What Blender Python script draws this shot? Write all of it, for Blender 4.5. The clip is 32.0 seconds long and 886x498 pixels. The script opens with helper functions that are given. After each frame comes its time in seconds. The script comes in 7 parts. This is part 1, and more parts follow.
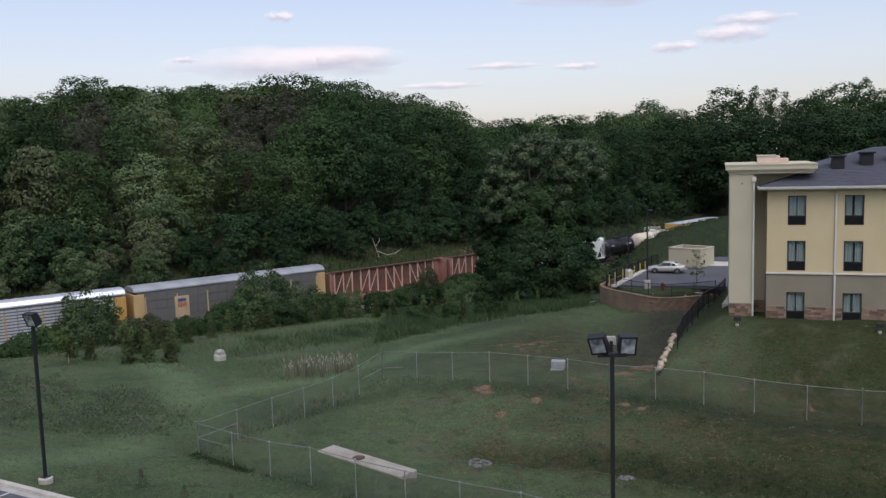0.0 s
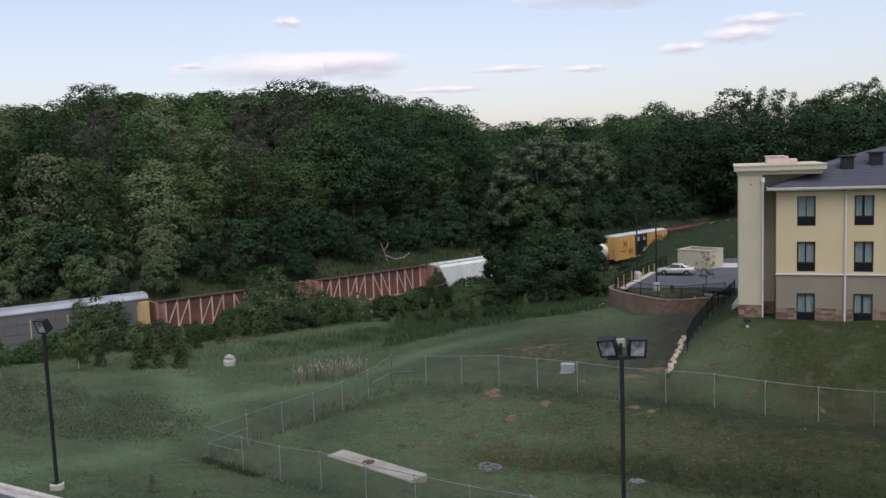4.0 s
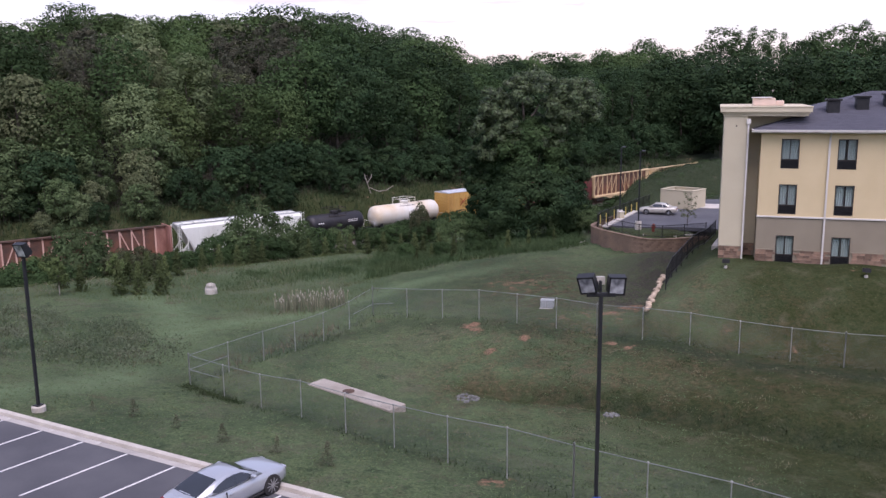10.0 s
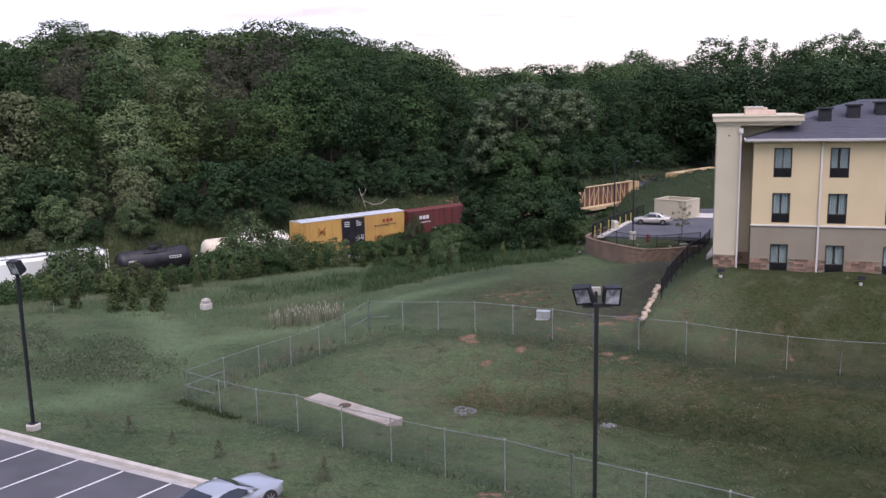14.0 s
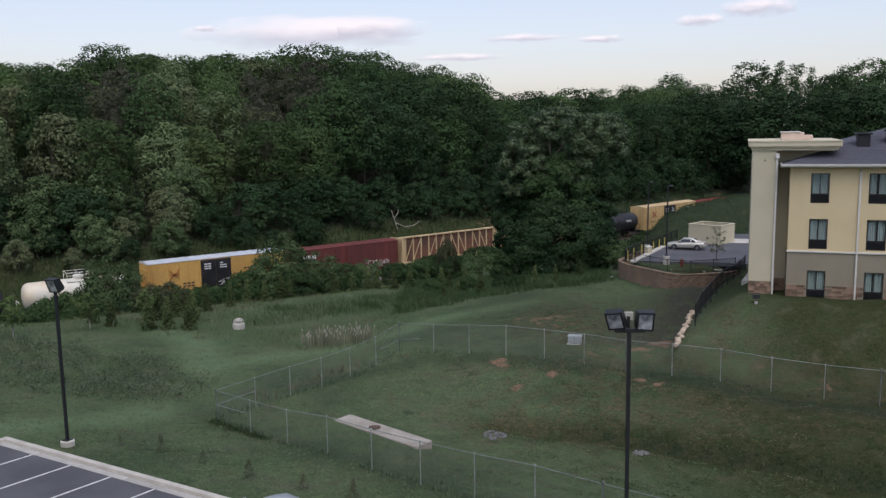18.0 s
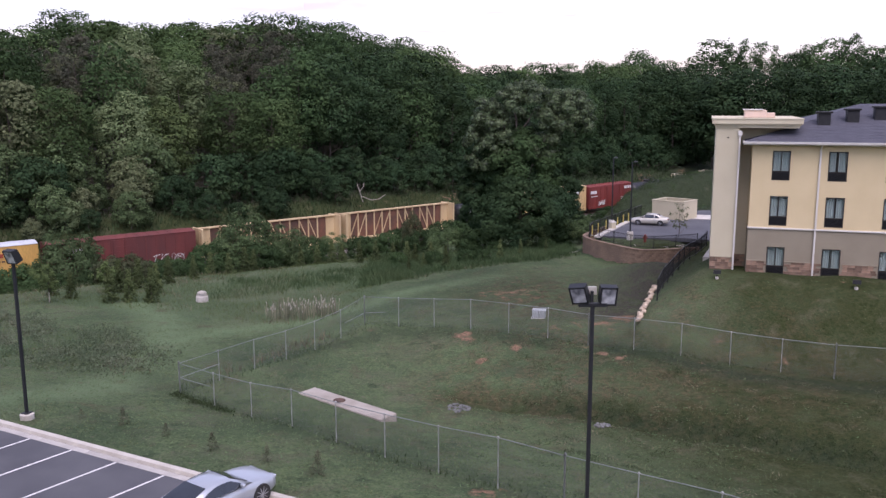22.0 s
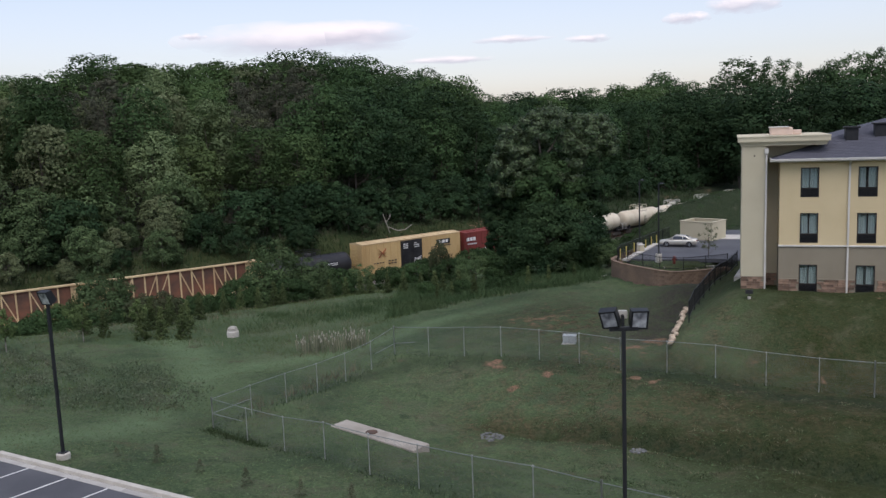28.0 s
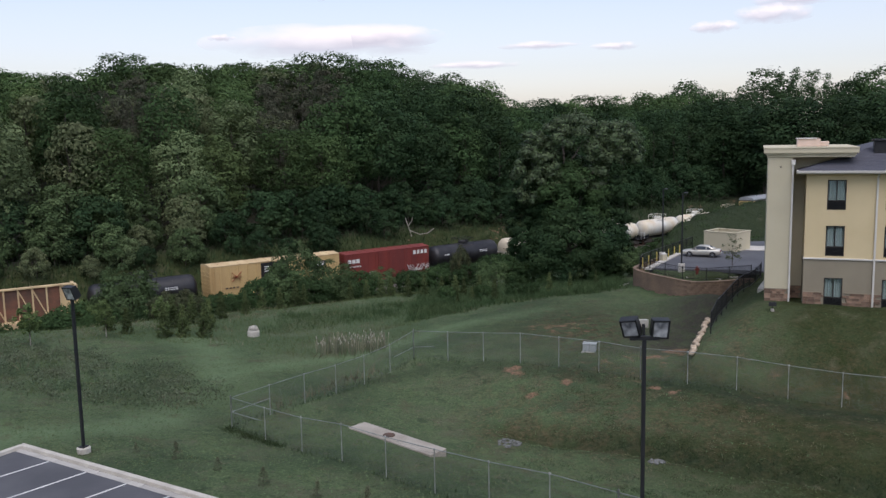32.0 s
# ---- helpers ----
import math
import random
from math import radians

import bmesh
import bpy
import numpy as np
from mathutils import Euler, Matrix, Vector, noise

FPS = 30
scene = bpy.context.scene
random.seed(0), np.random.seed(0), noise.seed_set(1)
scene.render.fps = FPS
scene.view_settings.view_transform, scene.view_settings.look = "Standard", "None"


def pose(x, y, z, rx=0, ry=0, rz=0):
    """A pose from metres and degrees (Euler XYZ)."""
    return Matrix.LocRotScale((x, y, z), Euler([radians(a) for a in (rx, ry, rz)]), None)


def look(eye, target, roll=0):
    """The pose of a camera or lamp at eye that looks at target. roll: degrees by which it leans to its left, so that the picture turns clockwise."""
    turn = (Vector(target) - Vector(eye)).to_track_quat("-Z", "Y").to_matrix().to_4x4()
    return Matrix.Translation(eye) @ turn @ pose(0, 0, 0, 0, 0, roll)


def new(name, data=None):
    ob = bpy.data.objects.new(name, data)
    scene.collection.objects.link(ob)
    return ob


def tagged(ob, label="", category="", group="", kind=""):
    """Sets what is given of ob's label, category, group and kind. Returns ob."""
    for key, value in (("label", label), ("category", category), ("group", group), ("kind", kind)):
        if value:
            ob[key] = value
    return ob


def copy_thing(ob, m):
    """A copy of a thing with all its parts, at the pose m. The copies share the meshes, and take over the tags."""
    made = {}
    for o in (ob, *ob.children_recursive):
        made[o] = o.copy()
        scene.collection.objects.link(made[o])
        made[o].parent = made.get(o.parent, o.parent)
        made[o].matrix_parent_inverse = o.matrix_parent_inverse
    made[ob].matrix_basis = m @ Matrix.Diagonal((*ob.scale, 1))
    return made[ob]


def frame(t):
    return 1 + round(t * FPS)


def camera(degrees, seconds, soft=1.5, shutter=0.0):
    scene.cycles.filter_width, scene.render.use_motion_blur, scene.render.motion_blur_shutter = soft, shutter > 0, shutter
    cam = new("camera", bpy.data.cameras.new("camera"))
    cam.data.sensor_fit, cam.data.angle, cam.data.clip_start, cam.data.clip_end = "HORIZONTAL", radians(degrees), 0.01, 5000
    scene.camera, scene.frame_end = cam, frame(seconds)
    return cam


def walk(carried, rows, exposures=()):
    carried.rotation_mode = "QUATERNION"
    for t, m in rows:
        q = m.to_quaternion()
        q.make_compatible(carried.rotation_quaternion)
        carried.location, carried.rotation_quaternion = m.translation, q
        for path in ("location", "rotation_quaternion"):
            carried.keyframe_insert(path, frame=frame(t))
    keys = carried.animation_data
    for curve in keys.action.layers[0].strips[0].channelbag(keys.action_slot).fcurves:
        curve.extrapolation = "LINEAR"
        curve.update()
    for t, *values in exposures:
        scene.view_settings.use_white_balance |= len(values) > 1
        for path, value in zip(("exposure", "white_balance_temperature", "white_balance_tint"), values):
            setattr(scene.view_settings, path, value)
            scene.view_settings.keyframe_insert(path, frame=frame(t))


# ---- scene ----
from mathutils import kdtree

EYE = (0.0, 0.0, 14.8)
# seconds, yaw, pitch, roll of the hand-held camera at its window
TURNS = [
    (0.0, 0.06, -6.41, 1.62),
    (0.5, -0.02, -5.16, 1.48),
    (1.0, 0.01, -6.55, 1.26),
    (1.5, 0.25, -6.06, 1.90),
    (2.0, 0.44, -5.65, 2.02),
    (2.5, 0.56, -5.42, 2.24),
    (4.5, 0.58, -6.69, 2.09),
    (5.0, 0.70, -7.49, 2.21),
    (5.5, 0.56, -8.38, 2.23),
    (6.0, 0.35, -8.26, 1.38),
    (6.5, 0.53, -9.24, 0.84),
    (7.0, 0.69, -8.94, 0.61),
    (7.5, 0.29, -8.57, 0.92),
    (8.0, -0.05, -9.49, 1.29),
    (8.5, -0.14, -10.13, 0.56),
    (9.0, -0.03, -10.17, 0.45),
    (9.5, -0.13, -10.30, 0.95),
    (10.0, -0.36, -10.62, 0.56),
    (10.5, -0.53, -10.58, 0.76),
    (11.0, -0.74, -9.71, 1.36),
    (11.5, -0.71, -9.88, 1.25),
    (12.0, -0.64, -10.13, 1.17),
    (12.5, -0.53, -9.98, 1.16),
    (13.0, -0.50, -9.94, 1.16),
    (13.5, -0.48, -9.85, 1.21),
    (15.5, -2.40, -9.02, 0.78),
    (16.0, -0.20, -7.24, 1.44),
    (16.5, 1.70, -7.36, 1.16),
    (17.0, 1.68, -7.51, 1.11),
    (17.5, 1.50, -8.00, 1.00),
    (18.0, 1.40, -8.22, 0.89),
    (18.5, 0.55, -9.05, 0.44),
    (19.0, -0.14, -10.96, 0.47),
    (19.5, 0.16, -10.58, 0.72),
    (20.0, -0.70, -9.70, 1.34),
    (20.5, -0.66, -9.58, 0.86),
    (21.0, -0.89, -10.09, -0.25),
    (21.5, -0.98, -10.27, -0.10),
    (22.0, -0.82, -10.00, 0.11),
    (22.5, -0.89, -10.20, 0.39),
    (23.0, -0.84, -10.11, 0.48),
    (23.5, -0.73, -9.89, 0.60),
    (24.0, -0.77, -9.57, 0.52),
    (24.5, -0.80, -9.65, 0.57),
    (26.5, -0.18, -9.32, 1.16),
    (27.0, -0.00, -8.69, 1.41),
    (27.5, 0.38, -7.76, 2.11),
    (28.0, 0.72, -8.05, 2.17),
    (28.5, 0.85, -7.46, 1.98),
    (29.0, 0.83, -6.83, 1.57),
    (29.5, 0.90, -5.39, 1.69),
    (30.0, 0.82, -6.19, 1.33),
    (30.5, 0.86, -6.67, 1.09),
    (31.0, 0.88, -7.44, 0.93),
    (31.5, 1.23, -7.68, 0.98),
    (32.0, 2.33, -7.70, 1.08),
]
EXPOSURES = [(t, e, 6050, 33 if e > 1.0 else 17) for t, e in ((0.0, 0.65), (1.0, 0.55), (2.5, 0.62), (4.5, 0.75), (6.0, 0.85), (7.0, 0.7), (8.0, 0.7), (8.5, 1.02), (9.0, 1.15), (13.5, 1.2), (15.5, 0.9), (16.0, 0.55), (16.5, 0.5), (18.0, 0.68), (19.0, 1.4), (20.0, 1.2), (22.0, 1.25), (24.5, 1.22), (26.5, 0.85), (28.0, 0.75), (29.0, 0.5), (29.5, 0.25), (30.0, 0.40), (31.0, 0.70), (32.0, 0.80))]
cam = camera(55.0, 32.0, 1.45)
walk(cam, [(t, pose(*EYE, 90 + p, r, y)) for t, y, p, r in TURNS], EXPOSURES)

# ---- sky and sun ----
world = bpy.data.worlds.new("evening_sky")
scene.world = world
world.use_nodes = True
wn, wl = world.node_tree.nodes, world.node_tree.links
sky = wn.new("ShaderNodeTexSky")
sky.sky_type, sky.sun_disc = "NISHITA", False
sky.sun_elevation, sky.sun_rotation = radians(62), radians(169)
sky.air_density, sky.dust_density, sky.ozone_density = 1.0, 1.3, 0.4
wn["Background"].inputs["Strength"].default_value = 0.104
pale = wn.new("ShaderNodeHueSaturation")
pale.inputs["Saturation"].default_value = 0.56
wl.new(sky.outputs["Color"], pale.inputs["Color"])
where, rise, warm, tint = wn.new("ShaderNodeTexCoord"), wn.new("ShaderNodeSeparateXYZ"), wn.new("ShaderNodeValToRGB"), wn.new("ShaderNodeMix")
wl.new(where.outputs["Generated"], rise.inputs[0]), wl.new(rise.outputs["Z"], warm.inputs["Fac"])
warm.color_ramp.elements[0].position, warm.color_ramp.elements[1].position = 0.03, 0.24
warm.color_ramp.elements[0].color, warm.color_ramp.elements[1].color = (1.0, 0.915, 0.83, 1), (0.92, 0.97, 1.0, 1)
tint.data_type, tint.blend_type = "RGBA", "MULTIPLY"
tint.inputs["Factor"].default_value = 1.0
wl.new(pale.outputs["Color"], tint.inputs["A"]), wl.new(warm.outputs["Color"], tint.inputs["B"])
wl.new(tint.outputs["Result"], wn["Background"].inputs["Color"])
sun = new("sun", bpy.data.lights.new("sun", "SUN"))
sun.data.energy, sun.data.angle, sun.data.color = 1.3, radians(60), (1.0, 0.93, 0.84)
sun.matrix_world = look((15.0, -75.0, 144), (0, 0, 0))


# ---- materials ----
def mat(name, c1, c2=None, scale=4.0, rough=0.8, metal=0.0, bump=0.0, bscale=60.0, rnd=0.0, island=0.0, fine=0.15, spec=0.4, stretch=(1, 1, 1)):
    """A painted or natural surface: two colours mixed in blotches, fine grain, relief, and a shift from object to object."""
    m = bpy.data.materials.new(name)
    m.use_nodes = True
    n, l = m.node_tree.nodes, m.node_tree.links
    b = n["Principled BSDF"]
    b.inputs["Roughness"].default_value, b.inputs["Metallic"].default_value = rough, metal
    b.inputs["Specular IOR Level"].default_value = spec
    tc, mp = n.new("ShaderNodeTexCoord"), n.new("ShaderNodeMapping")
    mp.inputs["Scale"].default_value = stretch
    l.new(tc.outputs["Object"], mp.inputs["Vector"])
    c2 = c2 or [v * 0.8 for v in c1]
    big = n.new("ShaderNodeTexNoise")
    big.inputs["Scale"].default_value, big.inputs["Detail"].default_value = scale, 6
    l.new(mp.outputs["Vector"], big.inputs["Vector"])
    ramp = n.new("ShaderNodeValToRGB")
    ramp.color_ramp.elements[0].position, ramp.color_ramp.elements[1].position = 0.35, 0.65
    ramp.color_ramp.elements[0].color, ramp.color_ramp.elements[1].color = (*c1, 1), (*c2, 1)
    l.new(big.outputs["Fac"], ramp.inputs["Fac"])
    small = n.new("ShaderNodeTexNoise")
    small.inputs["Scale"].default_value, small.inputs["Detail"].default_value = bscale, 4
    l.new(mp.outputs["Vector"], small.inputs["Vector"])
    val = n.new("ShaderNodeMapRange")
    val.inputs["From Min"].default_value, val.inputs["From Max"].default_value = 0.3, 0.7
    val.inputs["To Min"].default_value, val.inputs["To Max"].default_value = 1 - fine, 1 + fine
    l.new(small.outputs["Fac"], val.inputs["Value"])
    last = val.outputs["Result"]
    for amount, node, out in ((rnd, "ShaderNodeObjectInfo", "Random"), (island, "ShaderNodeNewGeometry", "Random Per Island")):
        if amount:
            src, rg, mu = n.new(node), n.new("ShaderNodeMapRange"), n.new("ShaderNodeMath")
            rg.inputs["To Min"].default_value, rg.inputs["To Max"].default_value = 1 - amount, 1 + amount
            mu.operation = "MULTIPLY"
            l.new(src.outputs[out], rg.inputs["Value"])
            l.new(rg.outputs["Result"], mu.inputs[0]), l.new(last, mu.inputs[1])
            last = mu.outputs["Value"]
    hsv = n.new("ShaderNodeHueSaturation")
    l.new(ramp.outputs["Color"], hsv.inputs["Color"]), l.new(last, hsv.inputs["Value"])
    l.new(hsv.outputs["Color"], b.inputs["Base Color"])
    if bump:
        bp = n.new("ShaderNodeBump")
        bp.inputs["Strength"].default_value = bump
        l.new(small.outputs["Fac"], bp.inputs["Height"]), l.new(bp.outputs["Normal"], b.inputs["Normal"])
    return m


# ---- mesh helpers ----
def finish(bm, name, material, smooth=False):
    me = bpy.data.meshes.new(name)
    bm.to_mesh(me)
    bm.free()
    me.materials.append(material)
    if smooth:
        for p in me.polygons:
            p.use_smooth = True
    return me


def part(name, bm, material, parent, label="", smooth=False):
    """One bmesh as one mesh object under a thing or a part."""
    ob = new(name, finish(bm, name, material, smooth))
    ob.parent = parent
    return tagged(ob, label)


def piece(name, me, parent, m=None):
    """A further object on a shared mesh."""
    ob = new(name, me)
    ob.parent = parent
    if m is not None:
        ob.matrix_basis = m
    return ob


def thing(name, m, label, category, group="", kind=""):
    ob = new(name)
    ob.matrix_basis = m
    return tagged(ob, label, category, group, kind)


def solo(name, bm, material, label, category, m=None, group="", kind="", smooth=False):
    ob = new(name, finish(bm, name, material, smooth))
    if m is not None:
        ob.matrix_basis = m
    return tagged(ob, label, category, group, kind)


def box(bm, x0, x1, y0, y1, z0, z1, bevel=0.0):
    r = bmesh.ops.create_cube(bm, size=1, matrix=Matrix.Translation(((x0 + x1) / 2, (y0 + y1) / 2, (z0 + z1) / 2)) @ Matrix.Diagonal((abs(x1 - x0), abs(y1 - y0), abs(z1 - z0), 1)))
    if bevel:
        edges = list({e for v in r["verts"] for e in v.link_edges})
        bmesh.ops.bevel(bm, geom=edges, offset=bevel, segments=2, affect="EDGES", profile=0.5)
    return bm


def bar(bm, a, b, w, d=None, sides=4):
    """A straight bar or rod from a to b; square with sides=4."""
    a, b = Vector(a), Vector(b)
    ax = b - a
    m = Matrix.Translation((a + b) / 2) @ ax.to_track_quat("Z", "Y").to_matrix().to_4x4()
    if sides == 4:
        bmesh.ops.create_cube(bm, size=1, matrix=m @ Matrix.Diagonal((w, d or w, ax.length, 1)))
    else:
        bmesh.ops.create_cone(bm, cap_ends=True, segments=sides, radius1=w / 2, radius2=(d or w) / 2, depth=ax.length, matrix=m)
    return bm


def prism(bm, outline, x0, x1, axis="x"):
    """A closed outline of (a, b) drawn out from x0 to x1 along an axis."""
    put = {"x": lambda a, b, c: (c, a, b), "y": lambda a, b, c: (a, c, b), "z": lambda a, b, c: (a, b, c)}[axis]
    lo = [bm.verts.new(put(a, b, x0)) for a, b in outline]
    hi = [bm.verts.new(put(a, b, x1)) for a, b in outline]
    n = len(outline)
    for i in range(n):
        bm.faces.new((lo[i], lo[(i + 1) % n], hi[(i + 1) % n], hi[i]))
    bm.faces.new(lo[::-1]), bm.faces.new(hi)
    bmesh.ops.recalc_face_normals(bm, faces=bm.faces)
    return bm


def lathe(bm, profile, segments=16, axis="z", centre=(0, 0, 0)):
    """A turned body from (radius, height) rings."""
    rings = []
    for r, h in profile:
        ring = []
        for k in range(segments):
            a = 2 * math.pi * k / segments
            c, s = r * math.cos(a), r * math.sin(a)
            p = {"z": (c, s, h), "x": (h, c, s), "y": (c, h, s)}[axis]
            ring.append(bm.verts.new(Vector(p) + Vector(centre)))
        rings.append(ring)
    for lo, hi in zip(rings, rings[1:]):
        for k in range(segments):
            bm.faces.new((lo[k], lo[(k + 1) % segments], hi[(k + 1) % segments], hi[k]))
    bm.faces.new(rings[0][::-1]), bm.faces.new(rings[-1])
    bmesh.ops.recalc_face_normals(bm, faces=bm.faces)
    return bm


def B():
    return bmesh.new()


def smooth(a, b, x):
    t = np.clip((x - a) / (b - a), 0, 1)
    return t * t * (3 - 2 * t)


# ---- the lie of the land ----
RAIL_Z = -4.9
U = Vector((math.cos(radians(-18)), math.sin(radians(-18)), 0))   # along the hotel's front
V = Vector((-U.y, U.x, 0))
HOTEL = Vector((23.0, 60.8, 2.3))
KERB_N, KERB_D = (0.479, 0.878), 23.55                            # the lot's edge
PLATEAU = [(120, 14.5), (23.2, 50.6), (14.4, 54.4), (14.0, 56.0), (15.9, 60.9), (18.0, 65.6), (21.8, 73.2), (25.6, 80.4), (24.1, 80.0), (21.8, 79.3), (20.3, 79.2), (19.1, 80.1), (18.1, 81.8), (17.1, 83.7), (16.2, 85.8), (16.0, 88.0), (17.1, 90.4), (22.0, 98.5), (27, 106), (60, 128), (140, 150)]

FENCE_BACK = [(-4.95, 61.1), (10.44, 54.66), (24.25, 48.86), (44.0, 40.5)]
DITCH = [(1.7, 48.0), (4.6, 47.2), (8.0, 45.9), (10.1, 45.0), (14.1, 42.8), (18.9, 40.1), (20.9, 38.9), (32.0, 32.2), (60, 16)]
MOWN_WAY = [(-30, 38.5), (-23.1, 41.0), (-18.7, 43.8), (-17.6, 47.5), (-18.1, 51.0), (-18.2, 57.6), (-21.3, 65.6), (-25.3, 69.9)]
MOWN_BRANCH = [(-18.0, 56.8), (-15.8, 60.8), (-11.5, 63.2), (-7.2, 67.2), (-2.9, 72.7), (6, 76)]
ROUGH_EDGE = [(-90, 60), (-45, 63), (-30, 68.5), (-21, 67), (-14, 63), (-8, 63.5), (-5, 71), (-4, 79), (0.3, 80.3), (3.4, 80.3), (6.7, 81.3), (11.3, 83.2), (15, 85.4), (15.7, 93), (18, 110), (40, 130), (140, 170)]


def track_y(x):
    return 123.6 + 0.865 * x + 0.0015 * x * x


def track_off(x, y):
    """Metres from the rails; positive on the far side."""
    s = 0.865 + 0.003 * x
    return (y - track_y(x)) / np.sqrt(1 + s * s)


def beside(x, y, line):
    """Signed metres from an open line; positive on its right when it is followed."""
    best, sign = np.full(np.shape(x), 1e9), np.ones(np.shape(x))
    for (ax, ay), (bx, by) in zip(line, line[1:]):
        dx, dy = bx - ax, by - ay
        t = np.clip(((x - ax) * dx + (y - ay) * dy) / (dx * dx + dy * dy), 0, 1)
        px, py = x - ax - t * dx, y - ay - t * dy
        dist = np.hypot(px, py)
        near = dist < best
        best = np.where(near, dist, best)
        sign = np.where(near, np.where(px * dy - py * dx > 0, 1.0, -1.0), sign)
    return best * sign


def height(x, y):
    x, y = np.asarray(x, float), np.asarray(y, float)
    w = KERB_N[0] * x + KERB_N[1] * y - KERB_D
    off = track_off(x, y)
    low = np.where(w < 8.3, -0.02 * w - 0.0133 * w * w, -1.09 - 0.062 * (np.minimum(w, 30) - 8.3) - 0.045 * np.maximum(w - 30, 0))
    low = np.where(w < 0, 0.0, low)
    shelf = smooth(-14, 8, x) * smooth(14, 34, w) * (1 - smooth(-39, -12, off))
    low = low + (-1.1 - low) * shelf
    low = low + (-5.35 - low) * smooth(-16, -4.5, off)
    # a grassed berm that hides the far end of the line
    ridge = np.interp(x, [22, 29, 31.5, 34, 38, 44, 50, 70], [-5.3, -4.8, -3.1, -1.4, -0.2, 0.5, 0.8, 1.0])
    low = low + np.maximum(ridge - low, 0) * smooth(-20, -8, off) * (1 - smooth(-5.5, -2.2, off))
    # the drained hollow inside the fence
    low = low - 1.1 * np.exp(-((w - 17.5) / 5.5) ** 2) * smooth(-9, 0, x) * (1 - smooth(30, 60, x))
    low = low - 0.8 * np.exp(-(beside(x, y, DITCH) / 0.9) ** 2) * smooth(0, 5, x)
    low = low + 1.4 * np.exp(-((x - 20.2) / 3.7) ** 2 - ((y - 74.8) / 4.4) ** 2)
    # the wooded hill beyond the rails
    hill = 0.24 * np.clip(off - 7, 0, 60) + 0.12 * np.clip(off - 67, 0, 60)
    hill = hill * (1 - 0.35 * smooth(-10, 60, x)) + 3.4 * smooth(4.5, 12, off)
    low = np.where(off > 4, np.maximum(low, -5.35) + hill, low)
    # the hotel's raised ground
    v = (x - HOTEL.x) * V.x + (y - HOTEL.y) * V.y
    top = -1.0 + 3.3 * smooth(-11, -1.2, v) - 1.5 * smooth(4, 17, v)
    g = beside(x, y, PLATEAU)
    edge = np.interp(y, [30, 50, 53, 56, 66, 79], [-1.1, -1.1, -0.9, 0.0, 0.3, 1.5])
    top = np.where(y < 80, edge + (top - edge) * smooth(0.2, 4.0, g), top)
    inside = smooth(0, 1, (g - np.where(y < 76, -0.7, 0.25)) / 1.05) * (1 - smooth(-30, -14, off))
    z = low + (np.maximum(top, low) - low) * inside
    back = np.exp(-(beside(x, y, FENCE_BACK) / 4.5) ** 2)
    z = z + back * np.interp(x, [-9, -5, 3, 8, 13, 16, 19, 22, 40], [0.0, 0.3, 0.3, 0.0, -0.1, -0.3, -0.55, -0.65, -0.65])
    lumps = 0.05 * np.sin(x * 0.9 + 1.3 * np.sin(y * 0.7)) + 0.06 * np.sin(y * 0.55 + 2 * np.sin(x * 0.31))
    return z + lumps * smooth(1, 6, w)


def hz(x, y):
    return float(height(x, y))


def zones(x, y, only_brush=False):
    """Shares of rough meadow, bare red soil and dark mulch on the ground."""
    rough = 1 - smooth(-1.6, 0.6, beside(x, y, ROUGH_EDGE))
    a, b = 0.878 * (x + 27) - 0.479 * (y - 55.5), 0.479 * (x + 27) + 0.878 * (y - 55.5)
    brush = 1 - smooth(0.75, 1.1, np.hypot(np.where(a < 0, a / 22, a / 12.5), b / (5.6 + 0.8 * np.sin(a * 0.7) + np.where(a < -6, (-6 - a) * 0.12, 0))))
    if only_brush:
        return brush
    soil = 0.0 * x
    for cx, cy, r in ((2.2, 56.5, 0.95), (3.3, 52.5, 0.75), (10.8, 52.7, 0.7), (12.2, 52.2, 0.6), (5.6, 54.6, 0.6), (17.0, 50.8, 0.5), (14.3, 60.8, 1.2), (12.4, 59.3, 0.9), (19.5, 53.2, 0.6), (22.4, 51.6, 0.5), (20.5, 56.5, 0.6), (2.0, 31.0, 0.8), (4.6, 29.0, 0.6)):
        soil = np.maximum(soil, 1 - smooth(0.3, 1.1, np.hypot(x - cx, y - cy) / r))
    soil = np.maximum(soil, 0.42 * np.exp(-((x - 6.6) / 3.4) ** 2 - ((y - 69) / 5.5) ** 2))
    soil = np.maximum(soil, 0.4 * np.exp(-((x - 10.5) / 3.5) ** 2 - ((y - 58.5) / 2.2) ** 2))
    off = track_off(x, y)
    soil = np.maximum(0.8 * soil, 0.3 * smooth(5, 7, off) * (1 - smooth(12, 15, off)) * smooth(-30, 6, x) * smooth(0.2, 0.7, np.sin(x * 0.35 + 2 * np.sin(x * 0.11))))
    g = beside(x, y, PLATEAU)
    mulch = smooth(-9.0, -1.6, g) * (1 - smooth(-0.5, 0.8, g)) * smooth(58.5, 61.5, y) * (1 - smooth(74, 79, y))
    wood = smooth(13, 17, off)
    return np.maximum(rough, brush), soil, np.maximum(mulch, wood)


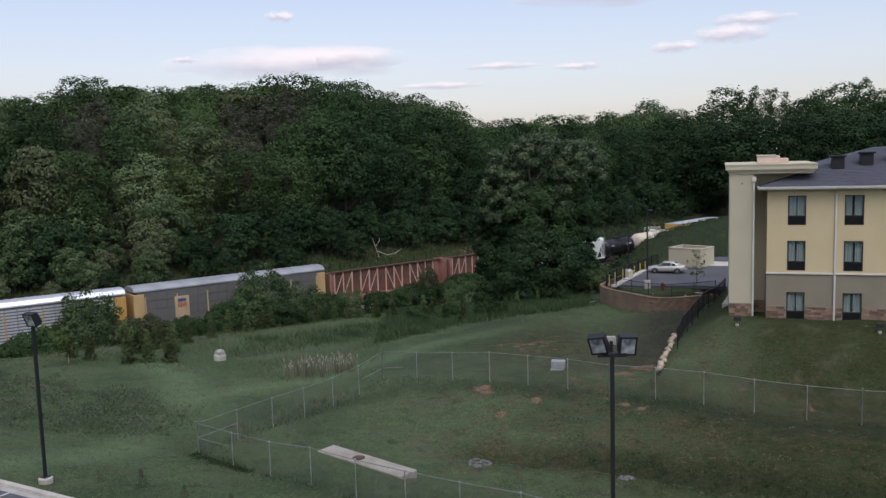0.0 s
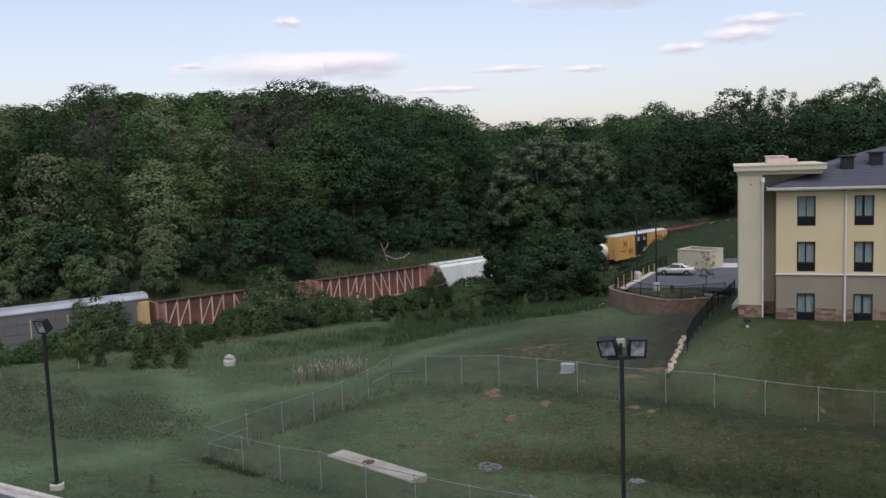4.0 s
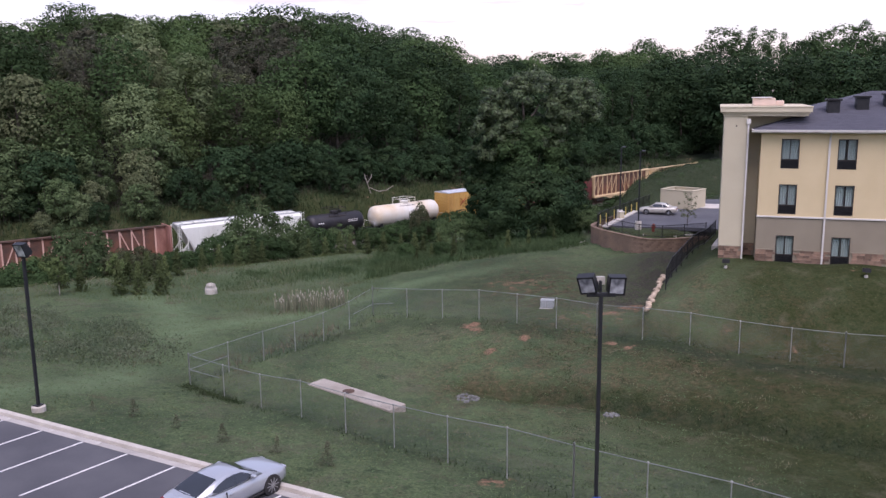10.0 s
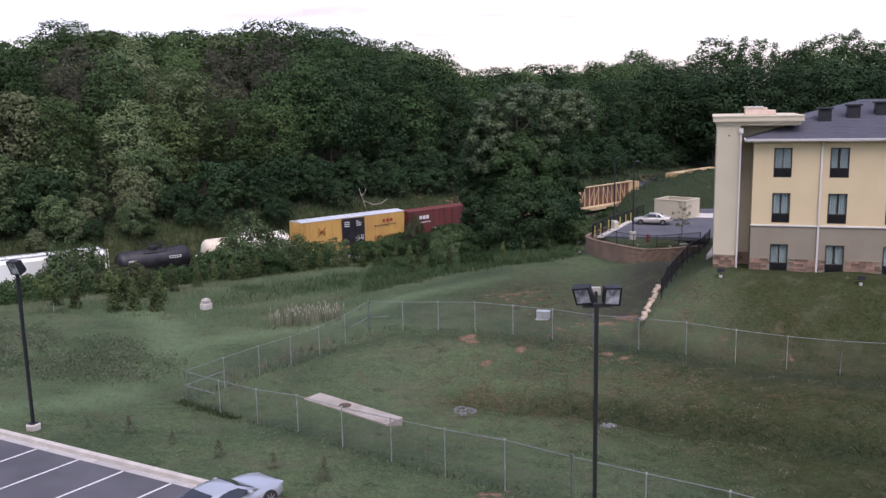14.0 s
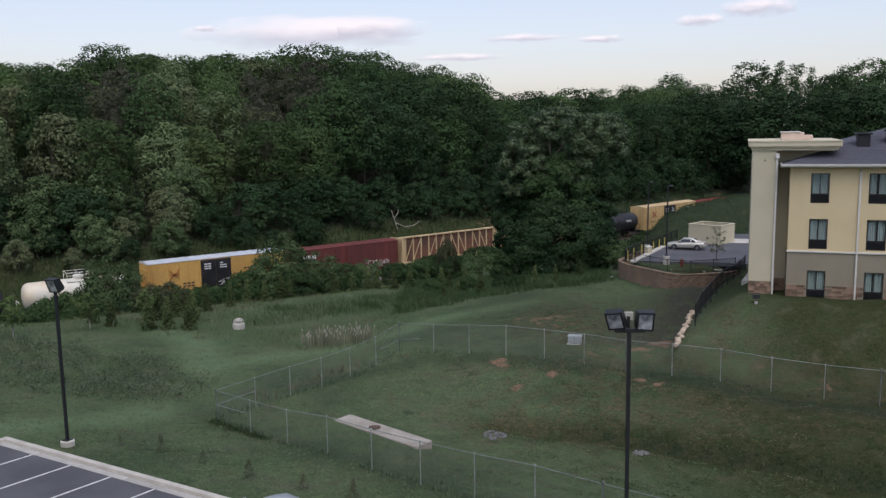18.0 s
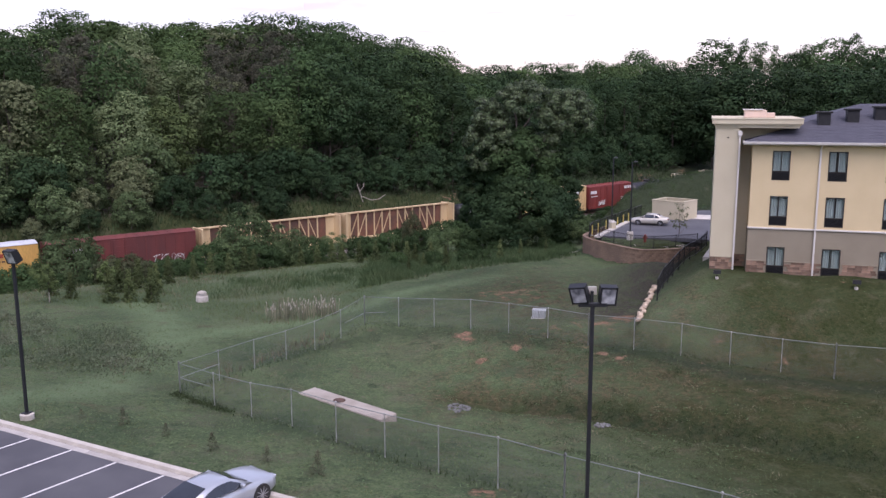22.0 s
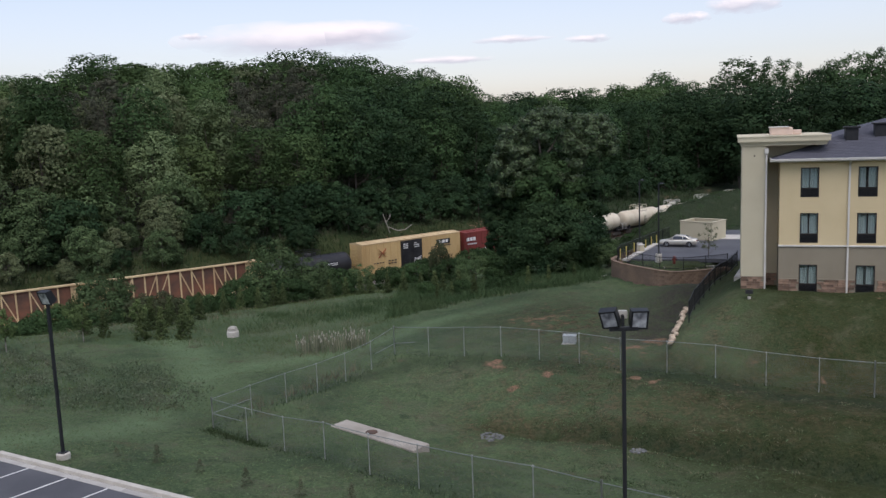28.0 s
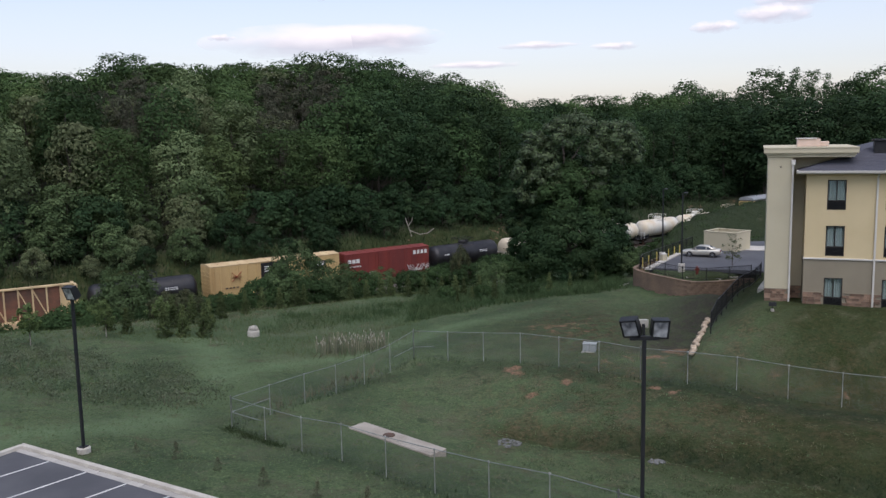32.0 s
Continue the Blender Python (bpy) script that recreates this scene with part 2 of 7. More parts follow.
def ground_material():
    m = bpy.data.materials.new("grass_and_soil")
    m.use_nodes = True
    n, l = m.node_tree.nodes, m.node_tree.links
    b = n["Principled BSDF"]
    b.inputs["Roughness"].default_value, b.inputs["Specular IOR Level"].default_value = 0.95, 0.1
    tc = n.new("ShaderNodeTexCoord")

    def tex(scale, detail=6):
        t = n.new("ShaderNodeTexNoise")
        t.inputs["Scale"].default_value, t.inputs["Detail"].default_value = scale, detail
        t.inputs["Roughness"].default_value = 0.62
        l.new(tc.outputs["Object"], t.inputs["Vector"])
        return t.outputs["Fac"]

    def two(fac, c1, c2, a=0.35, z=0.65):
        r = n.new("ShaderNodeValToRGB")
        r.color_ramp.elements[0].position, r.color_ramp.elements[1].position = a, z
        r.color_ramp.elements[0].color, r.color_ramp.elements[1].color = (*c1, 1), (*c2, 1)
        l.new(fac, r.inputs["Fac"])
        return r.outputs["Color"]

    def mix(fac, a, b_):
        x = n.new("ShaderNodeMix")
        x.data_type = "RGBA"
        l.new(fac, x.inputs["Factor"]), l.new(a, x.inputs["A"]), l.new(b_, x.inputs["B"])
        return x.outputs["Result"]

    at = n.new("ShaderNodeAttribute")
    at.attribute_name = "zone"
    sep = n.new("ShaderNodeSeparateColor")
    l.new(at.outputs["Color"], sep.inputs["Color"])
    fine, mid, wide = tex(7.0, 8), tex(1.1), tex(0.13)

    def edge(channel, gain=0.9):
        """A zone's share, broken up by noise."""
        a = n.new("ShaderNodeMath")
        a.operation = "MULTIPLY_ADD"
        l.new(mid, a.inputs[0])
        a.inputs[1].default_value = gain
        a.inputs[2].default_value = -gain / 2
        s = n.new("ShaderNodeMath")
        s.operation = "ADD"
        l.new(a.outputs[0], s.inputs[0]), l.new(at.outputs["Alpha"] if channel == "Alpha" else sep.outputs[channel], s.inputs[1])
        r = n.new("ShaderNodeMapRange")
        r.inputs["From Min"].default_value, r.inputs["From Max"].default_value = 0.35, 0.65
        l.new(s.outputs[0], r.inputs["Value"])
        return r.outputs["Result"]

    grain, speck = tex(22.0, 4), tex(3.4)
    mown = mix(tex(0.45), two(mid, (0.118, 0.152, 0.052), (0.056, 0.086, 0.030)), two(fine, (0.030, 0.052, 0.018), (0.170, 0.190, 0.078), 0.32, 0.68))
    mown = mix(two(speck, (0, 0, 0), (0.75, 0.75, 0.75), 0.48, 0.64), mown, two(fine, (0.032, 0.050, 0.020), (0.110, 0.124, 0.056), 0.35, 0.65))
    mown = mix(two(tex(0.33), (0, 0, 0), (0.65, 0.65, 0.65), 0.50, 0.66), mown, two(grain, (0.072, 0.070, 0.034), (0.150, 0.138, 0.074)))
    wave = n.new("ShaderNodeTexWave")
    wave.inputs["Scale"].default_value, wave.inputs["Distortion"].default_value, wave.inputs["Detail"].default_value, wave.inputs["Detail Scale"].default_value = 0.16, 5.0, 2.0, 0.25
    turn = n.new("ShaderNodeMapping")
    turn.inputs["Rotation"].default_value = (0, 0, radians(62))
    l.new(tc.outputs["Object"], turn.inputs["Vector"]), l.new(turn.outputs["Vector"], wave.inputs["Vector"])
    mown = mix(two(wave.outputs["Fac"], (0, 0, 0), (0.3, 0.3, 0.3), 0.45, 0.7), mown, two(fine, (0.060, 0.092, 0.030), (0.118, 0.140, 0.056)))
    mown = mix(two(tex(0.1, 3), (0, 0, 0), (0.6, 0.6, 0.6), 0.48, 0.62), mown, two(fine, (0.020, 0.040, 0.016), (0.056, 0.080, 0.032)))
    mown = mix(two(tex(1.7, 5), (0, 0, 0), (0.85, 0.85, 0.85), 0.60, 0.70), mown, two(grain, (0.090, 0.076, 0.040), (0.200, 0.175, 0.098)))
    mown = mix(two(tex(0.9, 7), (0, 0, 0), (0.8, 0.8, 0.8), 0.57, 0.68), mown, two(grain, (0.020, 0.036, 0.014), (0.050, 0.068, 0.028)))
    rough = mix(mid, two(wide, (0.054, 0.088, 0.030), (0.092, 0.116, 0.044)), two(fine, (0.044, 0.072, 0.026), (0.112, 0.130, 0.056)))
    rough = mix(two(tex(0.28), (0, 0, 0), (0.5, 0.5, 0.5), 0.5, 0.62), rough, two(fine, (0.100, 0.098, 0.046), (0.165, 0.158, 0.084)))
    soil = two(fine, (0.110, 0.070, 0.038), (0.30, 0.155, 0.078), 0.3, 0.62)
    mulch = mix(two(tex(1.1), (0, 0, 0), (1, 1, 1), 0.46, 0.62), two(fine, (0.030, 0.026, 0.018), (0.080, 0.064, 0.042)), two(fine, (0.028, 0.038, 0.014), (0.086, 0.074, 0.036)))
    # Grass colour with dimness put in, for the right, bank and ditch
    dim_grass = mix(two(speck, (0, 0, 0), (1, 1, 1), 0.4, 0.62), two(fine, (0.014, 0.023, 0.005), (0.046, 0.052, 0.014), 0.32, 0.68), two(grain, (0.022, 0.030, 0.007), (0.072, 0.070, 0.022)))
    c = mix(edge("Red"), mown, rough)
    turf = n.new("ShaderNodeAttribute")
    turf.attribute_name = "tone"
    tsep = n.new("ShaderNodeSeparateColor")
    l.new(turf.outputs["Color"], tsep.inputs["Color"])

    def share(channel, gain):
        a = n.new("ShaderNodeMath")
        a.operation = "MULTIPLY_ADD"
        l.new(tex(0.8), a.inputs[0])
        a.inputs[1].default_value, a.inputs[2].default_value = 0.9, 0.15
        s = n.new("ShaderNodeMath")
        s.operation = "MULTIPLY"
        l.new(a.outputs[0], s.inputs[0]), l.new(tsep.outputs[channel], s.inputs[1])
        k = n.new("ShaderNodeMath")
        k.operation, k.use_clamp = "MULTIPLY", True
        l.new(s.outputs[0], k.inputs[0])
        k.inputs[1].default_value = gain
        return k.outputs[0]

    c = mix(share("Red", 1.4), c, two(fine, (0.104, 0.150, 0.056), (0.160, 0.196, 0.084)))
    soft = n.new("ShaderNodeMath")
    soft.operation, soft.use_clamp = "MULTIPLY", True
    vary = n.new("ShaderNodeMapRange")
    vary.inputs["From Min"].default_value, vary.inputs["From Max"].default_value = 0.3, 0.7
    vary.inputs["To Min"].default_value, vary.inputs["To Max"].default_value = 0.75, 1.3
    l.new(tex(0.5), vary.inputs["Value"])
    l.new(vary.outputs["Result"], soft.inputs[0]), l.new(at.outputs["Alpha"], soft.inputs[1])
    c = mix(soft.outputs[0], c, dim_grass)
    worn = two(tex(0.55, 7), (0, 0, 0), (0.8, 0.8, 0.8), 0.56, 0.70)
    c = mix(worn, c, two(grain, (0.058, 0.056, 0.022), (0.135, 0.110, 0.055)))
    bare = n.new("ShaderNodeMath")
    bare.operation, bare.use_clamp = "MULTIPLY", True
    l.new(two(tex(0.9, 8), (0, 0, 0), (1, 1, 1), 0.42, 0.55), bare.inputs[0]), l.new(tsep.outputs["Blue"], bare.inputs[1])
    c = mix(bare.outputs[0], c, two(tex(4.0, 8), (0.034, 0.036, 0.014), (0.190, 0.108, 0.052), 0.40, 0.64))
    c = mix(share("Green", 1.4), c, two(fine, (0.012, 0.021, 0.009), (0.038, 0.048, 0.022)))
    thin_out = n.new("ShaderNodeMapRange")
    thin_out.inputs["From Min"].default_value, thin_out.inputs["From Max"].default_value, thin_out.inputs["To Min"].default_value = 0.32, 0.52, 0.45
    l.new(tex(0.7, 8), thin_out.inputs["Value"])
    strewn = n.new("ShaderNodeMath")
    strewn.operation = "MULTIPLY"
    l.new(thin_out.outputs["Result"], strewn.inputs[0]), l.new(sep.outputs["Blue"], strewn.inputs[1])
    c = mix(strewn.outputs[0], c, mulch)
    c = mix(edge("Green", 2.0), c, soil)
    tame = n.new("ShaderNodeHueSaturation")
    tame.inputs["Saturation"].default_value = 0.95
    cool = n.new("ShaderNodeMix")
    cool.data_type, cool.blend_type = "RGBA", "MULTIPLY"
    cool.inputs["Factor"].default_value, cool.inputs["B"].default_value = 1.0, (0.86, 0.95, 1.14, 1)
    l.new(c, cool.inputs["A"])
    c = cool.outputs["Result"]
    l.new(c, tame.inputs["Color"]), l.new(tame.outputs["Color"], b.inputs["Base Color"])
    bp = n.new("ShaderNodeBump")
    bp.inputs["Strength"].default_value, bp.inputs["Distance"].default_value = 0.9, 0.15
    l.new(fine, bp.inputs["Height"]), l.new(bp.outputs["Normal"], b.inputs["Normal"])
    return m


GRASS = ground_material()
ASPHALT = mat("asphalt", (0.092, 0.093, 0.100), (0.068, 0.069, 0.076), 0.35, 0.9, bump=0.3, bscale=60, fine=0.15)
CONCRETE = mat("concrete", (0.50, 0.47, 0.41), (0.40, 0.37, 0.32), 1.2, 0.85, bump=0.2, bscale=30)
LINE_PAINT = mat("line_paint", (0.70, 0.69, 0.66), (0.55, 0.54, 0.51), 3, 0.7)
BALLAST = mat("ballast", (0.20, 0.18, 0.16), (0.13, 0.115, 0.10), 3, 0.95, bump=0.8, bscale=14, fine=0.4)


def axis_steps(lo, hi, fine_lo, fine_hi, fine, coarse):
    out, v = [], lo
    while v < hi:
        out.append(v)
        v += fine if fine_lo <= v < fine_hi else coarse
    return np.array(out + [hi])


def build_ground():
    xs = np.concatenate([[-2500, -1200, -600, -320], axis_steps(-200, 200, -60, 60, 0.8, 4), [320, 600, 1200, 2500]])
    ys = np.concatenate([[-900, -300, -100], axis_steps(-40, 300, 20, 135, 0.8, 4), [420, 700, 1300, 2600]])
    X, Y = np.meshgrid(xs, ys)
    Z = height(np.clip(X, -220, 220), np.clip(Y, -40, 320))
    Z = np.where((KERB_N[0] * X + KERB_N[1] * Y - KERB_D) < 0.12, -0.03, Z)
    nx, ny = len(xs), len(ys)
    verts = np.stack([X.ravel(), Y.ravel(), Z.ravel()], 1)
    i = (np.arange(ny - 1)[:, None] * nx + np.arange(nx - 1)[None, :]).ravel()
    me = bpy.data.meshes.new("ground")
    me.from_pydata(verts.tolist(), [], np.stack([i, i + 1, i + nx + 1, i + nx], 1).tolist())
    me.materials.append(GRASS)
    col = me.color_attributes.new("zone", "FLOAT_COLOR", "POINT")
    r, g, b = zones(X.ravel(), Y.ravel())
    w = KERB_N[0] * X.ravel() + KERB_N[1] * Y.ravel() - KERB_D
    # Right-hand dimness, put into the grass colour; bank and ditch darken too
    dim_grass = 0.95 * smooth(3, 19, X.ravel()) * smooth(5, 15, w) * (1 - smooth(26, 36, w) * (1 - smooth(15, 24, X.ravel()))) + smooth(3, 5, track_off(X.ravel(), Y.ravel())) + np.exp(-(beside(X.ravel(), Y.ravel(), DITCH) / 1.3) ** 2)
    col.data.foreach_set("color", np.stack([r, g, b, np.clip(dim_grass, 0, 1)], 1).ravel())
    x_, y_ = X.ravel(), Y.ravel()
    pale = np.maximum(np.exp(-(beside(x_, y_, MOWN_WAY) / 1.9) ** 2), np.exp(-(beside(x_, y_, MOWN_BRANCH) / 1.5) ** 2))
    # darker turf along fences and ditch, before the maple and behind the crest
    dark_turf = np.maximum.reduce([0.6 * np.exp(-((x_ - 7) / 7) ** 2 - ((y_ - 72) / 10) ** 2), 0.9 * np.exp(-((x_ - 7) / 10) ** 2 - ((y_ - 92) / 8) ** 2), 0.7 * smooth(100, 106, y_) * (x_ > 12), 0.45 * np.exp(-(beside(x_, y_, [(-16.5, 48.5), (-13.6, 44.0), (-8, 40.4), (2, 32.5), (12, 24)]) / 1.3) ** 2), 0.75 * np.exp(-((beside(x_, y_, DITCH) + 0.5) / 0.6) ** 2) * smooth(0, 10, x_), 0.9 * np.exp(-(beside(x_, y_, [(12, 53.8), (14.5, 52.3), (17.0, 50.4), (20.8, 48.4), (26, 46.8), (45, 40)]) / 1.4) ** 2), 0.7 * np.exp(-(beside(x_, y_, [(-9, 55), (-3, 59.2), (8, 55.0)]) / 1.0) ** 2)])
    patchy = np.maximum.reduce([np.exp(-((x_ - 8.5) / 5.0) ** 2 - ((y_ - 68) / 8.0) ** 2), 0.6 * np.exp(-((x_ - 9) / 9) ** 2 - ((y_ - 56) / 3.0) ** 2), 0.5 * np.exp(-((x_ - 17.5) / 2.0) ** 2 - ((y_ - 58) / 3.5) ** 2), 0.45 * smooth(-4, 2, x_) * (1 - smooth(22, 30, x_)) * np.exp(-((y_ - 49) / 6.0) ** 2)])
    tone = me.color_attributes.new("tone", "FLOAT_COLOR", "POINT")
    tone.data.foreach_set("color", np.stack([pale, dark_turf, patchy, 0 * pale + 1], 1).ravel())
    for p in me.polygons:
        p.use_smooth = True
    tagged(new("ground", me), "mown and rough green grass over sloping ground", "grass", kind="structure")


build_ground()


# ---- railway ----
SPEED = 5.92
TX = np.linspace(-170, 260, 4301)
TS = np.concatenate([[0], np.cumsum(np.hypot(np.diff(TX), np.diff(track_y(TX))))])
TS = TS - np.interp(0, TX, TS)


def on_track(s):
    x = float(np.interp(s, TS, TX))
    return pose(x, float(track_y(x)), RAIL_Z, 0, 0, math.degrees(math.atan(0.865 + 0.003 * x)))


RUST = mat("rusty_steel", (0.13, 0.075, 0.05), (0.07, 0.05, 0.04), 2, 0.8, 0.3, 0.2, 20)
STEEL = mat("dark_steel", (0.06, 0.055, 0.05), (0.09, 0.075, 0.06), 2, 0.7, 0.4, 0.2, 20)
TIE = mat("creosoted_wood", (0.06, 0.048, 0.038), (0.10, 0.085, 0.07), 3, 0.95, bump=0.3, rnd=0.3)
YELLOW = mat("yellow_car_paint", (0.58, 0.345, 0.085), (0.47, 0.27, 0.075), 0.6, 0.65, bump=0.05, bscale=12, fine=0.12, stretch=(1, 1, 0.25))
CREAM = mat("faded_yellow_paint", (0.56, 0.43, 0.24), (0.44, 0.31, 0.17), 0.8, 0.75, fine=0.15, stretch=(1, 1, 0.25))
FADED = mat("pale_faded_yellow_paint", (0.56, 0.39, 0.17), (0.45, 0.30, 0.13), 0.6, 0.7, fine=0.15, stretch=(1, 1, 0.25))
BLACK = mat("black_paint", (0.012, 0.012, 0.014), (0.03, 0.028, 0.028), 0.8, 0.45, fine=0.15)
OXIDE = mat("oxide_red_paint", (0.20, 0.035, 0.025), (0.14, 0.03, 0.025), 0.6, 0.65, fine=0.15, stretch=(1, 1, 0.25))
BROWN = mat("brown_red_paint", (0.15, 0.035, 0.028), (0.10, 0.03, 0.026), 0.6, 0.7, fine=0.15, stretch=(1, 1, 0.25))
PINK = mat("weathered_red_paint", (0.33, 0.17, 0.13), (0.19, 0.085, 0.06), 1.3, 0.8, fine=0.2, stretch=(1, 1, 0.3))
PALE = mat("pale_worn_beam_paint", (0.62, 0.42, 0.33), (0.50, 0.31, 0.24), 1.0, 0.8)
BOARD = mat("rust_brown_board", (0.17, 0.075, 0.045), (0.085, 0.05, 0.036), 0.7, 0.9, fine=0.2)
WHITE = mat("off_white_car_paint", (0.76, 0.77, 0.70), (0.64, 0.645, 0.57), 0.5, 0.5, fine=0.1, stretch=(1, 1, 0.2))
TANKW = mat("white_tank_paint", (0.66, 0.65, 0.59), (0.58, 0.47, 0.31), 0.3, 0.4, fine=0.1)
TANKC = mat("cream_tank_paint", (0.62, 0.55, 0.42), (0.50, 0.42, 0.30), 0.35, 0.45, fine=0.1)
SILVER = mat("galvanised_roof", (0.78, 0.80, 0.84), (0.66, 0.68, 0.72), 0.6, 0.35, 0.5, fine=0.1)
GREYROOF = mat("grey_roof", (0.34, 0.35, 0.36), (0.26, 0.27, 0.28), 0.5, 0.55, 0.2, fine=0.12)
PALEROOF = mat("pale_zinc_roof", (0.60, 0.62, 0.64), (0.50, 0.52, 0.54), 0.5, 0.5, 0.2, fine=0.12)
RACK = mat("perforated_rack_panel", (0.16, 0.152, 0.138), (0.12, 0.115, 0.105), 0.5, 0.7, 0.2, bump=0.3, bscale=25, fine=0.2)
PALERACK = mat("bright_rack_slat", (0.58, 0.59, 0.60), (0.44, 0.45, 0.46), 0.5, 0.5, 0.4, bump=0.2, bscale=25, fine=0.15)
MARK = mat("white_marking", (0.75, 0.74, 0.70), (0.62, 0.60, 0.56), 3, 0.7)
DARKMARK = mat("dark_marking", (0.03, 0.025, 0.025), (0.05, 0.04, 0.04), 3, 0.7)
REDMARK = mat("red_marking", (0.35, 0.05, 0.03), (0.28, 0.05, 0.03), 3, 0.7)


def build_track():
    ys = [(-2.9, -0.75), (-1.75, -0.2), (1.75, -0.2), (2.9, -0.75)]
    bm = B()
    prev = None
    for s in np.arange(-130, 320, 4):
        m = on_track(s)
        ring = [bm.verts.new(m @ Vector((0, a, b))) for a, b in ys]
        if prev:
            for k in range(3):
                bm.faces.new((prev[k], ring[k], ring[k + 1], prev[k + 1]))
        prev = ring
    solo("railway_ballast", bm, BALLAST, "grey crushed stone bed under the railway track", "ballast", kind="structure")
    root = thing("railway_track", Matrix(), "rusty steel rails on dark wooden sleepers", "railway track", kind="structure")
    for side in (-0.75, 0.75):
        bm = B()
        prev = None
        for s in np.arange(-130, 320, 4):
            m = on_track(s)
            ring = [bm.verts.new(m @ Vector((0, side + a, b))) for a, b in ((-0.07, -0.16), (-0.035, 0), (0.035, 0), (0.07, -0.16))]
            if prev:
                for k in range(3):
                    bm.faces.new((prev[k], ring[k], ring[k + 1], prev[k + 1]))
            prev = ring
        part("rail", bm, RUST, root)
    tie = finish(box(B(), -0.11, 0.11, -1.3, 1.3, -0.3, -0.15), "sleeper", TIE)
    for s in np.arange(-60, 75, 0.55):
        piece("sleeper", tie, root, on_track(s))


build_track()


def truck_mesh():
    bm = B()
    for y in (-1.0, 1.0):
        prism(bm, [(-1.15, 0.35), (-1.15, 0.6), (-0.45, 0.82), (0.45, 0.82), (1.15, 0.6), (1.15, 0.35), (0.45, 0.28), (-0.45, 0.28)], y - 0.08, y + 0.08, "y")
    box(bm, -0.25, 0.25, -1.0, 1.0, 0.45, 0.8)
    return finish(bm, "truck", STEEL)


def wheelset_mesh():
    bm = B()
    for y in (-0.76, 0.76):
        lathe(bm, [(0.50, y - 0.06), (0.46, y + 0.0), (0.45, y + 0.07)] if y < 0 else [(0.45, y - 0.07), (0.46, y), (0.50, y + 0.06)], 18, "y", (0, 0, 0.46))
    lathe(bm, [(0.09, -0.9), (0.09, 0.9)], 8, "y", (0, 0, 0.46))
    return finish(bm, "wheelset", RUST)


TRUCK, WHEELSET = truck_mesh(), wheelset_mesh()
CARS = []


def running_gear(root, length, inset=1.9):
    h = length / 2
    for x in (-h + inset, h - inset):
        t = piece("truck", TRUCK, root, pose(x, 0, 0))
        for a in (-0.9, 0.9):
            piece("wheelset", WHEELSET, t, pose(a, 0, 0))
    for e in (-1, 1):
        part("coupler", box(box(B(), e * (h - 0.5), e * (h + 0.32), -0.14, 0.14, 0.72, 0.98), e * (h + 0.2), e * (h + 0.42), -0.2, 0.2, 0.68, 1.02), STEEL, root)


def ladder(root, x, y, z0, z1, material, wide=0.42, along="x"):
    bm = B()
    for k in range(int((z1 - z0) / 0.42) + 1):
        z = z0 + 0.42 * k
        if along == "x":
            box(bm, x - wide / 2, x + wide / 2, y - 0.02, y + 0.02, z, z + 0.035)
        else:
            box(bm, x - 0.02, x + 0.02, y - wide / 2, y + wide / 2, z, z + 0.035)
    for e in (-wide / 2, wide / 2):
        if along == "x":
            box(bm, x + e - 0.02, x + e + 0.02, y - 0.02, y + 0.02, z0 - 0.1, z1 + 0.1)
        else:
            box(bm, x - 0.02, x + 0.02, y + e - 0.02, y + e + 0.02, z0 - 0.1, z1 + 0.1)
    part("ladder", bm, material, root)


def marks(root, name, rects, y, material):
    """Lettering too small or not to be lettered, as plain bars: (x, z, width, height)."""
    for x, z, w, h in rects:
        part(name, box(B(), x - w / 2, x + w / 2, y - 0.012, y, z - h / 2, z + h / 2), material, root)


def scrawl(root, x0, x1, z0, z1, y, material, seed):
    """Sprayed graffiti: overlapping strokes."""
    rng = random.Random(seed)
    x = x0
    while x < x1:
        a = Vector((x, y - 0.01 - rng.random() * 0.01, rng.uniform(z0, z1)))
        b = Vector((min(x + rng.uniform(0.05, 0.6), x1), a.y, rng.uniform(z0, z1)))
        if (b - a).length > 0.1:
            part("graffiti_stroke", bar(B(), a, b, 0.10, 0.012), material, root)
        x += rng.uniform(0.04, 0.13)


def add_car(name, s0, s1, label, category):
    root = thing(name, on_track((s0 + s1) / 2), label, category, "freight train")
    CARS.append((root, (s0 + s1) / 2))
    return root, s1 - s0 - 0.75


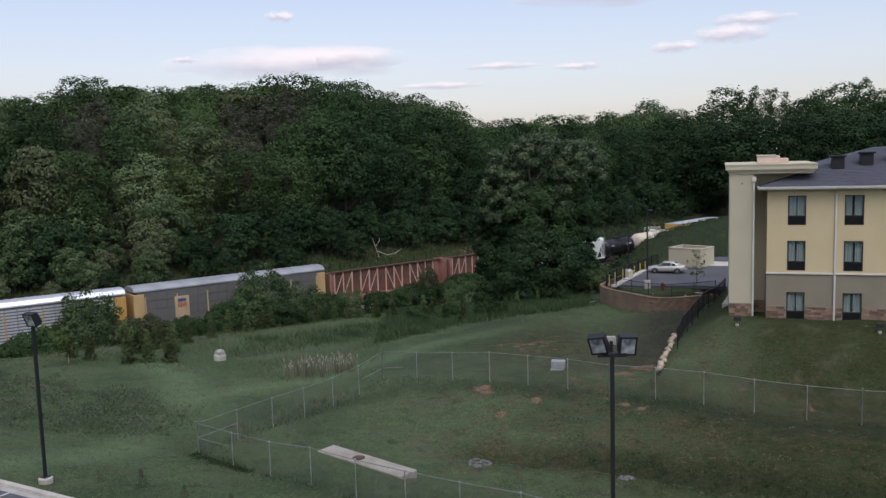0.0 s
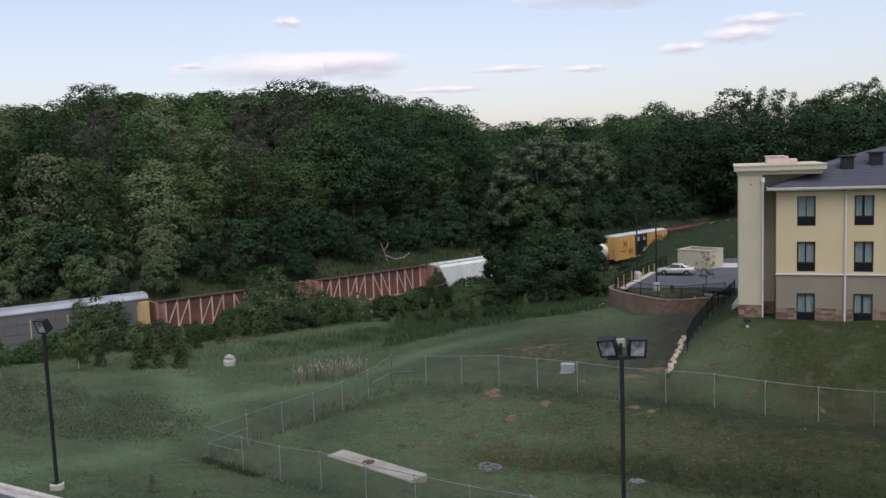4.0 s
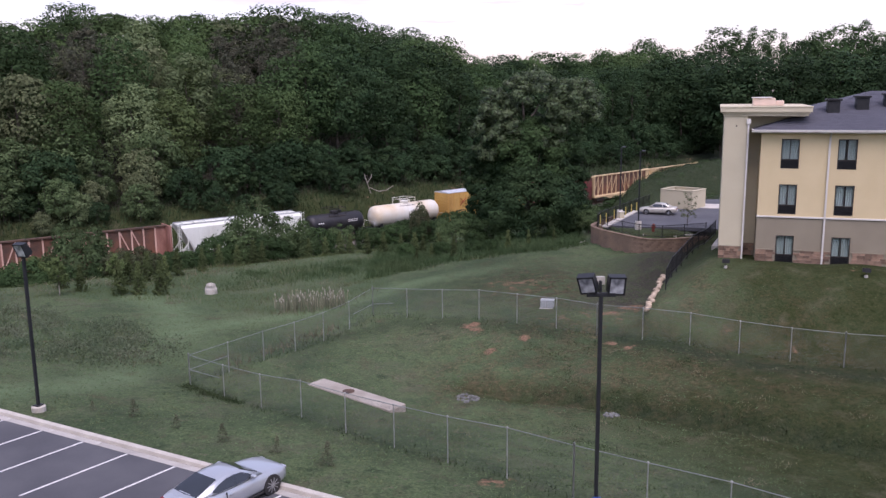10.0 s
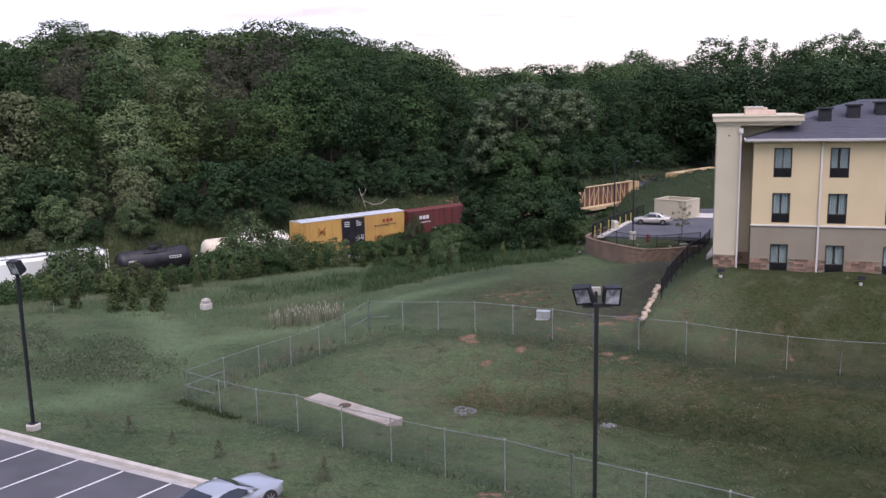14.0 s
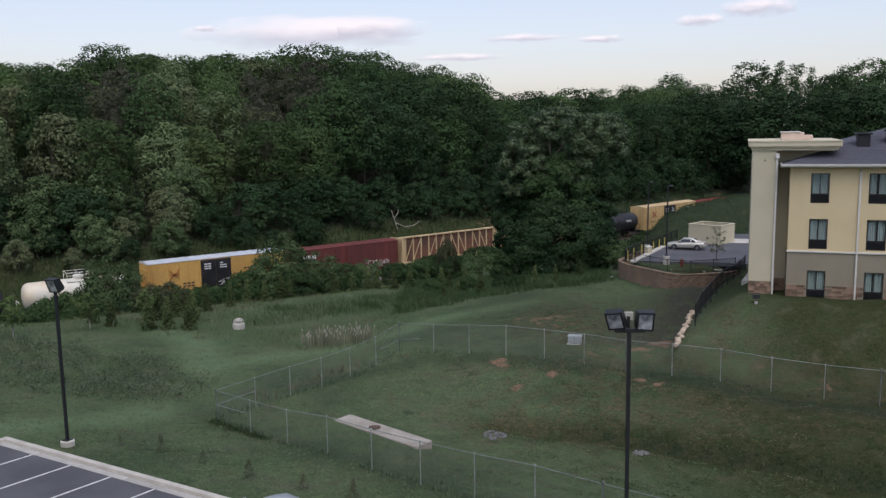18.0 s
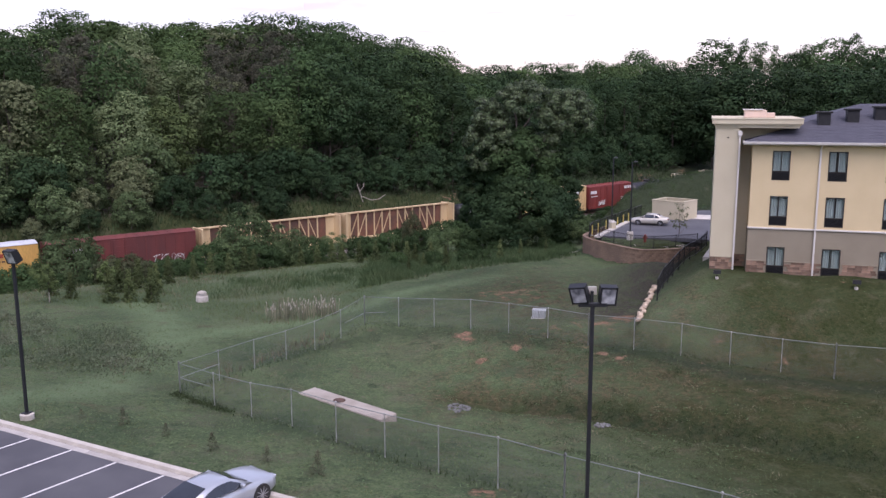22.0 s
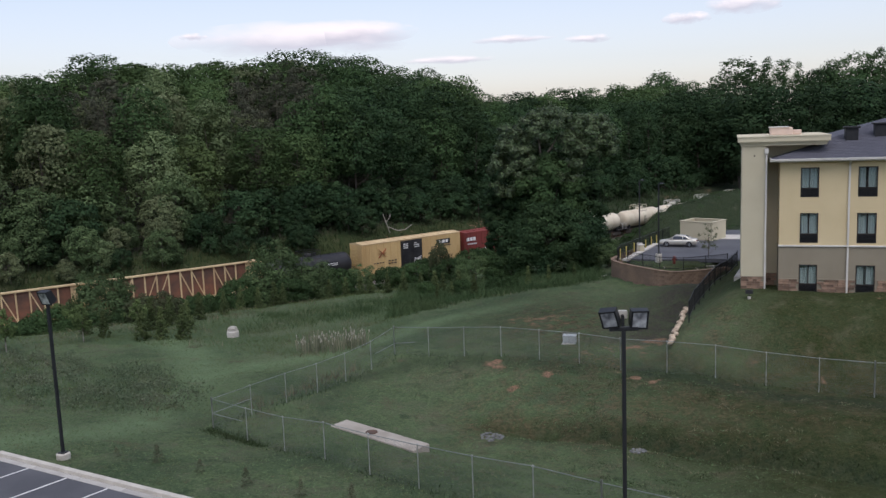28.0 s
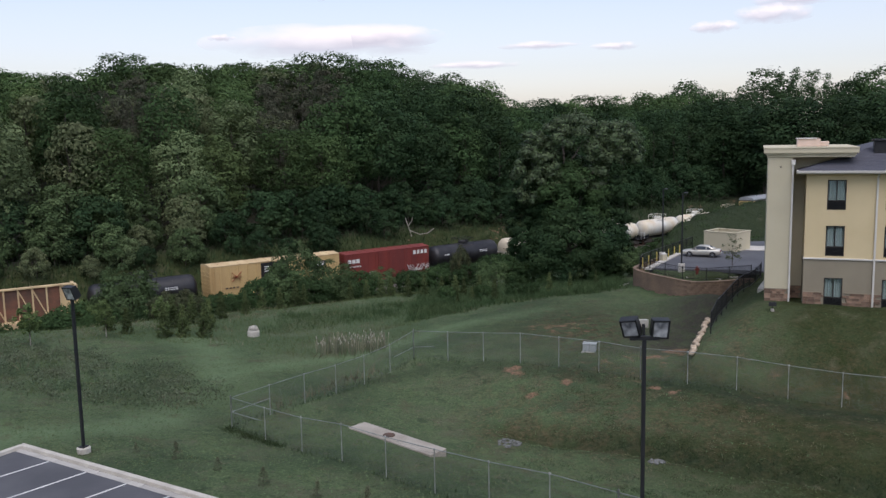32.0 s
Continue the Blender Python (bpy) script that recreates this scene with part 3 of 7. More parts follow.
def boxcar(s0, s1, paint, door, label, seed, yellow):
    root, L = add_car("boxcar", s0, s1, label, "boxcar")
    h, w = L / 2, 1.5
    top = 4.85 if yellow else 4.5
    roofing = PALEROOF if seed == 2 else CREAM if yellow else paint
    running_gear(root, L)
    body = part("body", box(B(), -h, h, -w + 0.05, w - 0.05, 0.95, top, 0.02), paint, root)
    part("side_sill", box(box(B(), -h, h, -w - 0.02, -w + 0.08, 0.75, 1.08), -h, h, w - 0.08, w + 0.02, 0.75, 1.08), paint, root)
    d0, d1 = (-2.2, 1.5) if yellow else (-1.6, 1.4)
    rib = finish(box(B(), -0.06, 0.06, -0.055, 0.0, 1.08, top - 0.05), "rib", paint)
    for k in range(int(L / 1.15)):
        x = -h + 0.12 + k * 1.15
        if not d0 - 0.1 < x < d1 + 0.1:
            piece("rib", rib, root, pose(x, -w + 0.05, 0))
            piece("rib", rib, root, pose(x, w - 0.05, 0, 0, 0, 180))
    rib2 = finish(box(B(), -0.05, 0.0, -w + 0.1, w - 0.1, -0.07, 0.07), "end_rib", paint)
    for e in (0, 180):
        for k in range(7):
            piece("end_rib", rib2, root, pose(-h if e == 0 else h, 0, 1.35 + k * (top - 1.6) / 7, 0, 0, e))
    for sy in (-1, 1):
        for a, b in ((d0, (d0 + d1) / 2), ((d0 + d1) / 2, d1)):
            y0, y1 = sorted((sy * (w - 0.04), sy * (w + 0.05)))
            door_ob = part("door", box(B(), a + 0.02, b - 0.02, y0, y1, 1.12, top - 0.12, 0.015), door, root)
            bm = B()
            for k in range(1, 5):
                z = 1.1 + k * (top - 1.3) / 5
                box(bm, a + 0.05, b - 0.05, *sorted((sy * (w + 0.05), sy * (w + 0.075))), z - 0.03, z + 0.03)
            bar(bm, (a + 0.25, sy * (w + 0.1), 1.2), (a + 0.25, sy * (w + 0.1), top - 0.2), 0.05)
            part("door_fitting", bm, door, door_ob)
    roof = part("roof", prism(B(), [(-w, top - 0.02), (-w, top + 0.05), (0, top + 0.24), (w, top + 0.05), (w, top - 0.02)], -h, h), roofing, root, "ribbed metal roof")
    bm = B()
    for k in range(int(L / 1.2)):
        x = -h + 0.1 + k * 1.2
        prism(bm, [(-w, top + 0.05), (-w, top + 0.09), (0, top + 0.28), (w, top + 0.09), (w, top + 0.05), (0, top + 0.24)], x, x + 0.08)
    part("roof_rib", bm, roofing, roof)
    ladder(root, h - 0.35, -w - 0.05, 1.0, 3.0, paint)
    ladder(root, -h + 0.35, -w - 0.05, 1.0, top - 0.2, paint)
    y = -w - 0.055
    if yellow:
        bm = B()
        for a, b in (((-5.9, 2.9), (-4.7, 4.0)), ((-5.9, 4.0), (-4.7, 2.9)), ((-5.9, 3.45), (-4.7, 3.45))):
            bar(bm, (a[0], y, a[1]), (b[0], y, b[1]), 0.13, 0.014)
        part("emblem", bm, REDMARK, root, "red crossed arrows on yellow")
        marks(root, "lettering", [(4.7 + 0.62 * k, 3.9, 0.46, 0.40) for k in range(3)], y - (0.006 if seed == 6 else 0), MARK if seed == 6 else REDMARK)
        if seed == 6:
            part("sign_panel", box(B(), 4.1, 6.55, y - 0.002, y + 0.02, 3.55, 4.25), BLACK, root, "black panel with pale marks")
        marks(root, "lettering", [(3.2 + 0.42 * k, 3.3, 0.3, 0.14) for k in range(9)], y, DARKMARK)
        marks(root, "lettering", [(-4.2 + 0.5 * (k % 3), 2.3 - 0.35 * (k // 3), 0.34, 0.16) for k in range(6)] + [(-6.6 + 0.45 * k, 2.2, 0.3, 0.15) for k in range(4)], y, DARKMARK)
        marks(root, "lettering", [(-1.6 + 0.42 * (k % 2) + 1.9 * (k // 6), 4.25 - 0.26 * (k % 6 // 2), 0.38, 0.12) for k in range(12) if k != 7], -w - 0.09, MARK)
        scrawl(root, 3.0, 6.8, 1.15, 2.0, y, DARKMARK, seed)
        scrawl(root, -0.2, 1.2, 1.6, 2.4, -w - 0.1, MARK, seed + 1)
    else:
        marks(root, "lettering", [(-6.0 + 0.62 * k, 3.6, 0.5, 0.5) for k in range(3)] + [(-6.0 + 0.4 * k, 2.9, 0.28, 0.16) for k in range(5)], y, MARK)
        scrawl(root, -4.0, -2.0, 1.2, 2.1, y, MARK, seed)
        scrawl(root, 3.0, 6.6, 1.2, 2.3, y, MARK, seed + 1)
        marks(root, "lettering", [(4.2 + 0.62 * k, 3.9, 0.4, 0.5) for k in range(4)], y, MARK) if seed % 2 else None
    return root


def centerbeam(s0, s1, paint, beam, label, chord):
    root, L = add_car("centerbeam_flatcar", s0, s1, label, "flatcar")
    h, w, top = L / 2, 1.4, 4.6
    running_gear(root, L, 2.3)
    part("deck", box(B(), -h, h, -w, w, 0.95, 1.15, 0.02), paint, root)
    part("side_sill", prism(B(), [(-h, 0.95), (-h + 3.4, 0.95), (-h + 4.6, 0.55), (h - 4.6, 0.55), (h - 3.4, 0.95), (h, 0.95), (h, 1.1), (-h, 1.1)], -w - 0.03, -w + 0.05, "y"), paint, root)
    for e in (-1, 1):
        part("bulkhead", box(B(), e * h, e * (h - 0.25), -w + 0.02, w - 0.02, 1.15, top, 0.02), paint, root)
        part("end_panel", box(B(), e * (h - 0.25), e * (h - 1.5), -0.09, 0.09, 1.15, top), paint, root)
        ladder(root, e * (h + 0.03), -0.9, 1.2, top - 0.2, paint, 0.4, "y")
    part("top_chord", box(B(), -h + 0.2, h - 0.2, -0.28, 0.28, top - 0.16, top + 0.02, 0.02), chord, root)
    part("centre_board", box(B(), -h + 1.5, h - 1.5, -0.05, 0.05, 1.15, top - 0.16), BOARD, root, "stained brown centre boards")
    step = (L - 3.0) / 12
    for k in range(13):
        x = -h + 1.5 + k * step
        part("beam_post", box(B(), x - 0.08, x + 0.08, -0.16, 0.16, 1.15, top - 0.16), beam, root)
    for k in range(12):
        if k % 3 == 2:
            continue
        x = -h + 1.5 + k * step
        a, b = ((x, 1.25), (x + step, top - 0.25)) if k < 6 else ((x + step, 1.25), (x, top - 0.25))
        bm = B()
        for y in (-0.12, 0.12):
            bar(bm, (a[0], y, a[1]), (b[0], y, b[1]), 0.05, 0.12)
        part("diagonal", bm, beam, root)
    return root


def hopper(s0, s1):
    root, L = add_car("covered_hopper_wagon", s0, s1, "white covered hopper wagon with a ribbed side and flat walkway roof", "hopper wagon")
    h, w, top = L / 2, 1.5, 4.5
    running_gear(root, L)
    bm = B()
    out = [(-w + 0.15, 1.2), (-w, 1.7), (-w, top - 0.35), (-w + 0.25, top), (w - 0.25, top), (w, top - 0.35), (w, 1.7), (w - 0.15, 1.2)]
    lo = [(-h + 1.9, *p) if p[1] < 1.8 else (-h + 0.35, *p) for p in out]
    hi = [(h - 1.9, *p) if p[1] < 1.8 else (h - 0.35, *p) for p in out]
    a, b = [bm.verts.new(p) for p in lo], [bm.verts.new(p) for p in hi]
    for i in range(8):
        bm.faces.new((a[i], a[(i + 1) % 8], b[(i + 1) % 8], b[i]))
    bm.faces.new(a[::-1]), bm.faces.new(b)
    bmesh.ops.recalc_face_normals(bm, faces=bm.faces)
    part("body", bm, WHITE, root)
    part("side_sill", box(box(B(), -h, h, -w - 0.03, -w + 0.1, 0.95, 1.2), -h, h, w - 0.1, w + 0.03, 0.95, 1.2), WHITE, root)
    rib = finish(box(B(), -0.05, 0.05, -0.06, 0, 1.2, top - 0.3), "rib", WHITE)
    for k in range(11):
        piece("rib", rib, root, pose(-h + 1.0 + k * (L - 2.0) / 10, -w, 0))
    for k in range(4):
        x = -h + 3.4 + k * (L - 6.8) / 3
        bm = B()
        r = bmesh.ops.create_cone(bm, cap_ends=True, segments=4, radius1=0.5, radius2=1.9, depth=0.9, matrix=pose(x, 0, 0.85, 0, 0, 45))
        part("outlet_chute", bm, WHITE, root)
    part("walkway", box(box(B(), -h + 0.3, h - 0.3, -w + 0.25, -w + 0.6, top + 0.06, top + 0.1), -h + 0.3, h - 0.3, w - 0.6, w - 0.25, top + 0.06, top + 0.1), GREYROOF, root)
    bm = B()
    for k in range(10):
        box(bm, -h + 1.0 + k * (L - 3) / 9.5, -h + 2.1 + k * (L - 3) / 9.5, -0.35, 0.35, top, top + 0.14, 0.03)
    part("roof_hatch", bm, WHITE, root)
    for e in (-1, 1):
        ladder(root, e * (h - 0.1), -w + 0.1, 1.1, top, WHITE)
        bm = B()
        for y in (-1.2, 1.2):
            bar(bm, (e * (h - 0.15), y, 1.1), (e * (h - 1.2), y, 2.4), 0.12)
            bar(bm, (e * (h - 0.15), y, 1.1), (e * (h - 0.15), y, top - 0.1), 0.1)
        part("end_brace", bm, WHITE, root)
    marks(root, "lettering", [(3.2 + 0.5 * k, 3.4, 0.36, 0.2) for k in range(5)], -w - 0.065, DARKMARK)
    return root


def tank(s0, s1, paint, label, radius=1.38, rust=False, letters=None):
    root, L = add_car("tank_wagon", s0, s1, label, "tank wagon")
    h, zc = L / 2, 1.15 + radius
    running_gear(root, L, 1.5)
    e = h - 0.45
    prof = [(0.02, -e), (radius * 0.55, -e + 0.1), (radius * 0.85, -e + 0.3), (radius * 0.97, -e + 0.55), (radius, -e + 0.8)]
    prof = prof + [(radius, x) for x in np.linspace(-e + 2, e - 2, 5)] + [(r, -x) for r, x in prof[::-1]]
    part("barrel", lathe(B(), prof, 28, "x", (0, 0, zc)), paint, root, smooth=True)
    bm = B()
    for x in (-e * 0.55, -0.2, e * 0.5):
        lathe(bm, [(radius + 0.018, x - 0.05), (radius + 0.018, x + 0.05)], 28, "x", (0, 0, zc))
    part("barrel_band", bm, paint, root)
    part("dome", lathe(lathe(B(), [(0.55, 0), (0.55, 0.32), (0.45, 0.42)], 16, "z", (0, 0, zc + radius - 0.06)), [(0.2, 0), (0.2, 0.5)], 10, "z", (0.9, 0, zc + radius - 0.1)), paint, root)
    bm = B()
    for y in (-0.9, 0.9):
        for x in (-1.3, 0, 1.3):
            bar(bm, (x, y, zc + radius * 0.72), (x, y, zc + radius + 0.75), 0.05)
        bar(bm, (-1.3, y, zc + radius + 0.75), (1.3, y, zc + radius + 0.75), 0.05)
        bar(bm, (-1.3, y, zc + radius + 0.4), (1.3, y, zc + radius + 0.4), 0.04)
    for x in (-1.3, 1.3):
        bar(bm, (x, -0.9, zc + radius + 0.75), (x, 0.9, zc + radius + 0.75), 0.05)
    part("railing", bm, paint, root)
    part("dome_walkway", box(B(), -1.3, 1.3, -0.95, 0.95, zc + radius * 0.78, zc + radius * 0.78 + 0.05), STEEL, root)
    part("frame", box(box(box(B(), -h, h, -0.3, 0.3, 0.75, 1.15), -h, -h + 1.3, -1.3, 1.3, 0.95, 1.1), h - 1.3, h, -1.3, 1.3, 0.95, 1.1), BLACK, root)
    for ex in (-1, 1):
        part("saddle", box(B(), ex * (e - 1.0) - 0.2, ex * (e - 1.0) + 0.2, -1.1, 1.1, 1.1, zc - radius * 0.62), BLACK, root)
        bm = B()
        for y in (-1.25, 1.25):
            bar(bm, (ex * (h - 0.1), y, 1.0), (ex * (h - 0.1), y, 2.1), 0.05)
        bar(bm, (ex * (h - 0.1), -1.25, 2.1), (ex * (h - 0.1), 1.25, 2.1), 0.05)
        part("end_rail", bm, MARK if paint is not BLACK else BLACK, root)
    ladder(root, 0, -radius - 0.06, 1.0, zc + radius * 0.2, BLACK if paint is BLACK else STEEL)
    if letters:
        rects = [(-e * 0.72 + 0.30 * k, zc + 0.3, 0.24, 0.16) for k in range(3)] + [(e * 0.35 + 0.3 * (k % 5), zc + 0.4 - 0.2 * (k // 5), 0.24, 0.1) for k in range(10)]
        marks(root, "lettering", rects, -radius - 0.0, letters)
    return root


def autorack(s0, s1, roof, label, bright):
    root, L = add_car("autorack_wagon", s0, s1, label, "autorack wagon")
    h, w, top = L / 2, 1.55, 5.25
    running_gear(root, L, 2.6)
    part("flatcar_deck", box(B(), -h, h, -w + 0.1, w - 0.1, 0.8, 1.1, 0.02), CREAM, root)
    part("body", box(B(), -h + 0.3, h - 0.3, -w + 0.1, w - 0.1, 1.1, top), RACK, root)
    side = PALERACK if bright else RACK
    n = 18
    rows_ = 12 if bright else 4
    wide = (L - 2.6) / n
    panel = finish(box(B(), 0.03, wide - 0.03, -0.05, 0, 0, (top - 1.4) / rows_ - (0.13 if bright else 0.05), 0.01), "side_panel", side)
    for k in range(n):
        for j in range(rows_):
            piece("side_panel", panel, root, pose(-h + 1.3 + k * wide, -w + 0.1, 1.25 + j * (top - 1.4) / rows_))
    for k in range(0, n + 1, 3):
        part("side_post", box(B(), -h + 1.3 + k * wide - 0.06, -h + 1.3 + k * wide + 0.06, -w - 0.02, -w + 0.08, 0.9, 4.6), YELLOW if bright else CREAM, root)
    for e in (-1, 1):
        part("end_door", box(B(), *sorted((e * h, e * (h - 1.2))), -w + 0.02, w - 0.02, 1.1, top - 0.25, 0.05), YELLOW if bright else FADED, root, "yellow end door")
    out = [(-w, top - 0.02), (-w, top + 0.12), (-w + 0.35, top + 0.5), (-0.5, top + 0.62), (0.5, top + 0.62), (w - 0.35, top + 0.5), (w, top + 0.12), (w, top - 0.02)]
    rf = part("roof", prism(B(), out, -h + 0.05, h - 0.05), roof, root, "shiny pale metal roof" if bright else "dull grey metal roof")
    bm = B()
    for k in range(int(L / 0.9)):
        x = -h + 0.2 + k * 0.9
        prism(bm, [(a * 1.005, b + (0.03 if b > top else 0)) for a, b in out], x, x + 0.05)
    part("roof_rib", bm, roof, rf)
    if not bright:
        sign = part("emblem_panel", box(B(), -h + 4.6, -h + 6.3, -w - 0.04, -w + 0.05, 1.9, 4.3, 0.02), CREAM, root, "cream panel with a striped shield")
        marks(sign, "emblem", [(-h + 5.45, 3.85, 1.0, 0.34)], -w - 0.045, mat("blue_marking", (0.05, 0.07, 0.2), (0.06, 0.08, 0.2), 3, 0.7))
        marks(sign, "stripe", [(-h + 5.03 + 0.17 * k, 3.3, 0.09, 0.6) for k in range(6)], -w - 0.045, REDMARK)
        scrawl(root, -h + 4.4, -h + 7.4, 0.9, 1.7, -w - 0.06, DARKMARK, 9)
    return root


autorack(-71.6, -46.6, SILVER, "autorack wagon with a bright silvery roof and grey slatted sides", True)
autorack(-46.6, -21.45, GREYROOF, "grey autorack wagon with yellow end doors and a dull roof", False)
RED_CB = "weathered red centerbeam flatcar with pale timber-like trusses, empty"
centerbeam(-21.45, -0.97, PINK, PALE, RED_CB, RUST)
centerbeam(-0.97, 18.8, PINK, PALE, RED_CB, RUST)
hopper(18.8, 35.87)
tank(35.87, 46.12, BLACK, "short black tank wagon with white lettering", 1.3, letters=MARK)
tank(46.12, 59.24, TANKW, "white tank wagon with rust stains and a railed dome", 1.45)
boxcar(59.24, 76.6, YELLOW, BLACK, "yellow boxcar with black doors and a grey ribbed roof", 2, True)
boxcar(76.6, 93.68, BROWN, BROWN, "brown-red boxcar with white markings and graffiti", 4, False)
YEL_CB = "faded yellow centerbeam flatcar with a long top chord, empty"
centerbeam(93.68, 113.83, CREAM, CREAM, YEL_CB, CREAM)
centerbeam(113.83, 133.93, CREAM, CREAM, YEL_CB, CREAM)
tank(133.93, 147.5, BLACK, "long black tank wagon with small pale lettering", 1.5, letters=MARK)
boxcar(147.5, 165.3, FADED, BLACK, "faded yellow boxcar with black doors and dark graffiti", 6, True)
boxcar(165.3, 179.4, OXIDE, OXIDE, "oxide-red boxcar with white lettering and graffiti", 7, False)
tank(179.4, 193.0, BLACK, "black tank wagon behind a red boxcar", 1.5, letters=MARK)
tank(193.0, 204.0, TANKC, "cream tank wagon with brown stains", 1.45)
tank(204.0, 216.2, TANKC, "cream tank wagon with a railed dome", 1.45)
tank(216.2, 226.4, TANKW, "white tank wagon with grey stains", 1.4)
tank(226.4, 238.4, TANKW, "clean white tank wagon with a railed dome", 1.45)
tank(238.4, 250.6, TANKW, "far white tank wagon with a railed dome", 1.45)
tank(250.6, 263.5, TANKC, "far cream tank wagon with brown stains", 1.45)
autorack(263.5, 288.5, GREYROOF, "far autorack wagon with a dull grey roof", False)


def motions():
    for root, s in CARS:
        walk(root, [(t, on_track(s - SPEED * t)) for t in np.arange(0, 32.1, 2.0)])


# ---- hotel ----
STUCCO = mat("cream_stucco", (0.60, 0.485, 0.285), (0.56, 0.45, 0.26), 0.5, 0.9, bump=0.15, bscale=40, fine=0.05)
PALESTUCCO = mat("pale_stucco", (0.51, 0.455, 0.320), (0.475, 0.42, 0.293), 0.5, 0.9, bump=0.15, bscale=40, fine=0.05)
TAUPE = mat("taupe_stucco", (0.26, 0.225, 0.16), (0.235, 0.20, 0.142), 0.5, 0.9, bump=0.15, bscale=40, fine=0.06)
TRIM = mat("off_white_trim", (0.60, 0.57, 0.51), (0.53, 0.50, 0.45), 0.8, 0.7, fine=0.06)
STONE = mat("ledge_stone", (0.27, 0.165, 0.105), (0.185, 0.13, 0.095), 2.0, 0.9, bump=0.5, bscale=9, rnd=0.45, fine=0.2)
SHINGLE = mat("charcoal_shingle", (0.055, 0.055, 0.068), (0.075, 0.075, 0.09), 1.5, 0.9, bump=0.4, bscale=12, fine=0.25, stretch=(1, 3, 1))
BRONZE = mat("dark_bronze_frame", (0.035, 0.03, 0.027), (0.05, 0.045, 0.04), 3, 0.5, 0.4)
GRILLE = mat("black_grille", (0.012, 0.012, 0.013), (0.02, 0.02, 0.02), 3, 0.6, 0.2)
CURTAIN = mat("pale_curtain", (0.48, 0.54, 0.52), (0.38, 0.44, 0.43), 1.2, 0.95, stretch=(8, 8, 0.4))
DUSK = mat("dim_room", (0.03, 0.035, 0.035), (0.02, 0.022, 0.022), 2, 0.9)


def glass():
    m = bpy.data.materials.new("window_glass")
    m.use_nodes = True
    n, l = m.node_tree.nodes, m.node_tree.links
    tr, gl, mix = n.new("ShaderNodeBsdfTransparent"), n.new("ShaderNodeBsdfGlossy"), n.new("ShaderNodeMixShader")
    tr.inputs["Color"].default_value = (0.88, 0.92, 0.92, 1)
    gl.inputs["Roughness"].default_value = 0.03
    fr = n.new("ShaderNodeFresnel")
    fr.inputs["IOR"].default_value = 1.6
    l.new(fr.outputs["Fac"], mix.inputs["Fac"]), l.new(tr.outputs[0], mix.inputs[1]), l.new(gl.outputs[0], mix.inputs[2])
    l.new(mix.outputs[0], n["Material Output"].inputs["Surface"])
    return m


GLASS = glass()


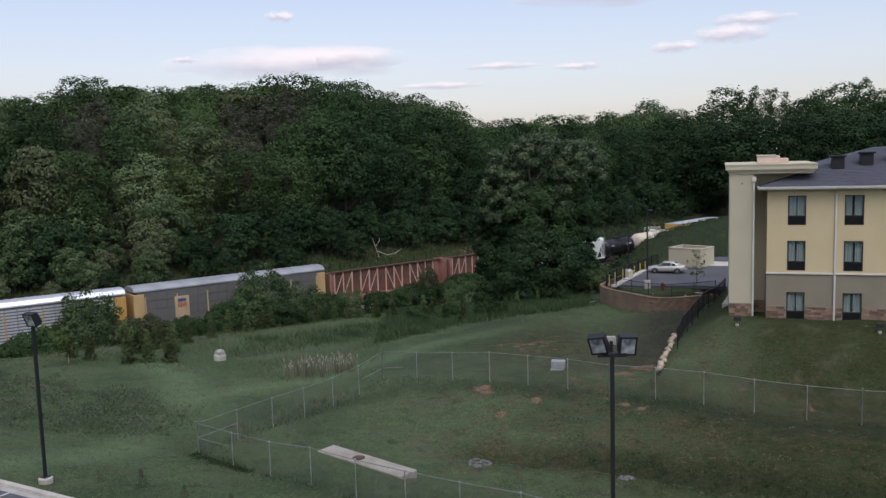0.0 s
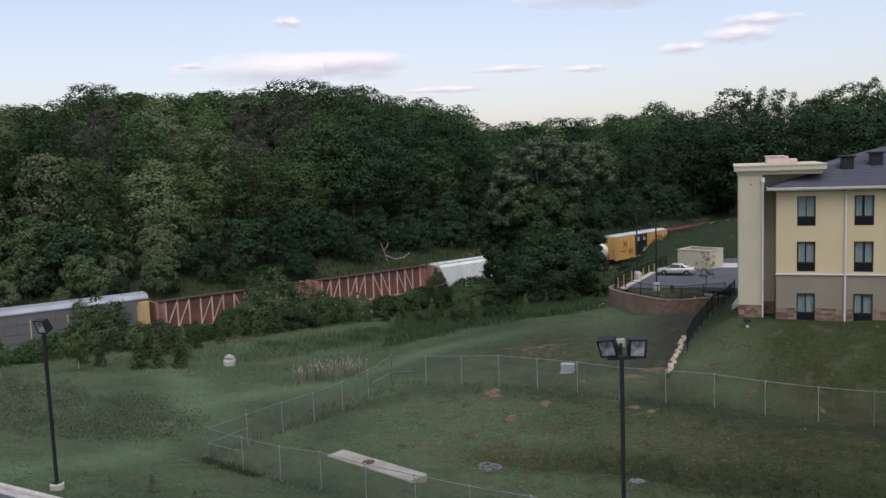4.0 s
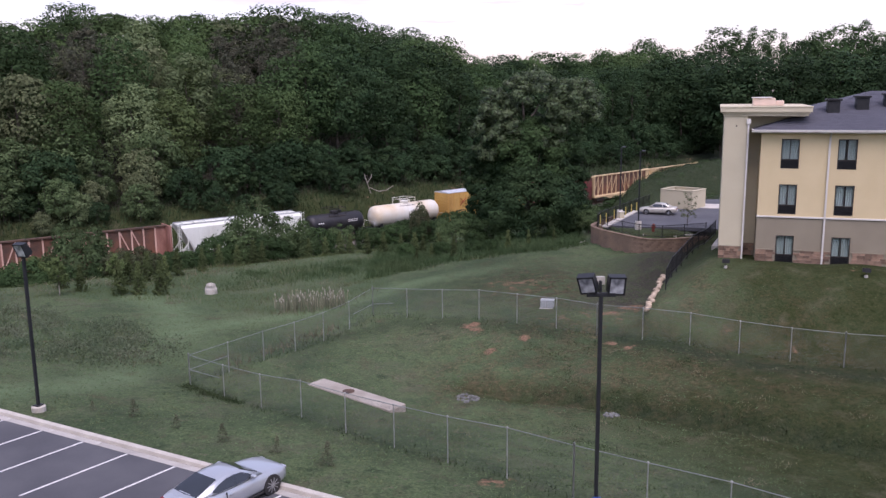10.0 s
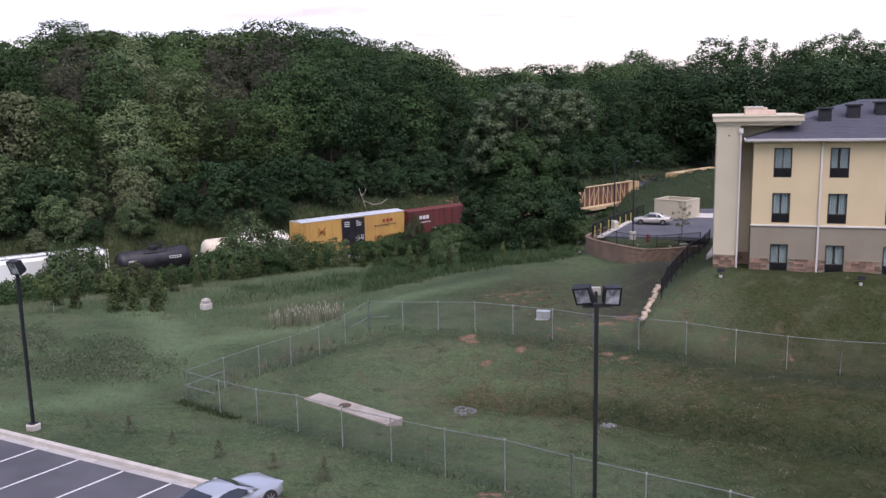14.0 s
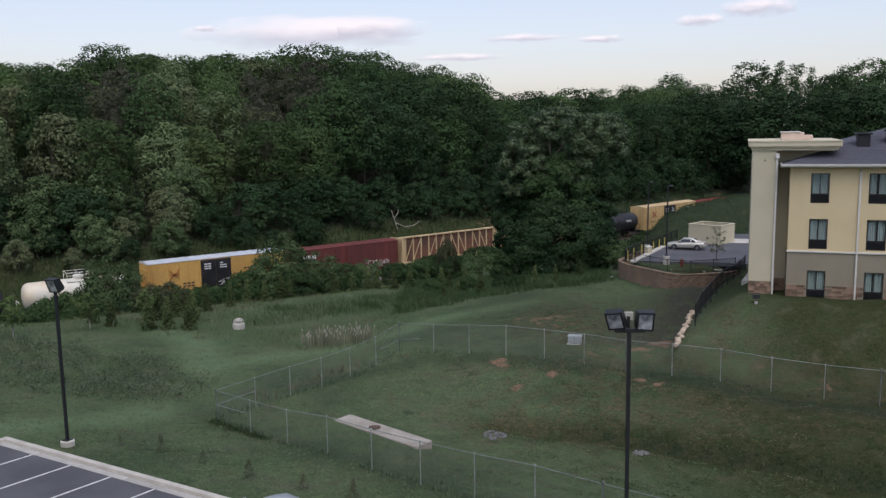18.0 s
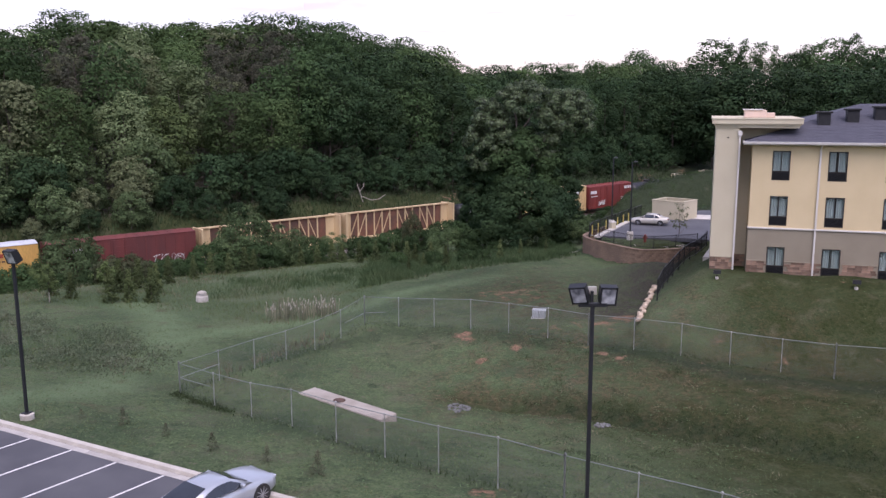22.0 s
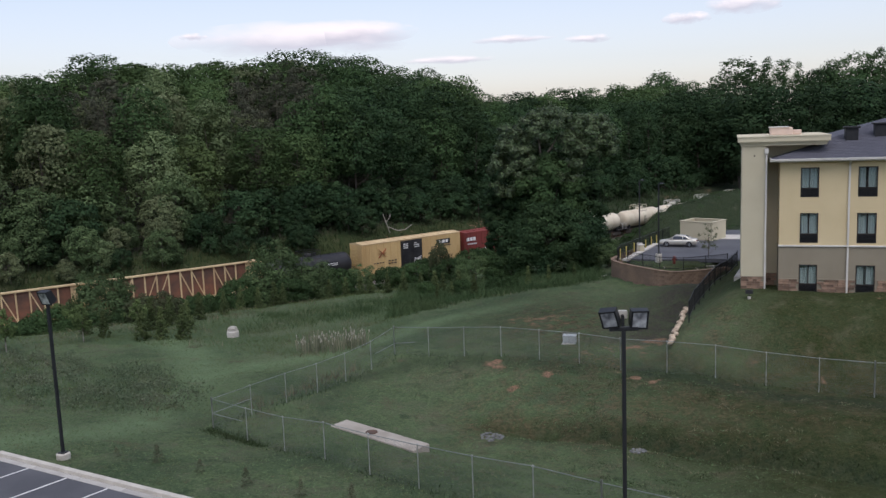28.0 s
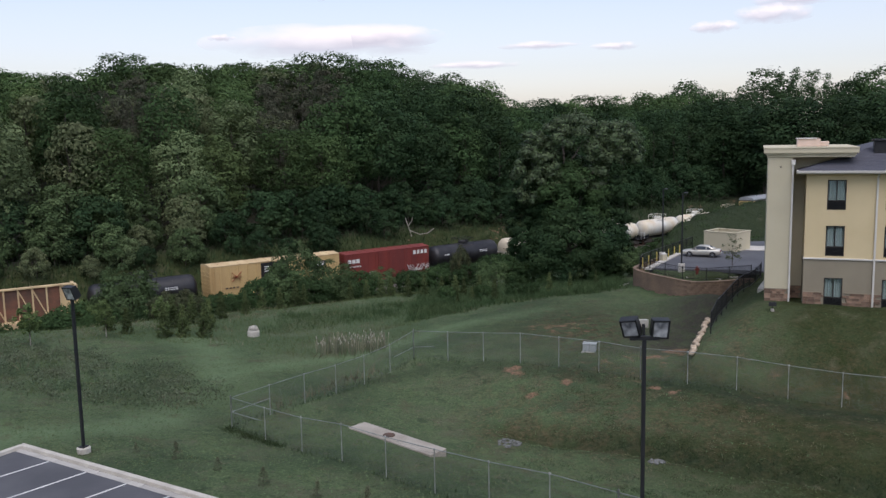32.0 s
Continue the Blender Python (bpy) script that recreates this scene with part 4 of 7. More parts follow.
def hotel():
    M = Matrix.Translation(HOTEL) @ pose(0, 0, 0, 0, 0, -18)
    root = thing("hotel_building", M, "three-storey cream and taupe stucco hotel with a dark shingle roof", "hotel")
    W, D, EAVE = 26.0, 17.0, 9.25
    # front wall with openings, drawn as a grid of blocks
    cols = [(1.37, 2.57), (5.05, 6.28), (8.75, 9.98), (12.45, 13.68), (16.15, 17.38), (19.85, 21.08)]
    rows = [(-0.1, 1.93), (3.5, 5.62), (6.75, 8.83)]
    us = sorted({0.0, W, *[v for c in cols for v in c]})
    bands = [("stone_base", -1.4, 0.86, TAUPE), ("lower_wall", 0.86, 3.24, TAUPE), ("upper_wall", 3.30, EAVE, STUCCO)]
    holes = [(c, r) for c in cols for r in rows]
    for name, z0, z1, m in bands:
        zs = sorted({z0, z1, *[v for r in rows for v in r if z0 < v < z1]})
        # one connected sheet with openings, given its thickness
        bm, grid = B(), {}

        def vert(a, y, c):
            key = (round(a, 3), y, round(c, 3))
            if key not in grid:
                grid[key] = bm.verts.new((a, y, c))
            return grid[key]

        solid = {(i, j) for i, (a, b) in enumerate(zip(us, us[1:])) for j, (c, d) in enumerate(zip(zs, zs[1:])) if not any(abs(a - h[0][0]) < 0.01 and c >= h[1][0] - 0.01 and d <= h[1][1] + 0.01 for h in holes)}
        for i, j in solid:
            a, b, c, d = us[i], us[i + 1], zs[j], zs[j + 1]
            bm.faces.new((vert(a, 0, c), vert(b, 0, c), vert(b, 0, d), vert(a, 0, d)))
            bm.faces.new((vert(a, 0.3, d), vert(b, 0.3, d), vert(b, 0.3, c), vert(a, 0.3, c)))
            for k, (p, q) in (((i - 1, j), ((a, d), (a, c))), ((i + 1, j), ((b, c), (b, d))), ((i, j - 1), ((a, c), (b, c))), ((i, j + 1), ((b, d), (a, d)))):
                if k not in solid:
                    bm.faces.new((vert(p[0], 0, p[1]), vert(p[0], 0.3, p[1]), vert(q[0], 0.3, q[1]), vert(q[0], 0, q[1])))
        bmesh.ops.recalc_face_normals(bm, faces=bm.faces)
        part(name, bm, m, root)
    part("belt_course", box(B(), -0.06, W, -0.09, 0.3, 3.22, 3.34, 0.02), TRIM, root)
    for lo, hi, m, name in ((-1.4, 3.24, TAUPE, "lower_wall"), (3.24, EAVE, STUCCO, "upper_wall")):
        for a in ((0.002, 0.3, 0.3, D), (W - 0.3, W, 0.3, D), (0.3, W - 0.3, D - 0.3, D)):
            part(name, box(B(), *a, lo, hi), m, root)
    for i, z in enumerate((0.0, 3.2, 6.4)):
        part("floor_slab", box(B(), 0.3, W - 0.3, 0.3, D - 0.3, z - 0.3, z), CONCRETE, root)
    part("soffit", box(B(), -0.55, W + 0.5, -0.55, D + 0.5, EAVE, EAVE + 0.08), TRIM, root)
    # hipped roof
    bm = B()
    e, r, zr = 0.6, D / 2, EAVE + 0.22
    a = [bm.verts.new(p) for p in ((-e, -e, zr), (W + e, -e, zr), (W + e, D + e, zr), (-e, D + e, zr))]
    b = [bm.verts.new(p) for p in ((r * 0.95, r, zr + 2.6), (W - r, r, zr + 2.6))]
    bm.faces.new((a[0], a[1], b[1], b[0])), bm.faces.new((a[1], a[2], b[1])), bm.faces.new((a[2], a[3], b[0], b[1])), bm.faces.new((a[3], a[0], b[0])), bm.faces.new(a[::-1])
    roof = part("roof", bm, SHINGLE, root, "charcoal shingle hip roof")
    course = finish(box(B(), 0, 1, -0.02, 0.0, 0, 0.012), "shingle_course", SHINGLE)
    slope = Vector((0, r + e, 2.6)).normalized()
    for k in range(1, 27):
        d = k * 0.34
        y, z = -e + slope.y * d, zr + slope.z * d
        x0 = -e + (y + e) * (r * 0.95 + e) / (r + e)
        piece("shingle_course", course, roof, pose(x0, y, z, 16) @ Matrix.Diagonal((W + 0.5 - x0 - (y + e) * 0.9, 1, 1, 1)))
    part("fascia", box(box(B(), -0.62, W + 0.6, -0.66, -0.55, EAVE + 0.02, EAVE + 0.24, 0.015), -0.66, -0.55, -0.6, D, EAVE + 0.02, EAVE + 0.24, 0.015), TRIM, root)
    part("gutter", prism(B(), [(-0.80, EAVE + 0.24), (-0.78, EAVE + 0.10), (-0.66, EAVE + 0.08), (-0.66, EAVE + 0.24)], -0.66, W + 0.6), TRIM, root)
    for x in (4.5, 15.0):
        bm = bar(B(), (x, -0.72, EAVE + 0.1), (x, -0.08, EAVE - 0.25), 0.10)
        box(bm, x - 0.06, x + 0.06, -0.12, -0.02, -0.2, EAVE - 0.22)
        bar(bm, (x, -0.08, -0.2), (x, -0.3, -0.32), 0.1)
        part("downspout", bm, TRIM, root)
    # windows
    rng = random.Random(3)
    for c in cols:
        for z0, z1 in rows:
            u0, u1 = c
            win = part("window", box(box(box(box(B(), u0, u0 + 0.06, -0.015, 0.2, z0, z1), u1 - 0.06, u1, -0.015, 0.2, z0, z1), u0, u1, -0.015, 0.2, z1 - 0.06, z1), u0, u1, -0.015, 0.2, z0, z0 + 0.05), BRONZE, root)
            sill = z0 + 0.62
            part("mullion", box(box(B(), u0 + 0.06, u1 - 0.06, -0.01, 0.16, sill - 0.04, sill + 0.04), (u0 + u1) / 2 - 0.025, (u0 + u1) / 2 + 0.025, 0.04, 0.14, sill + 0.04, z1 - 0.06), BRONZE, win)
            for a, b in ((u0 + 0.06, (u0 + u1) / 2 - 0.025), ((u0 + u1) / 2 + 0.025, u1 - 0.06)):
                p = part("pane", box(B(), a, b, 0.08, 0.09, sill + 0.04, z1 - 0.06), GLASS, win)
                p.visible_shadow = False
            bm = box(B(), u0 + 0.06, u1 - 0.06, 0.06, 0.10, z0 + 0.05, sill - 0.04)
            for k in range(9):
                z = z0 + 0.08 + k * 0.057
                box(bm, u0 + 0.07, u1 - 0.07, 0.0, 0.06, z, z + 0.02)
            part("air_grille", bm, GRILLE, win, "black louvred grille")
            gap = rng.choice((0.04, 0.08, 0.02))
            mid = (u0 + u1) / 2 + rng.uniform(-0.08, 0.08)
            for a, b in ((u0, mid - gap), (mid + gap, u1)):
                bm = B()
                n = max(int((b - a) / 0.07), 3)
                v = []
                for k in range(n + 1):
                    x = a + (b - a) * k / n
                    y = 0.17 + (0.03 if k % 2 else -0.02)
                    v.append((bm.verts.new((x, y, sill)), bm.verts.new((x, y, z1))))
                for p, q in zip(v, v[1:]):
                    bm.faces.new((p[0], q[0], q[1], p[1]))
                part("curtain", bm, CURTAIN, win, "pale drawn curtain")
            # Dark panel close behind the glass; the room's dimness is its colour
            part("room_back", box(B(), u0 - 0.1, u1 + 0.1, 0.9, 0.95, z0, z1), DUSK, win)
    # stair tower with a parapet
    t0, t1, y0, y1, ztop = -2.55, 3.0, 0.7, 9.5, 10.5
    part("tower_wall", prism(B(), [(t0, y0), (-0.95, y0), (-0.95, 2.3), (t1, 2.3), (t1, y1), (t0, y1)], 0.9, ztop, "z"), PALESTUCCO, root)
    part("tower_base", prism(B(), [(t0 + 0.02, y0 + 0.02), (-0.97, y0 + 0.02), (-0.97, 2.32), (0.1, 2.32), (0.1, y1), (t0 + 0.02, y1)], -1.6, 0.9, "z"), TAUPE, root)
    bm = B()
    for k, (o, a, b) in enumerate(((0.08, 10.40, 10.54), (0.16, 10.54, 10.68), (0.30, 10.68, 11.02))):
        box(bm, t0 - o, t1 + o, y0 - o, y1 + o, a, b, 0.015)
    part("parapet", bm, PALESTUCCO, root, "pale moulded parapet cornice")
    part("parapet_cap", box(B(), t0 - 0.34, t1 + 0.34, y0 - 0.34, y1 + 0.36, 11.02, 11.09), PALESTUCCO, root)
    bm = box(B(), -0.95, -0.83, y0 - 0.14, y0 - 0.02, -0.3, 9.9)
    box(bm, -1.02, -0.75, y0 - 0.24, y0 - 0.02, 9.85, 10.2, 0.02)
    part("downspout", bm, TRIM, root)
    part("wall_vent", lathe(B(), [(0.06, y0 - 0.03), (0.06, y0)], 10, "y", (-1.7, 0, 9.7)), BRONZE, root)
    # stone facing, laid in courses
    stones = [finish(box(B(), 0.006, w - 0.006, -0.05 - d, 0.02, 0.006, h - 0.006, 0.012), "stone", STONE) for w, h, d in ((0.55, 0.17, 0.02), (0.36, 0.17, 0.0), (0.42, 0.17, 0.035), (0.28, 0.17, 0.01))]
    widths = (0.55, 0.36, 0.42, 0.28)
    for k in range(7):
        z = -0.33 + k * 0.17
        for lo, hi, y, zo in ((0.0, 11.0, 0.0, 0), (t0, -0.95, y0, 0), (-0.95, -0.02, 2.3, 0)):
            x = lo + 0.001
            while x < hi - 0.25:
                j = rng.randrange(4)
                j = j if x + widths[j] <= hi else 3
                if not any(c[0] - widths[j] + 0.02 < x < c[1] - 0.02 for c in cols) or y:
                    piece("stone", stones[j], root, pose(x, y, z))
                x += widths[j]
    for a, b, y in ((t0 - 0.03, -0.94, y0), (0.0, 1.3, 0.0), (2.62, 5.0, 0.0), (6.33, 8.7, 0.0), (10.0, 12.4, 0.0)):
        part("stone_cap", box(B(), a, b, y - 0.07, y + 0.02, 0.86, 0.91), TAUPE, root)
    # roof fittings
    for u, v, s in ((4.95, 3.6, 0.85), (6.95, 4.3, 0.85), (8.9, 4.9, 0.85)):
        z = zr + (v + e) * 2.6 / (r + e)
        m = thing("roof_vent", M @ pose(u, v, z - 0.25), "black metal box vent on a shingle roof", "roof vent", "roof vents")
        part("vent_body", box(B(), -s / 2, s / 2, -s / 2, s / 2, 0, 1.0, 0.03), GRILLE, m)
        part("vent_cap", box(B(), -s / 2 - 0.12, s / 2 + 0.12, -s / 2 - 0.12, s / 2 + 0.12, 1.0, 1.14, 0.03), GRILLE, m)
    ac = thing("rooftop_unit", M @ pose(0.4, 3.4, 11.09), "pale beige rooftop ventilation unit on the tower", "rooftop unit")
    # Warm evening tint on the beige unit, put into its paint colour
    PEACH = mat("peach_sheet_metal", (0.66, 0.50, 0.40), (0.58, 0.44, 0.35), 1.0, 0.6, fine=0.06)
    part("housing", box(B(), -1.0, 0.55, -0.8, 0.8, 0, 0.55, 0.04), PEACH, ac)
    part("duct", box(B(), 0.55, 1.15, -0.55, 0.55, 0.0, 0.36, 0.04), PEACH, ac)
    part("housing_lid", box(B(), -1.08, 0.3, -0.88, 0.88, 0.55, 0.62, 0.02), TRIM, ac)


hotel()


def flood_light(u, v):
    p = HOTEL + U * u + V * v
    root = thing("ground_floodlight", pose(p.x, p.y, hz(p.x, p.y), 0, 0, -18), "small black floodlight on a white concrete stub in the lawn", "floodlight", "lawn floodlights")
    part("stub", lathe(B(), [(0.12, -0.3), (0.12, 0.11), (0.10, 0.14)], 12), CONCRETE, root)
    part("bracket", bar(B(), (0, 0, 0.12), (0, 0, 0.4), 0.06, sides=8), GRILLE, root)
    part("lamp_head", prism(B(), [(-0.2, 0.36), (-0.15, 0.64), (0.17, 0.60), (0.1, 0.36)], -0.25, 0.25), GRILLE, root)


flood_light(-2.0, -2.4)
flood_light(7.0, -2.9)
flood_light(12.0, -2.9)


# ---- parking lot ----
KERB_DIR = Vector((0.878, -0.479, 0))
KERB_NRM = Vector((0.479, 0.878, 0))
KERB0 = KERB_NRM * KERB_D


def lot_point(a, n, z=0.0):
    """a metres along the kerb from its foot, n metres beyond it (negative: on the lot)."""
    p = KERB0 + KERB_DIR * a + KERB_NRM * n
    return Vector((p.x, p.y, z))


LOT = Matrix.Translation(KERB0) @ Matrix(((KERB_DIR.x, KERB_NRM.x, 0, 0), (KERB_DIR.y, KERB_NRM.y, 0, 0), (0, 0, 1, 0), (0, 0, 0, 1)))
KERB_END = -38.4
solo("parking_lot", box(B(), KERB_END, 70, -17.0, -0.02, -0.4, 0.0), ASPHALT, "dark asphalt parking lot with white bay lines", "parking lot", LOT, kind="structure")


GUTTER = mat("worn_gutter_concrete", (0.42, 0.40, 0.365), (0.34, 0.325, 0.295), 0.8, 0.9, bump=0.2, bscale=25, rnd=0.08)
WORN = mat("stained_slab_concrete", (0.34, 0.31, 0.26), (0.25, 0.22, 0.18), 0.9, 0.9, bump=0.2, bscale=25)


def kerbs():
    root = thing("kerb", LOT, "pale concrete kerb with a gutter pan along the lot", "kerb", kind="structure")
    pan = finish(prism(B(), [(-0.52, -0.3), (-0.52, 0.012), (-0.165, 0.0), (-0.165, -0.3)], 0.008, 2.992), "gutter_pan", GUTTER)
    k = finish(prism(B(), [(-0.16, -0.3), (-0.16, 0.0), (-0.13, 0.14), (-0.1, 0.155), (0.12, 0.155), (0.14, 0.12), (0.14, -0.3)], 0.006, 2.994), "kerb_stone", CONCRETE)
    for i in range(26):
        piece("kerb_stone", k, root, pose(KERB_END + 3 * i, 0, 0))
        piece("gutter_pan", pan, root, pose(KERB_END + 3 * i, 0, 0))
    for i in range(5):
        piece("kerb_stone", k, root, pose(KERB_END, -0.14 - 3 * i - 3 + 0.28, 0, 0, 0, 90))


kerbs()
STALL0, STALL = -5.80, 2.70


def bay_lines():
    root = thing("bay_markings", LOT, "white painted parking bay lines on asphalt", "road marking", kind="structure")
    me = finish(prism(B(), [(-0.05, -5.1), (0.05, -5.1), (0.05, -0.54), (-0.05, -0.54)], 0.001, 0.006, "z"), "bay_line", LINE_PAINT)
    for i in range(-12, 12):
        a = STALL0 + STALL * i
        if a > KERB_END + 1:
            piece("bay_line", me, root, pose(a, 0, 0, 0, 0, -8))


bay_lines()

LOTZ, WALLZ = 0.92, 0.60                                                     # the far lot

# ---- lamps on poles ----
POLE = mat("dark_bronze_pole", (0.019, 0.021, 0.023), (0.026, 0.028, 0.030), 2, 0.55, 0.3)
# Light and dark blotches put the glass's reflections into its colour
LENS = mat("lamp_lens", (0.66, 0.68, 0.68), (0.14, 0.15, 0.16), 2.6, 0.15, 0.2, bump=0.2, bscale=20, spec=0.8)


REFLECTOR = mat("pale_reflector", (0.44, 0.42, 0.36), (0.38, 0.36, 0.31), 4, 0.5)


def lamp_head(root, m, half=0.28):
    head = part("lamp_head", prism(B(), [(-0.34, 0.0), (-0.28, 0.30), (0.26, 0.38), (0.34, 0.30), (0.34, 0.0)], -half, half), POLE, root)
    head.matrix_basis = m
    part("lens", box(B(), -half + 0.05, half - 0.05, -0.30, 0.29, -0.02, 0.0, 0.005), LENS, head, "clear glass floodlight lens")
    part("lens_frame", box(box(box(box(B(), -half, -half + 0.05, -0.34, 0.34, -0.04, 0.0), half - 0.05, half, -0.34, 0.34, -0.04, 0.0), -half, half, -0.34, -0.29, -0.04, 0), -half, half, 0.29, 0.34, -0.04, 0), POLE, head)


def light_pole(x, y, z, top, heads, label, base=0.45, turn=0.0):
    root = thing("parking_light_pole", pose(x, y, z, 0, 0, turn), label, "light pole", "parking light poles")
    part("concrete_base", lathe(B(), [(0.32, -0.6), (0.32, base - 0.04), (0.28, base)], 20), CONCRETE, root, smooth=False)
    part("base_plate", box(B(), -0.18, 0.18, -0.18, 0.18, base, base + 0.05, 0.01), POLE, root)
    part("shaft", bar(B(), (0, 0, base), (0, 0, top), 0.12), POLE, root)
    for hx in heads:
        lamp_head(root, hx)
    return root


def lamps():
    # head near the lot's corner: one lamp aimed at the bays
    light_pole(-19.1, 38.45, hz(-19.1, 38.45), 7.75, [pose(0.1, -0.25, 7.8, -68, 0, 0)], "tall dark parking lamp on a round concrete base", base=0.28, turn=-20)
    r = light_pole(5.36, 27.5, 0.0, 8.02, [pose(-0.50, -0.16, 8.40, -64, -8, -22), pose(0.50, -0.14, 8.36, -72, 1, 0)], "tall dark parking lamp with a cluster of floodlights", base=0.35)
    part("cross_arm", box(B(), -0.48, 0.48, -0.08, 0.08, 7.98, 8.12, 0.02), POLE, r)
    for x in (-0.42, 0.42):
        part("bracket", box(B(), x - 0.05, x + 0.05, -0.06, 0.06, 8.1, 8.3), POLE, r)
    part("rear_lamp", prism(B(), [(0.20, 8.34), (0.20, 8.60), (0.44, 8.58), (0.44, 8.36)], -0.17, 0.17), REFLECTOR, r, "pale back of a third floodlight")
    part("rear_bracket", box(B(), -0.04, 0.04, 0.06, 0.30, 8.06, 8.48), POLE, r)
    sign = part("sign_panel", box(B(), -0.15, 0.15, -0.13, -0.11, 0.5, 0.86, 0.004), mat("blue_sign_paint", (0.02, 0.07, 0.35), (0.03, 0.08, 0.32), 3, 0.4), r, "blue sign plate")
    light_pole(19.9, 83.9, LOTZ, 7.75, [pose(0.3, 0, 7.7) @ Matrix.Diagonal((0.6, 0.45, 0.3, 1))], "slim dark parking lamp on a tall concrete base", base=0.8)
    light_pole(19.75, 92.0, LOTZ, 7.6, [pose(0.3, 0, 7.55) @ Matrix.Diagonal((0.6, 0.45, 0.3, 1))], "slim dark parking lamp behind a picket fence", base=0.8)


lamps()

# ---- chain-link fence ----
GALV = mat("galvanised_steel", (0.23, 0.25, 0.24), (0.17, 0.19, 0.18), 2, 0.55, 0.25)
POSTS = mat("weathered_post_steel", (0.33, 0.34, 0.32), (0.22, 0.23, 0.215), 2, 0.6, 0.2)
WIRE = mat("galvanised_wire", (0.15, 0.16, 0.16), (0.11, 0.12, 0.12), 2, 0.6, 0.2)
CORNERS = [(-13.8, 44.8), (4.95, 29.8), (16.5, 20.6)]
BACK = [(-13.8, 44.8), *FENCE_BACK]


def fence_run(root, a, b, lo=1.95, hi=1.95):
    (ax, ay), (bx, by) = a, b
    n = max(round(math.hypot(bx - ax, by - ay) / 2.95), 1)
    pts = [(ax + (bx - ax) * k / n, ay + (by - ay) * k / n) for k in range(n + 1)]
    tops = [lo + (hi - lo) * k / n for k in range(n + 1)]
    for k, ((x, y), tall) in enumerate(zip(pts, tops)):
        end = k in (0, n)
        z = hz(x, y)
        bm = bar(B(), (x, y, z - 0.3), (x, y, z + tall + (0.06 if end else 0)), 0.075 if end else 0.048, sides=8)
        lathe(bm, [(0.055, 0), (0.05, 0.05), (0.01, 0.09)], 8, "z", (x, y, z + tall + (0.05 if end else -0.02)))
        part("post", bm, POSTS, root)
    wires = B()
    for k in range(n):
        (x0, y0), (x1, y1), t0, t1 = pts[k], pts[k + 1], tops[k], tops[k + 1]
        z0, z1 = hz(x0, y0), hz(x1, y1)
        part("top_rail", bar(B(), (x0, y0, z0 + t0), (x1, y1, z1 + t1), 0.038, sides=6), GALV, root)
        L, tall = math.hypot(x1 - x0, y1 - y0), (t0 + t1) / 2
        for i in range(-int(tall / 0.08), int(L / 0.08)):
            for flip in (0, 1):
                s0, h0 = i * 0.08, 0.0
                s1, h1 = s0 + tall, tall
                if s0 < 0:
                    h0, s0 = -s0, 0.0
                if s1 > L:
                    h1, s1 = tall - (s1 - L), L
                if flip:
                    s0, s1 = L - s0, L - s1
                p = [(x0 + (x1 - x0) * s / L, y0 + (y1 - y0) * s / L, z0 + (z1 - z0) * s / L + 0.03 + h / tall * (t0 + (t1 - t0) * s / L - 0.04)) for s, h in ((s0, h0), (s1, h1))]
                o = 0.0019
                q = [wires.verts.new(c) for c in ((p[0][0], p[0][1], p[0][2] - o), (p[1][0], p[1][1], p[1][2] - o), (p[1][0], p[1][1], p[1][2] + o), (p[0][0], p[0][1], p[0][2] + o))]
                wires.faces.new(q)
    tagged(part("wire_mesh", wires, WIRE, root), kind="stuff")
    return pts


def chain_fence():
    root = thing("chain_link_fence", Matrix(), "grey galvanised chain-link fence round a grassed hollow", "fence")
    for a, b, lo, hi in ((CORNERS[0], CORNERS[1], 1.72, 2.2), (CORNERS[1], CORNERS[2], 2.2, 2.2), (BACK[0], BACK[1], 1.72, 2.12), *((a, b, 2.12, 2.12) for a, b in zip(BACK[1:], BACK[2:]))):
        fence_run(root, a, b, lo, hi)
    for (a, b), f in (((BACK[0], BACK[1]), 0.17), ((BACK[1], BACK[0]), 0.14), ((BACK[0], CORNERS[1]), 0.11), ((BACK[1], BACK[2]), 0.10)):
        x, y = a[0] + (b[0] - a[0]) * f, a[1] + (b[1] - a[1]) * f
        part("brace_rail", bar(B(), (*a, hz(*a) + 0.9), (x, y, hz(x, y) + 1.0), 0.045, sides=6), GALV, root)


chain_fence()


# ---- small works on the grass ----
def slab():
    root = thing("drain_slab", Matrix(), "long worn concrete drain slab with a round iron cover", "concrete slab")
    a, b = Vector((-7.1, 46.2, 0)), Vector((-2.25, 42.0, 0))
    d = (b - a).normalized()
    n = Vector((-d.y, d.x, 0)) * 0.62
    bm = B()
    prism(bm, [((a + n).x, (a + n).y), ((a - n).x, (a - n).y), ((b - n).x, (b - n).y), ((b + n).x, (b + n).y)], -0.55, 0.0, "z")
    bmesh.ops.bevel(bm, geom=bm.edges[:], offset=0.03, segments=1, affect="EDGES")
    z = max(hz(*(a + (b - a) * f).xy) for f in (0, 0.25, 0.5, 0.75, 1)) + 0.10
    ob = part("slab", bm, WORN, root)
    ob.location.z = z
    c = a.lerp(b, 0.42)
    lid = part("manhole_cover", lathe(B(), [(0.34, 0), (0.34, 0.03), (0.3, 0.045)], 24, "z", (c.x, c.y, z)), RUST, root, "round rusty manhole cover")


slab()


